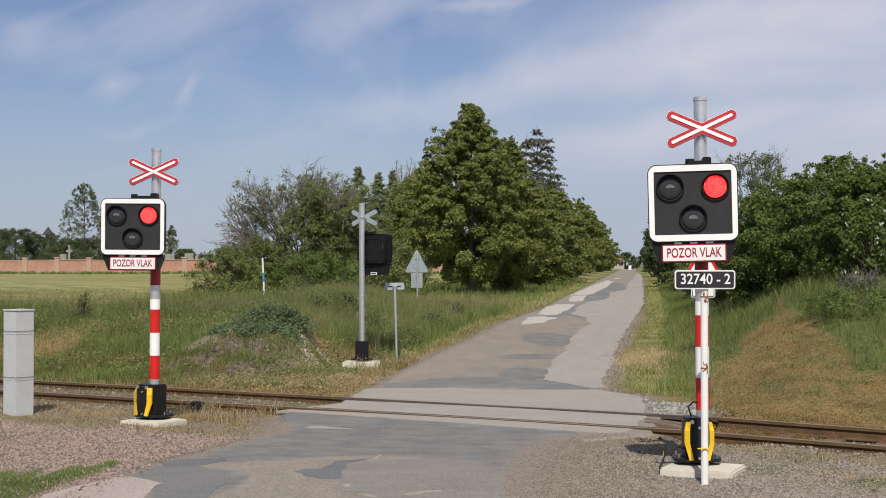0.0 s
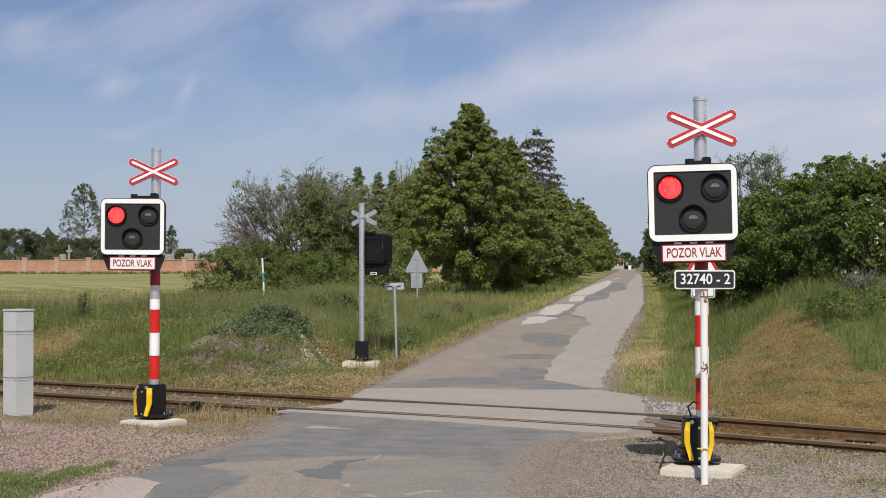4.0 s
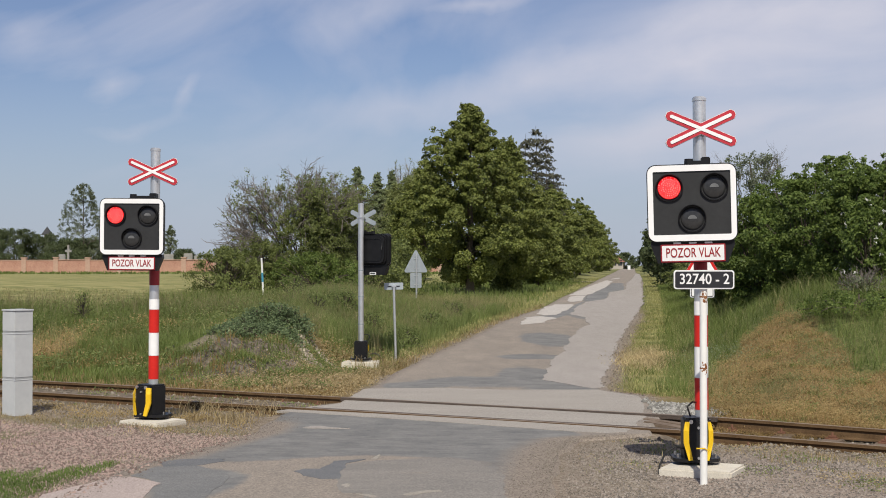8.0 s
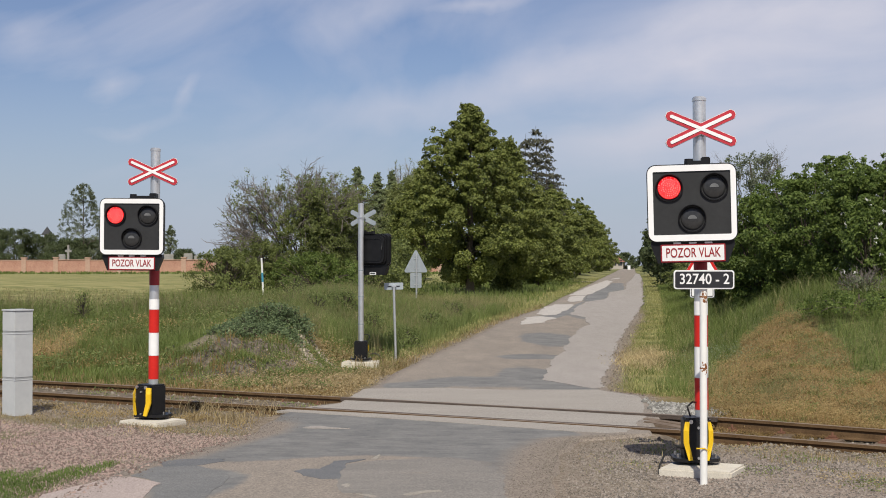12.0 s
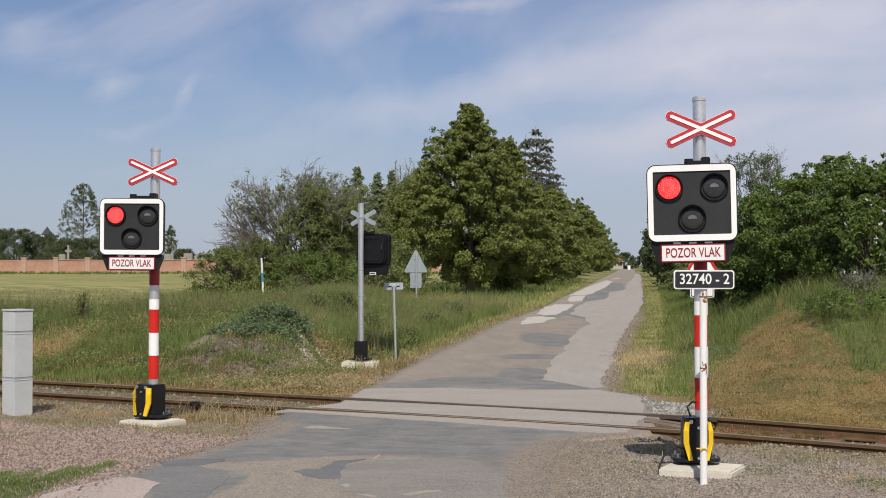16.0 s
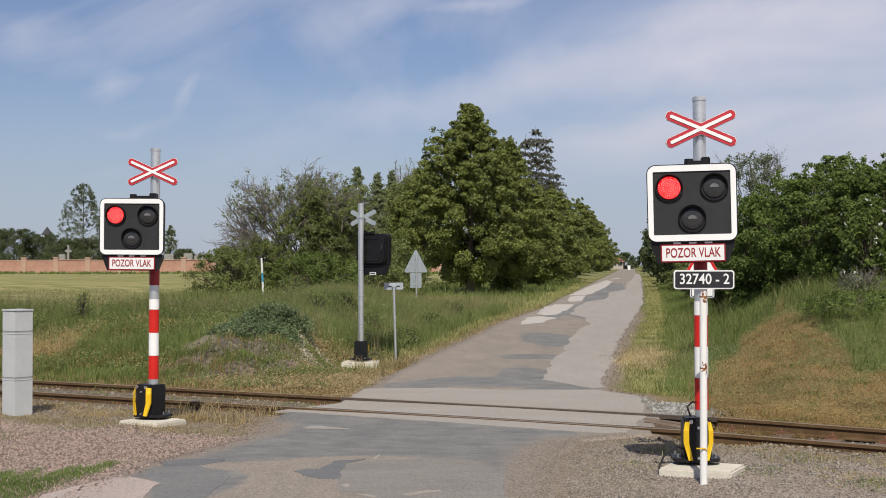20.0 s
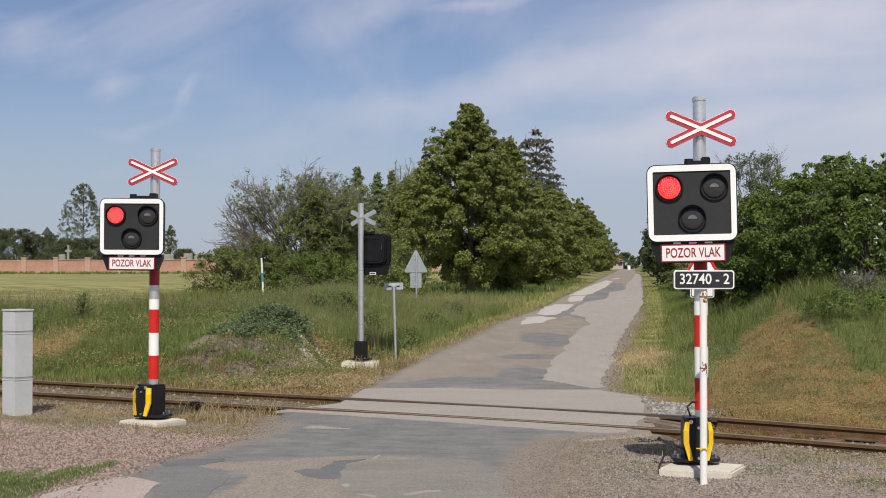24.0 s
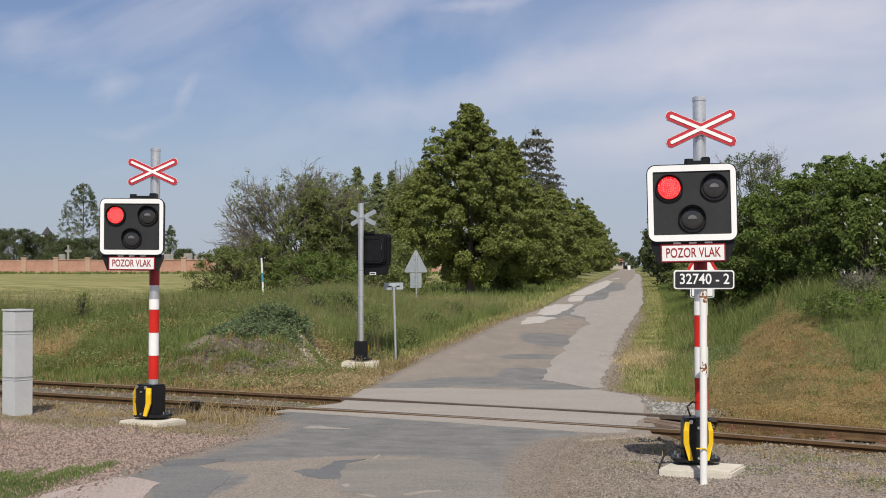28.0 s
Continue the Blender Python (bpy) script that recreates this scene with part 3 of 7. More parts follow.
def road_material():
    """Old brown asphalt with grey worn stretches, whose soft edges the noise breaks up."""
    m = asphalt_old.copy()
    m.name = "road_asphalt"
    n, l = m.node_tree.nodes, m.node_tree.links
    p = n["Principled BSDF"]
    brown = p.inputs["Base Color"].links[0].from_socket
    co = n.new("ShaderNodeTexCoord")
    at = n.new("ShaderNodeVertexColor")
    at.layer_name = "wear"
    sp = n.new("ShaderNodeSeparateColor")
    l.new(at.outputs["Color"], sp.inputs["Color"])
    k = n.new("ShaderNodeMapping")
    k.inputs["Scale"].default_value = (1.5, 0.8, 1)
    k.inputs["Rotation"].default_value = (0, 0, 0.14)
    l.new(co.outputs["Object"], k.inputs["Vector"])
    t = n.new("ShaderNodeTexNoise")
    t.inputs["Scale"].default_value, t.inputs["Detail"].default_value, t.inputs["Roughness"].default_value = 1.5, 10, 0.74
    l.new(k.outputs["Vector"], t.inputs["Vector"])
    speck = n.new("ShaderNodeTexNoise")
    speck.inputs["Scale"].default_value, speck.inputs["Detail"].default_value, speck.inputs["Roughness"].default_value = 26, 6, 0.75
    l.new(co.outputs["Object"], speck.inputs["Vector"])
    greys = n.new("ShaderNodeMix")
    greys.data_type = "RGBA"
    greys.inputs[6].default_value, greys.inputs[7].default_value = (0.085, 0.088, 0.092, 1), (0.275, 0.265, 0.25, 1)
    g1 = n.new("ShaderNodeMath")
    g1.operation = "MULTIPLY_ADD"
    g1.inputs[1].default_value, g1.inputs[2].default_value = 1.9, -0.62
    k2 = n.new("ShaderNodeMapping")
    k2.inputs["Scale"].default_value = (0.9, 1.35, 1)
    k2.inputs["Rotation"].default_value = (0, 0, 0.1)
    l.new(co.outputs["Object"], k2.inputs["Vector"])
    t2 = n.new("ShaderNodeTexNoise")
    t2.inputs["Scale"].default_value, t2.inputs["Detail"].default_value, t2.inputs["Roughness"].default_value = 2.6, 12, 0.8
    l.new(k2.outputs["Vector"], t2.inputs["Vector"])
    l.new(t2.outputs["Fac"], g1.inputs[0])
    g2 = n.new("ShaderNodeMath")
    g2.operation = "MULTIPLY_ADD"
    g2.inputs[1].default_value = 0.7
    l.new(speck.outputs["Fac"], g2.inputs[0])
    l.new(g1.outputs[0], g2.inputs[2])
    g3 = n.new("ShaderNodeMath")
    g3.operation = "SUBTRACT"
    g3.use_clamp = True
    g3.inputs[1].default_value = 0.22
    l.new(g2.outputs[0], g3.inputs[0])
    l.new(g3.outputs[0], greys.inputs[0])
    add = n.new("ShaderNodeMath")
    add.operation = "MULTIPLY_ADD"
    add.inputs[1].default_value = -0.7
    l.new(t.outputs["Fac"], add.inputs[0])
    l.new(sp.outputs["Red"], add.inputs[2])
    r = n.new("ShaderNodeMapRange")
    r.inputs["From Min"].default_value, r.inputs["From Max"].default_value = -0.02, 0.15
    l.new(add.outputs[0], r.inputs["Value"])
    x = n.new("ShaderNodeMix")
    x.data_type = "RGBA"
    l.new(r.outputs["Result"], x.inputs[0])
    l.new(brown, x.inputs[6])
    l.new(greys.outputs[2], x.inputs[7])
    # dirt and grit lie on the crumbling edges
    dirt = n.new("ShaderNodeMix")
    dirt.data_type = "RGBA"
    dirt.inputs[6].default_value, dirt.inputs[7].default_value = (0.135, 0.112, 0.092, 1), (0.315, 0.265, 0.22, 1)
    grit = n.new("ShaderNodeTexVoronoi")
    grit.inputs["Scale"].default_value = 75
    l.new(co.outputs["Object"], grit.inputs["Vector"])
    gs = n.new("ShaderNodeSeparateColor")
    l.new(grit.outputs["Color"], gs.inputs["Color"])
    l.new(gs.outputs["Red"], dirt.inputs[0])
    edge = n.new("ShaderNodeMath")
    edge.operation = "MULTIPLY_ADD"
    edge.inputs[1].default_value = -0.75
    l.new(speck.outputs["Fac"], edge.inputs[0])
    l.new(sp.outputs["Green"], edge.inputs[2])
    er = n.new("ShaderNodeMapRange")
    er.inputs["From Min"].default_value, er.inputs["From Max"].default_value = -0.22, 0.28
    l.new(edge.outputs[0], er.inputs["Value"])
    y_ = n.new("ShaderNodeMix")
    y_.data_type = "RGBA"
    l.new(er.outputs["Result"], y_.inputs[0])
    l.new(x.outputs[2], y_.inputs[6])
    l.new(dirt.outputs[2], y_.inputs[7])
    l.new(y_.outputs[2], p.inputs["Base Color"])
    return m


def road_wear(x, y):
    """How grey and worn the asphalt is: 0 brown, 1 grey."""
    w = smooth(12.7, 13.7, y + 0.25 * np.sin(2.3 * x)) * (1 - smooth(16.5, 17.5, y + 0.53 * x)) * (1 - smooth(1.1, 1.9, x))
    for cx, cy, ax, ay in ((-2.1, 11.5, 0.42, 0.9), (0.9, 11.8, 0.62, 2.0), (0.9, 23.0, 1.5, 1.2), (1.55, 24.6, 0.55, 1.9), (1.9, 29.4, 0.75, 0.8), (2.1, 21.8, 0.9, 0.6), (2.75, 35.6, 0.75, 3.0), (4.9, 52.0, 0.45, 6.0), (7.3, 66.0, 0.6, 9.0),
                           (9.4, 78.0, 0.8, 9.0), (-0.4, 22.4, 0.7, 0.7)):
        w = np.maximum(w, 1.05 * np.exp(-(((x - cx) / ax) ** 2 + ((y - cy) / ay) ** 2)))
    return w


def build_road():
    ys = np.concatenate([np.arange(-30, 8, 1.0), np.arange(8, 60, 0.15), np.arange(60, 900, 4)])
    wob = np.array([0.10 * noise.noise(Vector((0, y * 0.45, 1))) + 0.07 * noise.noise(Vector((0, y * 1.3, 2))) + 0.03 * noise.noise(Vector((0, y * 4.0, 3))) for y in ys])
    wob2 = np.array([0.10 * noise.noise(Vector((5, y * 0.45, 1))) + 0.08 * noise.noise(Vector((5, y * 1.3, 2))) + 0.03 * noise.noise(Vector((5, y * 4.0, 3))) for y in ys])
    l, r = np.interp(ys, LEFT_Y, LEFT_X) + wob, np.interp(ys, RIGHT_Y, RIGHT_X) + wob2
    z = road_z(ys)
    cols = []
    for k in np.linspace(0, 1, 29):
        cols.append(np.stack([l + (r - l) * k, ys, z + 0.012 * (1 - (2 * k - 1) ** 2)], 1))
    cols.insert(0, np.stack([l - 0.06, ys, z - 0.09], 1))
    cols.append(np.stack([r + 0.06, ys, z - 0.09], 1))
    n = len(ys)
    verts = np.concatenate(cols)
    faces = []
    for c in range(len(cols) - 1):
        i = np.arange(n - 1) + c * n
        faces.append(np.stack([i, i + n, i + n + 1, i + 1], 1))
    ob = arrays("road", verts, np.concatenate(faces), road_material(), smooth=True)
    w = road_wear(verts[:, 0], verts[:, 1])
    layer = ob.data.color_attributes.new("wear", "FLOAT_COLOR", "POINT")
    vx, vy = verts[:, 0], verts[:, 1]
    off_l, off_r = vx - np.interp(vy, LEFT_Y, LEFT_X), np.interp(vy, RIGHT_Y, RIGHT_X) - vx
    d = np.maximum((1 - smooth(0.0, 0.85, off_r)) * (1 - smooth(15.2, 16.0, vy)), (1 - smooth(0.0, 0.55, off_l)) * (1 - smooth(16.6, 17.4, vy)))
    d = np.maximum(d, 0.8 * (1 - smooth(0.0, 0.25, np.minimum(off_l, off_r))) * smooth(19, 20, vy))
    layer.data.foreach_set("color", np.stack([w, d, w, np.ones_like(w)], 1).astype(np.float32).ravel())
    return tagged(ob, "narrow worn asphalt road with many patched repairs", "road", kind="structure")


road = build_road()


def road_top(x, y):
    l, r = np.interp(y, LEFT_Y, LEFT_X), np.interp(y, RIGHT_Y, RIGHT_X)
    k = np.clip((x - l) / (r - l), 0, 1)
    return float(road_z(y) + 0.012 * (1 - (2 * k - 1) ** 2))


def patch(name, corners, material, lift, label, ragged=0.06, seed=1):
    """A thin layer of asphalt with ragged edges, on the road."""
    rnd = random.Random(seed)
    pts = []
    for i, (x, y) in enumerate(corners):
        x2, y2 = corners[(i + 1) % len(corners)]
        d = math.hypot(x2 - x, y2 - y)
        steps = max(2, min(60, int(d / (0.09 + 0.004 * y))))
        for s in range(steps):
            k = s / steps
            px, py = x + (x2 - x) * k, y + (y2 - y) * k
            far = 1 + 0.03 * py
            wx = noise.noise(Vector((px * 0.9, py * 0.55, seed * 7.3))) * 2.2 + noise.noise(Vector((px * 3.1, py * 1.9, seed * 3.1))) * 1.1
            wy = noise.noise(Vector((px * 0.9 + 40, py * 0.55, seed * 5.3))) * 1.6 + noise.noise(Vector((px * 3.1 + 40, py * 1.9, seed))) * 0.8
            pts.append((px + wx * ragged + rnd.uniform(-0.015, 0.015) * far, py + wy * ragged))
    bm = fresh()
    vs = [bm.verts.new((x, y, 0)) for x, y in pts]
    f = bm.faces.new(vs)
    bmesh.ops.triangulate(bm, faces=[f])
    for _ in range(3):
        es = [e for e in bm.edges if e.calc_length() > 2.0]
        if es:
            bmesh.ops.subdivide_edges(bm, edges=es, cuts=1)
            bmesh.ops.triangulate(bm, faces=bm.faces[:])
    for v in bm.verts:
        v.co.z = road_top(v.co.x, v.co.y) + lift
    r = bmesh.ops.extrude_face_region(bm, geom=bm.faces[:])
    for g in r["geom"]:
        if isinstance(g, bmesh.types.BMVert):
            g.co.z -= 0.03
    return part(name, bm, material, road, label)


crossing = patch("crossing_surface", [(-2.25, 18.25), (-0.24, 16.95), (1.1, 16.1), (1.85, 15.66), (2.1, 15.78), (2.62, 17.5), (2.92, 20.4), (2.45, 21.5),
                                      (1.03, 21.35), (-0.04, 21.72), (-1.2, 21.7), (-1.5, 19.3)], crossing_mix, 0.006, "pale asphalt level crossing surface", 0.03, 3)
patch("asphalt_patch", [(1.72, 23.35), (1.90, 25.1), (2.43, 29.2), (3.17, 34.2), (3.86, 39.2), (4.7, 43.5), (4.95, 47.3), (4.73, 50.2), (5.65, 57.4), (6.64, 63), (8.08, 67), (9.7, 79.5), (11.66, 86.7), (14.3, 106), (19.4, 139), (27.5, 194),
                        (28.0, 194), (20.4, 139), (16.6, 114), (12.75, 86.7), (8.75, 59.5), (6.65, 47.3), (4.41, 34.2), (3.76, 29.8), (3.22, 26.1), (2.8, 24.0), (2.60, 22.0), (2.36, 21.75)], asphalt_light, 0.008, "pale relaid lane", 0.05, 4)
for corners in (((2.47, 42.6), (2.81, 47.3), (3.12, 48.0), (3.55, 48.4), (3.87, 47.0), (3.2, 43.7)), ((3.41, 50.2), (4.22, 56.4), (4.9, 60.0), (5.77, 60.0), (4.9, 53.6), (4.11, 49.5), (3.61, 49.2)),
                ((5.88, 64.3), (6.49, 69.9), (7.15, 72.7), (7.71, 72.7), (6.59, 64.3), (6.02, 63.0)), ((6.82, 73.5), (10.17, 95.3), (15.05, 124.9), (14.84, 119), (11.49, 95.3), (8.67, 78.2), (7.77, 73.8)),
                ((16.1, 131), (18.0, 142), (18.75, 144), (17.9, 137.5))):
    patch("asphalt_patch", corners, asphalt_white, 0.011, "pale asphalt patch", 0.05, 5 + int(corners[0][1]))
for corners in (((6.74, 64.8), (7.84, 73.5), (11.49, 95.3), (13.7, 110), (14.6, 110), (11.6, 86.7), (9.98, 80.9), (8.1, 67.5), (7.07, 63.8)), ((2.92, 47.8), (3.59, 49.0), (4.11, 49.5), (4.97, 53.6), (5.73, 59.5), (6.72, 63.8), (5.55, 56.4), (4.67, 49.9), (3.86, 46.8))):
    patch("asphalt_patch", corners, asphalt_grey, 0.0045, "dark old asphalt between the patches", 0.05, int(corners[0][1]))
patch("asphalt_patch", [(-1.32, 12.14), (-1.27, 12.31), (-1.11, 12.31), (-1.03, 12.92), (-0.75, 13.07), (-0.91, 12.74), (-0.92, 12.06), (-0.89, 11.69), (-1.05, 11.67), (-1.21, 11.86)], asphalt_dark, 0.0035, "dark asphalt repair", 0.015, 14)
patch("asphalt_patch", [(-2.72, 12.92), (-2.52, 13.14), (-2.12, 13.14), (-2.07, 12.96), (-2.26, 12.65), (-2.58, 12.53)], asphalt_dark, 0.004, "dark asphalt repair", 0.02, 15)
patch("asphalt_patch", [(-2.71, 11.92), (-2.62, 12.53), (-2.25, 12.6), (-1.92, 12.14), (-1.83, 11.86), (-1.87, 11.36), (-1.89, 10.78), (-1.8, 9.8), (-2.4, 9.8), (-2.34, 10.78), (-2.37, 11.42), (-2.51, 11.73)], asphalt_mid, 0.0025, "grey worn asphalt repair", 0.03, 18)
patch("asphalt_patch", [(-0.91, 11.92), (-0.88, 12.65), (-0.61, 12.96), (0.09, 13.26), (0.38, 12.92), (0.55, 11.92), (0.48, 9.6), (-0.6, 9.6), (-0.65, 10.96), (-0.79, 10.91), (-0.88, 11.36)], asphalt_tan, 0.002, "greyish asphalt repair with crumbling rim", 0.03, 19)
patch("asphalt_patch", [(-3.3, 9.8), (-3.22, 10.96), (-2.98, 11.48), (-2.86, 11.86), (-2.68, 11.86), (-2.38, 11.48), (-2.39, 11.19), (-2.37, 10.74), (-2.34, 9.8)], asphalt_pink, 0.004, "pinkish asphalt patch", 0.03, 16)
patch("asphalt_patch", [(-1.66, 16.25), (-1.59, 16.36), (-1.48, 16.4), (-1.33, 16.24), (-1.07, 16.12), (-1.30, 16.14), (-1.46, 16.19), (-1.59, 16.19)], asphalt_light, 0.010, "small pale patch", 0.02, 17)
for i, corners in enumerate((((-0.33, 10.93), (-0.17, 11.09), (-0.02, 11.14), (0.01, 10.98), (-0.04, 11.05), (-0.17, 11.0), (-0.3, 10.85)), ((-0.84, 11.35), (-0.80, 11.44), (-0.77, 11.28), (-0.81, 11.23)),
                             ((-0.67, 10.93), (-0.59, 10.91), (-0.51, 10.81), (-0.52, 10.74), (-0.61, 10.83)), ((-0.70, 13.07), (-0.63, 13.45), (-0.61, 13.41), (-0.65, 13.07)))):
    patch("crumbled_rim", corners, crumbled, 0.004, "pale crumbled rim of a repair", 0.012, 30 + i)


# ---- railway track ----
def at_track(v, w, z=0.0):
    p = TRACK_N * (TRACK_U + w) + TRACK_D * v
    return Vector((p.x, p.y, z))


TURN = math.degrees(math.atan2(TRACK_D.y, TRACK_D.x))
AXIS = TRACK_N * TRACK_U
track = thing("railway_track", pose(AXIS.x, AXIS.y, 0, 0, 0, TURN), "single rusty railway track on old sleepers, sunk in dry weeds", "railway track", kind="structure")


def build_track():
    prof = [(-0.036, 0.0), (0.036, 0.0), (0.036, -0.035), (0.010, -0.05), (0.010, -0.125), (0.065, -0.14), (0.065, -0.152), (-0.065, -0.152), (-0.065, -0.14), (-0.010, -0.125), (-0.010, -0.05), (-0.036, -0.035)]
    for w in (-0.755, 0.755):
        bm = fresh()
        rows = []
        for v in np.arange(-70, 71, 1.0):
            rows.append([bm.verts.new((v, w + a, RAIL_TOP + b + float(rail_drop(v)))) for a, b in prof])
        for r0, r1 in zip(rows, rows[1:]):
            for i in range(12):
                j = (i + 1) % 12
                f = bm.faces.new((r0[i], r1[i], r1[j], r0[j]))
                f.material_index = 1 if i == 0 else 0
        part("rail", bm, [rail_rust, rail_top], track, "rusty steel rail with a dull worn head")
    bm = fresh()
    box(bm, -0.12, 0.12, -1.25, 1.25, RAIL_TOP - 0.29, RAIL_TOP - 0.145, 0.012)
    first = part("sleeper", bm, sleeper_wood, track)
    rnd = random.Random(5)
    v = -24.0
    first.location = (v, 0, 0)
    while v < 24:
        v += 0.62
        o = bpy.data.objects.new("sleeper", first.data)
        scene.collection.objects.link(o)
        o.parent = track
        o.location = (v + rnd.uniform(-0.04, 0.04), rnd.uniform(-0.03, 0.03), rnd.uniform(-0.015, 0.01) + float(rail_drop(v)))
        o.rotation_euler = (0, 0, rnd.uniform(-0.02, 0.02))
    # a rusty fastening on every sleeper, both rails
    chair = None
    for i in range(78):
        for w in (-0.755, 0.755):
            v = -23.4 + 0.62 * i
            if -10.4 < v < -5.0:
                continue
            if chair is None:
                bm = box(fresh(), -0.075, 0.075, -0.16, 0.16, -0.150, -0.136)
                for s in (-1, 1):
                    box(bm, -0.05, 0.05, s * 0.085 - 0.022, s * 0.085 + 0.022, -0.138, -0.108, 0.006)
                    tube(bm, (0, s * 0.092, -0.11), (0, s * 0.092, -0.068), 0.016, 0.014, 6)
                chair = part("rail_fastening", bm, fastening_rust, track, "reddish rusty plate with bolts")
                o = chair
            else:
                o = bpy.data.objects.new("rail_fastening", chair.data)
                scene.collection.objects.link(o)
                o.parent = track
            o.location = (v, w, RAIL_TOP + float(rail_drop(v)))
    # flangeways along the rails on the crossing
    for w, v0, v1 in ((-0.69, -10.2, -4.9), (0.69, -10.6, -5.0)):
        bm = fresh()
        s = 1 if w < 0 else -1
        n = 24
        lo, hi = [], []
        for i in range(n + 1):
            v = v0 + (v1 - v0) * i / n
            zz = RAIL_TOP + 0.001
            lo.append(bm.verts.new((v, w - s * 0.03, zz)))
            hi.append(bm.verts.new((v, w + s * 0.035, zz)))
        for i in range(n):
            bm.faces.new((lo[i], lo[i + 1], hi[i + 1], hi[i]))
        r = bmesh.ops.extrude_face_region(bm, geom=bm.faces[:])
        for g in r["geom"]:
            if isinstance(g, bmesh.types.BMVert):
                g.co.z -= 0.05
        part("flangeway", bm, groove_dirt, track, "dirt-filled groove along the rail")
    # timbers at the ends of the crossing
    for v, w, ln, a in ((-5.45, 0.30, 0.8, -6), (-5.25, -0.10, 0.95, -17)):
        bm = fresh()
        box(bm, -ln / 2, ln / 2, -0.085, 0.085, -0.05, 0.035, 0.012)
        bmesh.ops.transform(bm, matrix=pose(v, w, RAIL_TOP - 0.075, 0, 4, a), verts=bm.verts)
        part("guard_timber", bm, sleeper_wood, track, "split brown guard timber")


build_track()


# ---- warning light signals ----
def crossbuck_board(sign, grow):
    c, s = math.cos(radians(24.0)), math.sin(radians(24.0)) * sign
    out = []
    ln, w = 0.342 + grow, 0.044 + grow * 0.82
    for a, b in ((-ln, -w * 0.42), (-ln + 0.6 * w, -w), (ln - 0.6 * w, -w), (ln, -w * 0.42), (ln, w * 0.42), (ln - 0.6 * w, w), (-ln + 0.6 * w, w), (-ln, w * 0.42)):
        out.append((a * c - b * s, a * s + b * c))
    return out


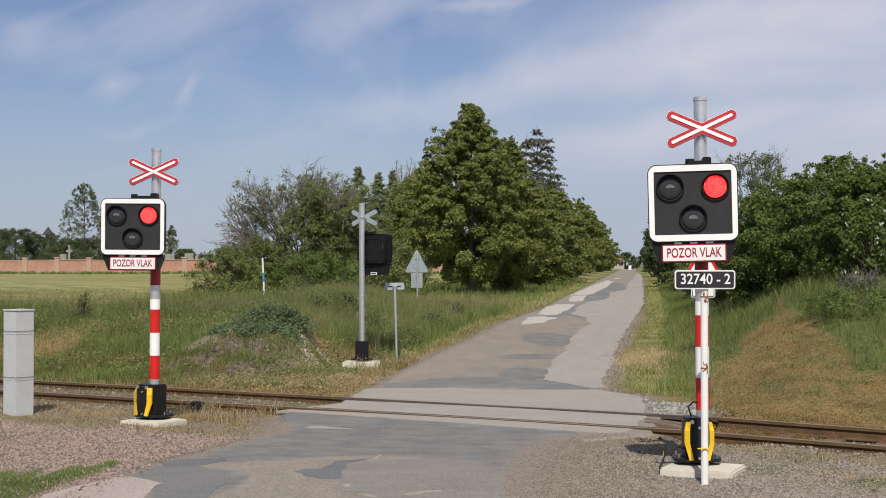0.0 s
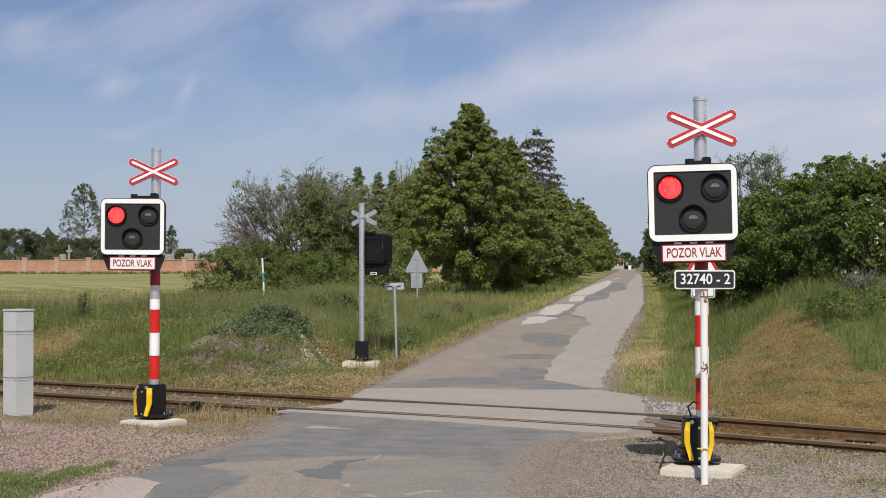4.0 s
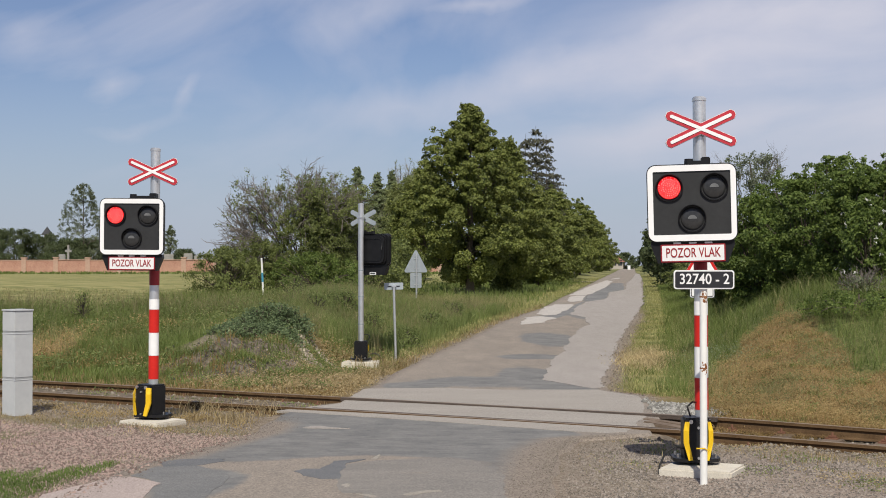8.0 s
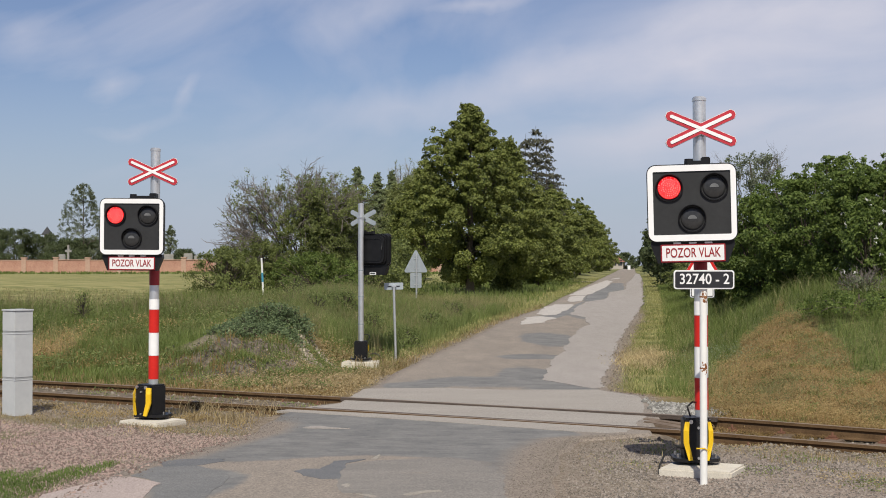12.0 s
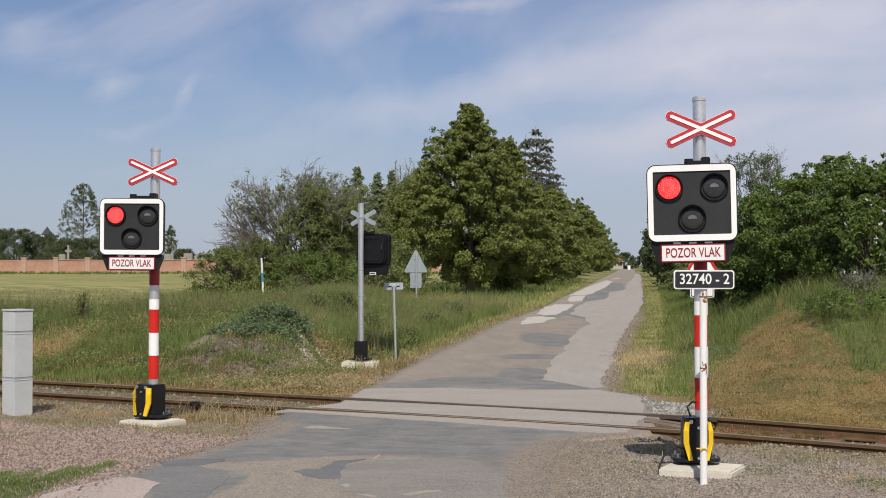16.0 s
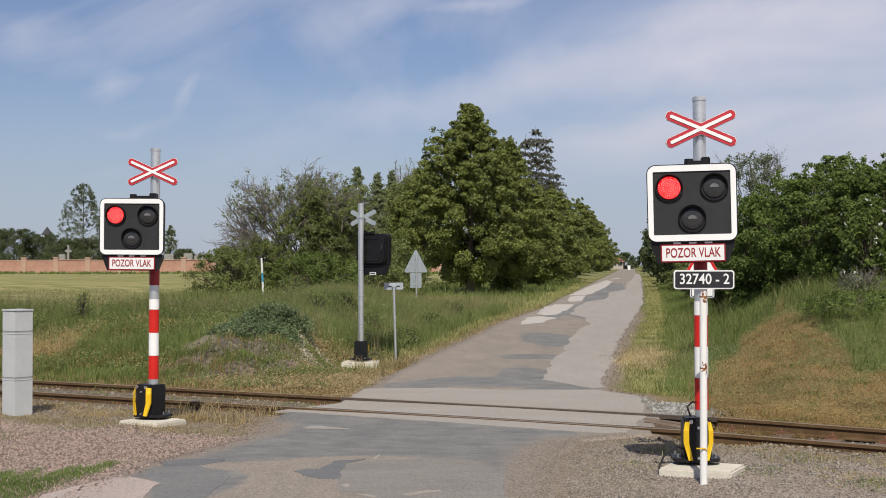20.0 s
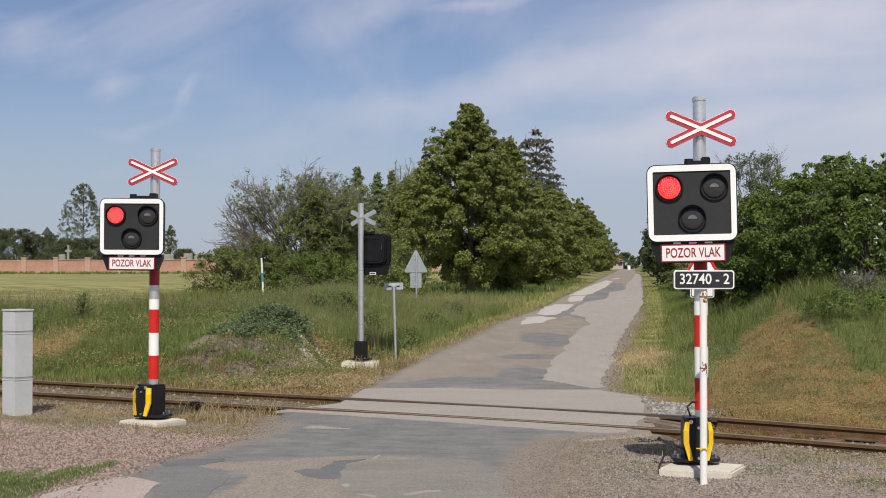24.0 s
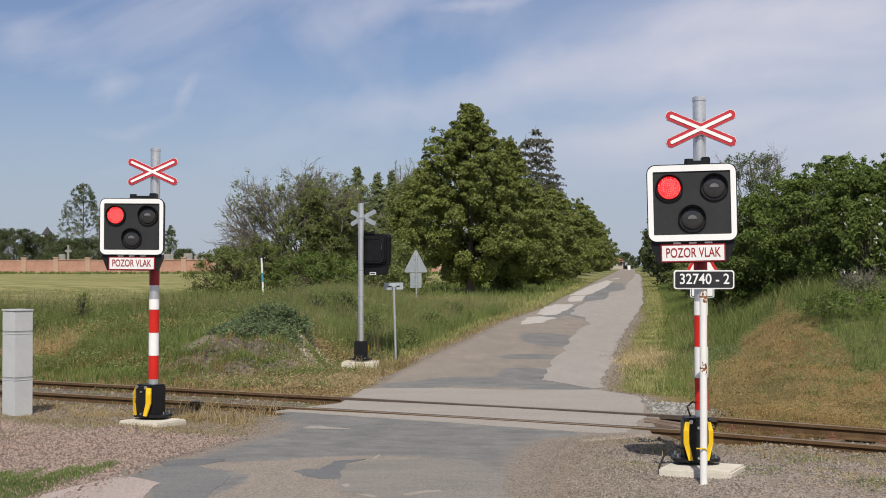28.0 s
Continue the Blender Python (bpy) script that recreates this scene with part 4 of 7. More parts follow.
def signal(m, offset, label, roll=0.0, cable=False, plain_bands=False, head_yaw=0.0, block_yaw=0.0, foot_yaw=0.0, block=(0.355, 0.30), block_at=(0.03, 0.0), foot_at=0.0, foot_wide=1.0):
    ob = thing("warning_light_signal", m, label, "crossing signal", "level crossing light signals")
    # foundation and foot
    bm = box(fresh(), -block[0], block[0], -block[1], block[1], -0.30, 0.0, 0.015)
    bmesh.ops.transform(bm, matrix=pose(block_at[0], block_at[1], 0, 0, 0, block_yaw), verts=bm.verts)
    part("foundation", bm, concrete, ob, "pale concrete foundation block")
    foot = part("foot_housing", box(box(fresh(), -0.140, 0.140, -0.17, 0.09, 0.03, 0.43, 0.02), -0.105, 0.105, -0.20, -0.16, 0.05, 0.405, 0.012), black_plastic, ob, "black foot housing")
    bm = prism(fresh(), [(x_, z_) for x_, z_ in rounded(0.43, 0.40, 0.11, seg=2)], 0.0, 0.03)
    bmesh.ops.transform(bm, matrix=pose(foot_at, 0, 0.03, 90, 0, 0), verts=bm.verts)
    tube(bm, (foot_at, 0, 0.028), (foot_at, 0, 0.06), 0.17, 0.145, 20)
    part("base_plate", bm, black_plastic, ob, "black steel base plate")
    if foot:
        for s in (-1, 1):
            bm = fresh()
            prof = [(s * 0.132, -0.18, 0.395), (s * 0.152, -0.20, 0.32), (s * 0.152, -0.20, 0.21), (s * 0.105, -0.225, 0.05)]
            prof2 = [(s * 0.092, -0.215, 0.40), (s * 0.100, -0.225, 0.32), (s * 0.100, -0.225, 0.21), (s * 0.062, -0.235, 0.055)]
            a = [bm.verts.new(p) for p in prof]
            b = [bm.verts.new(p) for p in prof2]
            for i in range(3):
                bm.faces.new((a[i], a[i + 1], b[i + 1], b[i]))
            r = bmesh.ops.extrude_face_region(bm, geom=bm.faces[:])
            for g in r["geom"]:
                if isinstance(g, bmesh.types.BMVert):
                    g.co.y += 0.02
            part("reflective_strip", bm, yellow_film, foot, "bent yellow reflective strip")
        for x, z in ((-0.075, 0.40), (0.075, 0.40), (0.0, 0.345), (0.0, 0.07)):
            part("bolt", tube(fresh(), (x, -0.215, z), (x, -0.192, z), 0.020 if x else 0.013, 0.017 if x else 0.012, 10), bolt_steel, foot, "zinc bolt")
    for x, y in ((foot_at - 0.170, -0.10), (foot_at + 0.170, -0.10), (foot_at + 0.170, 0.10), (foot_at - 0.170, 0.10)):
        bm = tube(fresh(), (x, y, 0.03), (x, y, 0.095), 0.010, 0.010, 8)
        tube(bm, (x, y, 0.03), (x, y, 0.055), 0.022, 0.022, 6)
        part("anchor_bolt", bm, bolt_steel, ob, "anchor bolt with nut")
    foot.matrix_basis = pose(foot_at, 0, 0, 0, 0, foot_yaw) @ Matrix.Diagonal((foot_wide, 1, 1, 1))
    # pole
    pole = part("pole", tube(fresh(), (0, 0, 0.4), (0, 0, 3.35), 0.060, 0.060, 28), galvanised, ob, "galvanised steel pole", True)
    bm = tube(fresh(), (0, 0, 3.34), (0, 0, 3.365), 0.066, 0.066, 28)
    tube(bm, (0, 0, 3.365), (0, 0, 3.38), 0.066, 0.05, 28)
    part("cap", bm, galvanised, pole, "galvanised cap")
    if plain_bands:
        for z in (0.78, 1.37, 1.93):
            part("clamp_band", tube(fresh(), (0, 0, z), (0, 0, z + 0.025), 0.064, 0.064, 24), steel_grey, pole, "steel clamp band")
    else:
        for z0, z1, mt in ((0.49, 0.785, red_film), (0.785, 1.07, white_film), (1.07, 1.36, red_film), (1.36, 1.49, white_film), (1.66, 1.87, dark_red)):
            bm = fresh()
            rows = []
            for k in range(33):
                a = radians(-215 + 250 * k / 32)
                rows.append([bm.verts.new((r * math.cos(a), r * math.sin(a), z)) for r, z in ((0.063, z0 + 0.002), (0.063, z1 - 0.002), (0.0605, z1 - 0.002), (0.0605, z0 + 0.002))])
            for p, q in zip(rows, rows[1:]):
                for i in range(4):
                    j = (i + 1) % 4
                    bm.faces.new((p[i], q[i], q[j], p[j]))
            part("reflective_band", bm, mt, pole, "reflective band")
    # crossbuck
    buck = part("crossbuck", prism(prism(fresh(), crossbuck_board(1, 0.006), -0.090, -0.082), crossbuck_board(-1, 0.006), -0.093, -0.085), steel_grey, ob, "small crossbuck, grey at the back")
    buck.matrix_basis = pose(0, 0, 3.075, 0, roll, 0)
    for sgn, d in ((1, 0.0), (-1, 0.0008)):
        part("white_rim", prism(fresh(), crossbuck_board(sgn, 0.004), -0.0960 - d, -0.0935 - d), white_film, buck)
    for sgn, d in ((1, 0.0), (-1, 0.0015)):
        part("red_border", prism(fresh(), crossbuck_board(sgn, 0.0), -0.0995 - d, -0.0972 - d), crimson, buck)
    for sgn, d in ((1, 0.0), (-1, 0.0015)):
        part("white_stripe", prism(fresh(), crossbuck_board(sgn, -0.035), -0.105 - d, -0.1015 - d), white_film, buck)
    bm = box(fresh(), -0.08, 0.08, -0.082, -0.05, -0.03, 0.03, 0.004)
    box(bm, -0.07, 0.07, -0.03, 0.066, -0.015, 0.015)
    part("bracket", bm, galvanised, buck)
    # light head
    head = part("light_head", prism(fresh(), rounded(0.775, 0.675, 0.072), -0.10, 0.0), black_plastic, ob, "black light head with three lamps")
    head.matrix_basis = pose(offset, -0.20, 2.385, 0, roll, head_yaw)
    H = head
    bm = prism(prism(fresh(), rounded(0.72, 0.62, 0.10), 0.0, 0.05), rounded(0.68, 0.57, 0.10), 0.05, 0.10)
    part("back_cover", bm, black_plastic, H, "black back cover")
    part("front_panel", prism(fresh(), rounded(0.71, 0.61, 0.03), -0.106, -0.10), black_matt, H, "matt black front panel")
    part("white_frame", ring(fresh(), rounded(0.785, 0.685, 0.072), rounded(0.690, 0.572, 0.010), -0.118, -0.10), white_film, H, "white reflective border")
    part("edge_trim", ring(fresh(), rounded(0.802, 0.702, 0.079), rounded(0.787, 0.687, 0.073), -0.114, -0.09), black_plastic, H, "thin black edge")
    for x, z in ((-0.200, 0.140), (0.200, 0.140), (0.0, -0.140)):
        bm = fresh()
        rows = []
        for k in range(33):
            a = 2 * math.pi * k / 32
            lip = 0.020 + 0.045 * (0.5 + 0.5 * math.sin(a)) ** 1.3
            rows.append([bm.verts.new((x + r * math.cos(a), y, z + r * math.sin(a))) for r, y in ((0.126, -0.106), (0.124, -0.106 - lip), (0.117, -0.106 - lip), (0.113, -0.106))])
        for p, q in zip(rows, rows[1:]):
            for i in range(3):
                bm.faces.new((p[i], q[i], q[i + 1], p[i + 1]))
        part("hood", bm, black_plastic, H, "black lamp hood", True)
        bm = fresh()
        bmesh.ops.create_uvsphere(bm, u_segments=28, v_segments=12, radius=0.104, matrix=pose(x, -0.108, z) @ Matrix.Diagonal((1, 0.24, 1, 1)))
        part("lens", bm, lens_glass, H, "unlit dark lens", True)
        # a grey half-disc stands in for the highlight reflected in the lens
        half = [(x + 0.040 * math.cos(math.pi * j / 12), z - 0.004 + 0.034 * math.sin(math.pi * j / 12)) for j in range(13)]
        bm = prism(fresh(), half, -0.1365, -0.1300)
        part("lens_highlight", bm, surface_glint, H, "grey half-moon highlight painted on the lens")
    # the lit lamp, which swings between the two upper lenses
    bm = fresh()
    bmesh.ops.create_uvsphere(bm, u_segments=28, v_segments=12, radius=0.103, matrix=pose(0, -0.122, 0) @ Matrix.Diagonal((1, 0.22, 1, 1)))
    for f in bm.faces:
        f.material_index = 0
    rnd = random.Random(3)
    for k in range(1, 6):
        for i in range(6 * k):
            a = 2 * math.pi * i / (6 * k) + 0.2 * k
            r = 0.0185 * k
            if rnd.random() < 0.12:
                continue
            s = rnd.uniform(0.0035, 0.0068)
            q = bmesh.ops.create_icosphere(bm, subdivisions=1, radius=s, matrix=pose(r * math.cos(a), -0.122 - 0.0227 * math.sqrt(max(0, 1 - (r / 0.103) ** 2)) - 0.001, r * math.sin(a)))
            for v in q["verts"]:
                for f in v.link_faces:
                    f.material_index = 1
    lit = part("red_lamp", bm, [led_red, led_spot], H, "lit red lamp of many diodes")
    # skirt, warning plate, top box
    part("skirt", prism(fresh(), [(-0.37, -0.34), (0.37, -0.34), (0.375, -0.38), (0.31, -0.54), (-0.31, -0.54), (-0.375, -0.38)], -0.085, 0.02), black_plastic, H, "black lower skirt")
    plate = part("warning_plate", prism(fresh(), rounded(0.575, 0.160, 0.006, 0, -0.452), -0.100, -0.085), dark_red, H, "white plate with red lettering")
    part("plate_face", prism(fresh(), rounded(0.552, 0.138, 0.004, 0, -0.452), -0.103, -0.0985), sign_white, plate)
    words("lettering", "POZOR VLAK", 0.104, dark_red, plate, 0, -0.105, -0.452, 0.77, 0.0, 0.0008, 1.16)
    for x in (-0.14, 0.0, 0.14):
        part("plate_clip", box(fresh(), x - 0.035, x + 0.035, -0.1, -0.08, -0.368, -0.352, 0.004), white_film, H, "pale clip")
    bm = box(fresh(), -0.03, -offset + 0.065, -0.05, 0.05, 0.335, 0.385, 0.008)
    tube(bm, (-0.015, 0, 0.34), (-0.015, 0, 0.405), 0.045, 0.040, 14)
    box(bm, -offset - 0.01, -offset + 0.07, 0.0, 0.14, 0.335, 0.42, 0.008)
    part("top_arm", bm, black_plastic, H, "black arm on top that joins the pole")
    for za in (-0.30, 0.20):
        bm = box(fresh(), -offset - 0.05, -offset + 0.05, 0.06, 0.15, za, za + 0.06, 0.006)
        part("mounting_bracket", bm, black_plastic, H, "steel mounting bracket")
    if plain_bands:
        lab = part("label_plate", prism(fresh(), rounded(0.16, 0.055, 0.004, -0.02, -0.51), 0.02, 0.028), sign_white, H, "small white label")
        part("label_bar", box(fresh(), -0.08, 0.04, 0.0265, 0.031, -0.520, -0.50), sign_black, lab)
        for a, b in (((0.30, 0.06, 0.25), (0.30, 0.125, -0.02)), ((-0.30, 0.06, 0.25), (-0.30, 0.125, 0.0))):
            part("cable", tube(fresh(), a, b, 0.012, 0.012, 8), rubber, H, "black cable")
        part("cover_rib", ring(fresh(), rounded(0.60, 0.48, 0.09), rounded(0.57, 0.45, 0.08), 0.098, 0.112), black_plastic, H, "raised rib of the back cover")
    if cable:
        pts = [(-0.16, -0.1, 0.14), (-0.26, -0.14, 0.17), (-0.36, -0.18, 0.12), (-0.42, -0.22, 0.0), (-0.43, -0.24, -0.12)]
        bm = fresh()
        for a, b in zip(pts, pts[1:]):
            tube(bm, a, b, 0.009, 0.009, 8)
        part("cable", bm, rubber, ob, "black cable loop")
        bm = fresh()
        pts = [(-0.12, -0.1, 0.44), (-0.15, -0.12, 0.53), (-0.10, -0.10, 0.57), (-0.055, -0.03, 0.56)]
        for a, b in zip(pts, pts[1:]):
            tube(bm, a, b, 0.008, 0.008, 8)
        part("cable", bm, rubber, ob, "black cable loop")
    return ob, lit


# flat grey for the painted highlight on the lenses
surface_glint = surface("grey_glint", (0.11, 0.113, 0.116), (0.17, 0.173, 0.177), 20, 0.35, 0.05)
signal_right, lamp_right = signal(pose(2.39, 12.53, 0.03, 0, -0.35, -2), -0.108, "red and white light signal beside the road before the track", -0.9, True, head_yaw=-6, block_yaw=-24, block=(0.33, 0.27), block_at=(-0.03, -0.21), foot_at=-0.062, foot_wide=0.88)
signal_left, lamp_left = signal(pose(-3.62, 16.96, -0.06, 0, 0.4, -8), -0.193, "red and white light signal on the gravel beside the track", 0.0, head_yaw=5, foot_yaw=-26, block_yaw=-21, block=(0.30, 0.29), block_at=(0.05, -0.15))
signal_far, lamp_far = signal(pose(-1.76, 29.1, -0.20, 0, 0, 150), -0.17, "grey light signal behind the track, seen from its back", 0.0, True, True, 0, 30, 30, (0.395, 0.30), (0.0, 0.0))


# ---- posts, signs, cabinet ----
def rx(px, y):
    """Sideways place, at the distance y, of what stands that far off the view's middle."""
    return (px - 784) / 2400 * y


def number_post():
    ob = thing("number_plate_post", pose(2.243, 11.69, -0.02, 0, 0, 4), "white rust-spotted tube post with a black road number plate", "road sign")
    post = part("post", tube(fresh(), (0, 0, -0.15), (0, 0, 1.83), 0.032, 0.032, 24), white_paint, ob, "white painted tube", True)
    for k, (z, r0) in enumerate(((1.60, 0.05), (0.985, 0.045))):
        rnd = random.Random(k + 2)
        bm = fresh()
        for _ in range(26):
            a = radians(rnd.uniform(205, 335))
            zz = z + rnd.gauss(0, r0 * 0.55)
            q = bmesh.ops.create_icosphere(bm, subdivisions=1, radius=rnd.uniform(0.003, 0.011), matrix=pose(0.0325 * math.cos(a), 0.0325 * math.sin(a), zz, 0, 0, math.degrees(a)) @ Matrix.Diagonal((0.16, 0.8, 1.5, 1)))
        part("rust_spot", bm, rust, post, "flaking rust spot")
        tagged(part("rust_ring", tube(fresh(), (0, 0, z - 0.006), (0, 0, z + 0.006), 0.0326, 0.0326, 24), rust, post), "thin rust ring")
    plate = part("number_plate", prism(fresh(), rounded(0.528, 0.163, 0.025, -0.005, 1.748), -0.046, -0.037), sign_white, ob, "black plate with white border and number")
    part("plate_face", prism(fresh(), rounded(0.504, 0.139, 0.017, -0.005, 1.748), -0.049, -0.0445), sign_black, plate)
    words("lettering", "32740 - 2", 0.126, sign_white, plate, -0.003, -0.051, 1.749, 0.90, 0.0, 0.0014)
    part("wire_tie", tube(tube(fresh(), (-0.075, -0.045, 0.30), (0.0, -0.04, 0.30), 0.006, 0.006, 8), (0.0, -0.04, 0.30), (0.034, -0.034, 0.275), 0.005, 0.004, 8), yellow_film, ob, "bent yellow wire end")
    part("clamp", box(fresh(), -0.045, 0.045, -0.038, 0.035, 1.735, 1.76, 0.003), galvanised, ob)
    return ob


number_post()


def triangle(side, cz, cut=0.06):
    hgt = side * 0.866
    pts = []
    for a in (90, 210, 330):
        r = hgt * 2 / 3
        for d in (-8, 0, 8):
            k = r * (0.93 if d else 0.955)
            pts.append((k * math.cos(radians(a + d * 0.6)), cz + k * math.sin(radians(a + d * 0.6))))
    return pts


def warning_sign(m, label, side, tri_z, plate_w, plate_h, plate_z, clamps):
    ob = thing("triangular_road_sign", m, label, "road sign")
    part("post", tube(fresh(), (0, 0, -0.5), (0, 0, tri_z + side * 0.42), 0.03, 0.03, 14), galvanised, ob, "steel tube", True)
    tri = part("triangle_board", prism(fresh(), triangle(side, tri_z), -0.05, -0.04), steel_grey, ob, "triangular board with grey back")
    part("red_border", prism(fresh(), triangle(side * 0.99, tri_z), -0.054, -0.0505), red_film, tri)
    part("white_field", prism(fresh(), triangle(side * 0.78, tri_z), -0.058, -0.0545), white_film, tri)
    sup = part("lower_plate", prism(fresh(), rounded(plate_w, plate_h, 0.04, 0, plate_z), -0.05, -0.04), steel_grey, ob, "plate with grey back")
    part("plate_face", prism(fresh(), rounded(plate_w - 0.01, plate_h - 0.01, 0.04, 0, plate_z), -0.054, -0.0505), sign_white, sup)
    part("plate_line", ring(fresh(), rounded(plate_w - 0.04, plate_h - 0.04, 0.03, 0, plate_z), rounded(plate_w - 0.07, plate_h - 0.07, 0.02, 0, plate_z), -0.057, -0.0545), sign_black, sup)
    for z in clamps:
        part("clamp", box(fresh(), -0.085, 0.085, -0.041, -0.022, z - 0.012, z + 0.012, 0.003), galvanised, ob)
    return ob


warning_sign(pose(rx(737, 47), 47.0, -0.17, 0, 0, 208), "triangular road sign with lower plate, bare grey back", 0.90, 2.05, 0.44, 0.52, 1.50, (2.25, 1.92, 1.66, 1.36))
warning_sign(pose(rx(1242, 28.2), 28.2, 0.30, 0, 0, -4), "white triangular road sign with red border, half hidden behind the signal", 0.90, 1.46, 0.50, 0.30, 1.03, (1.62, 1.3, 1.03))


def back_plate_post():
    ob = thing("road_number_sign", pose(-1.02, 29.3, -0.2, 0, 1.5, 184), "grey tube post with a small plate seen from its back", "road sign")
    part("post", tube(fresh(), (0, 0, -0.2), (0, 0, 1.62), 0.028, 0.028, 14), galvanised, ob, "steel tube", True)
    pl = part("plate", prism(fresh(), rounded(0.41, 0.15, 0.02, 0, 1.60), -0.045, -0.036), steel_grey, ob, "grey plate back")
    part("dark_rail", box(fresh(), -0.13, 0.13, -0.036, -0.028, 1.585, 1.61), sign_black, pl)
    part("clamp", box(fresh(), -0.05, 0.05, -0.034, 0.031, 1.585, 1.61, 0.003), galvanised, ob)


back_plate_post()


def marker_post():
    ob = thing("marker_post", pose(-5.28, 40.0, 0.62, 3, -3, 10), "thin leaning white and blue marker post in the grass", "marker post")
    part("post", tube(fresh(), (0, 0, -0.3), (0, 0, 1.42), 0.028, 0.028, 12), white_paint, ob, "white tube", True)
    part("blue_sleeve", tube(fresh(), (0, 0, 0.75), (0, 0, 1.02), 0.031, 0.031, 12), post_blue, ob, "blue sleeve")
    part("blue_sleeve", tube(fresh(), (0, 0, 0.10), (0, 0, 0.32), 0.031, 0.031, 12), post_blue, ob, "blue sleeve")
    part("cap", tube(fresh(), (0, 0, 1.42), (0, 0, 1.45), 0.032, 0.02, 12), white_paint, ob)


marker_post()


def cabinet():
    ob = thing("trackside_cabinet", pose(-5.61, 17.9, -0.13, 0, 0, 52), "slim pale grey plastic cabinet pillar beside the track", "cabinet")
    s = 0.139
    for name, z0, z1 in (("base_section", -0.2, 0.496), ("middle_section", 0.510, 1.101), ("top_section", 1.115, 1.38)):
        part(name, box(fresh(), -s, s, -s, s, z0, z1, 0.006), cabinet_paint, ob)
    for z in (0.496, 1.101):
        part("seam", box(fresh(), -s + 0.004, s - 0.004, -s + 0.004, s - 0.004, z - 0.004, z + 0.018), cabinet_seam, ob, "dark seam")
        part("ledge", box(fresh(), -s - 0.004, s + 0.004, -s - 0.004, s + 0.004, z - 0.024, z - 0.012, 0.002), cabinet_paint, ob)
    bm = box(fresh(), -s - 0.010, s + 0.010, -s - 0.010, s + 0.010, 1.38, 1.403, 0.005)
    part("lid", bm, cabinet_paint, ob, "flat pale lid")


cabinet()


# ---- vegetation ----
def leaf_cloud(rng, centres, radii, count, size, up=0.22, out=None):
    """Leaves as bent quads along many short twigs: verts and faces. out: the way each twig points."""
    n = len(centres)
    if out is None:
        out = rng.normal(0, 1, (n, 3))
    out = out + rng.normal(0, 0.35, (n, 3))
    out /= np.linalg.norm(out, axis=1)[:, None] + 1e-6
    # three twigs to a spray
    tw = np.repeat(np.arange(n), 3)
    dirs = out[tw] + rng.normal(0, 0.5, (3 * n, 3))
    dirs /= np.linalg.norm(dirs, axis=1)[:, None] + 1e-6
    pick = rng.integers(0, 3 * n, count)
    src = tw[pick]
    s_ = rng.random(count)
    spread = radii[src] * (0.42 - 0.26 * s_)
    p = centres[src] + dirs[pick] * (radii[src] * (1.7 * s_ - 0.6))[:, None] + rng.normal(0, 1, (count, 3)) * spread[:, None]
    p[:, 2] -= 0.25 * radii[src] * s_ * s_
    nrm = rng.normal(0, 0.5, (count, 3)) + out[src] * np.array([0.75, 0.75, 0.25]) + np.array([0, -0.12, up])
    nrm /= np.linalg.norm(nrm, axis=1)[:, None] + 1e-6
    t = np.cross(nrm, rng.normal(0, 1, (count, 3)))
    t /= np.linalg.norm(t, axis=1)[:, None] + 1e-6
    b = np.cross(nrm, t)
    s = size * rng.uniform(0.55, 1.3, count)[:, None]
    v = np.stack([p - t * s, p - b * s * 0.6 + nrm * s * 0.12, p + t * s, p + b * s * 0.6 + nrm * s * 0.12], 1).reshape(-1, 3)
    f = np.arange(count * 4).reshape(-1, 4)
    return v, f


def leaf_pads(rng, c, way, rad, count, size, flat=0.8):
    """Leaves on the upper and outer skin of flattened pads, as boughs carry them: verts and faces."""
    way = way / (np.linalg.norm(way, axis=1)[:, None] + 1e-6)
    chance = rad ** 2 / np.sum(rad ** 2)
    src = rng.choice(len(c), count, p=chance)
    d = rng.normal(0, 1, (count, 3)) + 0.55 * way[src] + np.array([0, 0, 0.6])
    d /= np.linalg.norm(d, axis=1)[:, None] + 1e-6
    r = rad[src] * (0.35 + 0.65 * rng.random(count) ** 0.5)
    out = np.einsum("ij,ij->i", d, way[src]) * r
    p = c[src] + d * r[:, None] * np.array([1, 1, flat]) + way[src] * np.array([1, 1, 0]) * (0.3 * np.maximum(out, 0))[:, None]
    p[:, 2] -= 0.30 * np.maximum(out, 0) ** 1.3
    nrm = d * 0.7 + rng.normal(0, 0.5, (count, 3)) + np.array([0, -0.1, 0.3])
    nrm /= np.linalg.norm(nrm, axis=1)[:, None] + 1e-6
    t = np.cross(nrm, rng.normal(0, 1, (count, 3)))
    t /= np.linalg.norm(t, axis=1)[:, None] + 1e-6
    b = np.cross(nrm, t)
    s = size * rng.uniform(0.55, 1.3, count)[:, None]
    v = np.stack([p - t * s, p - b * s * 0.6 + nrm * s * 0.12, p + t * s, p + b * s * 0.6 + nrm * s * 0.12], 1).reshape(-1, 3)
    return v, np.arange(count * 4).reshape(-1, 4)


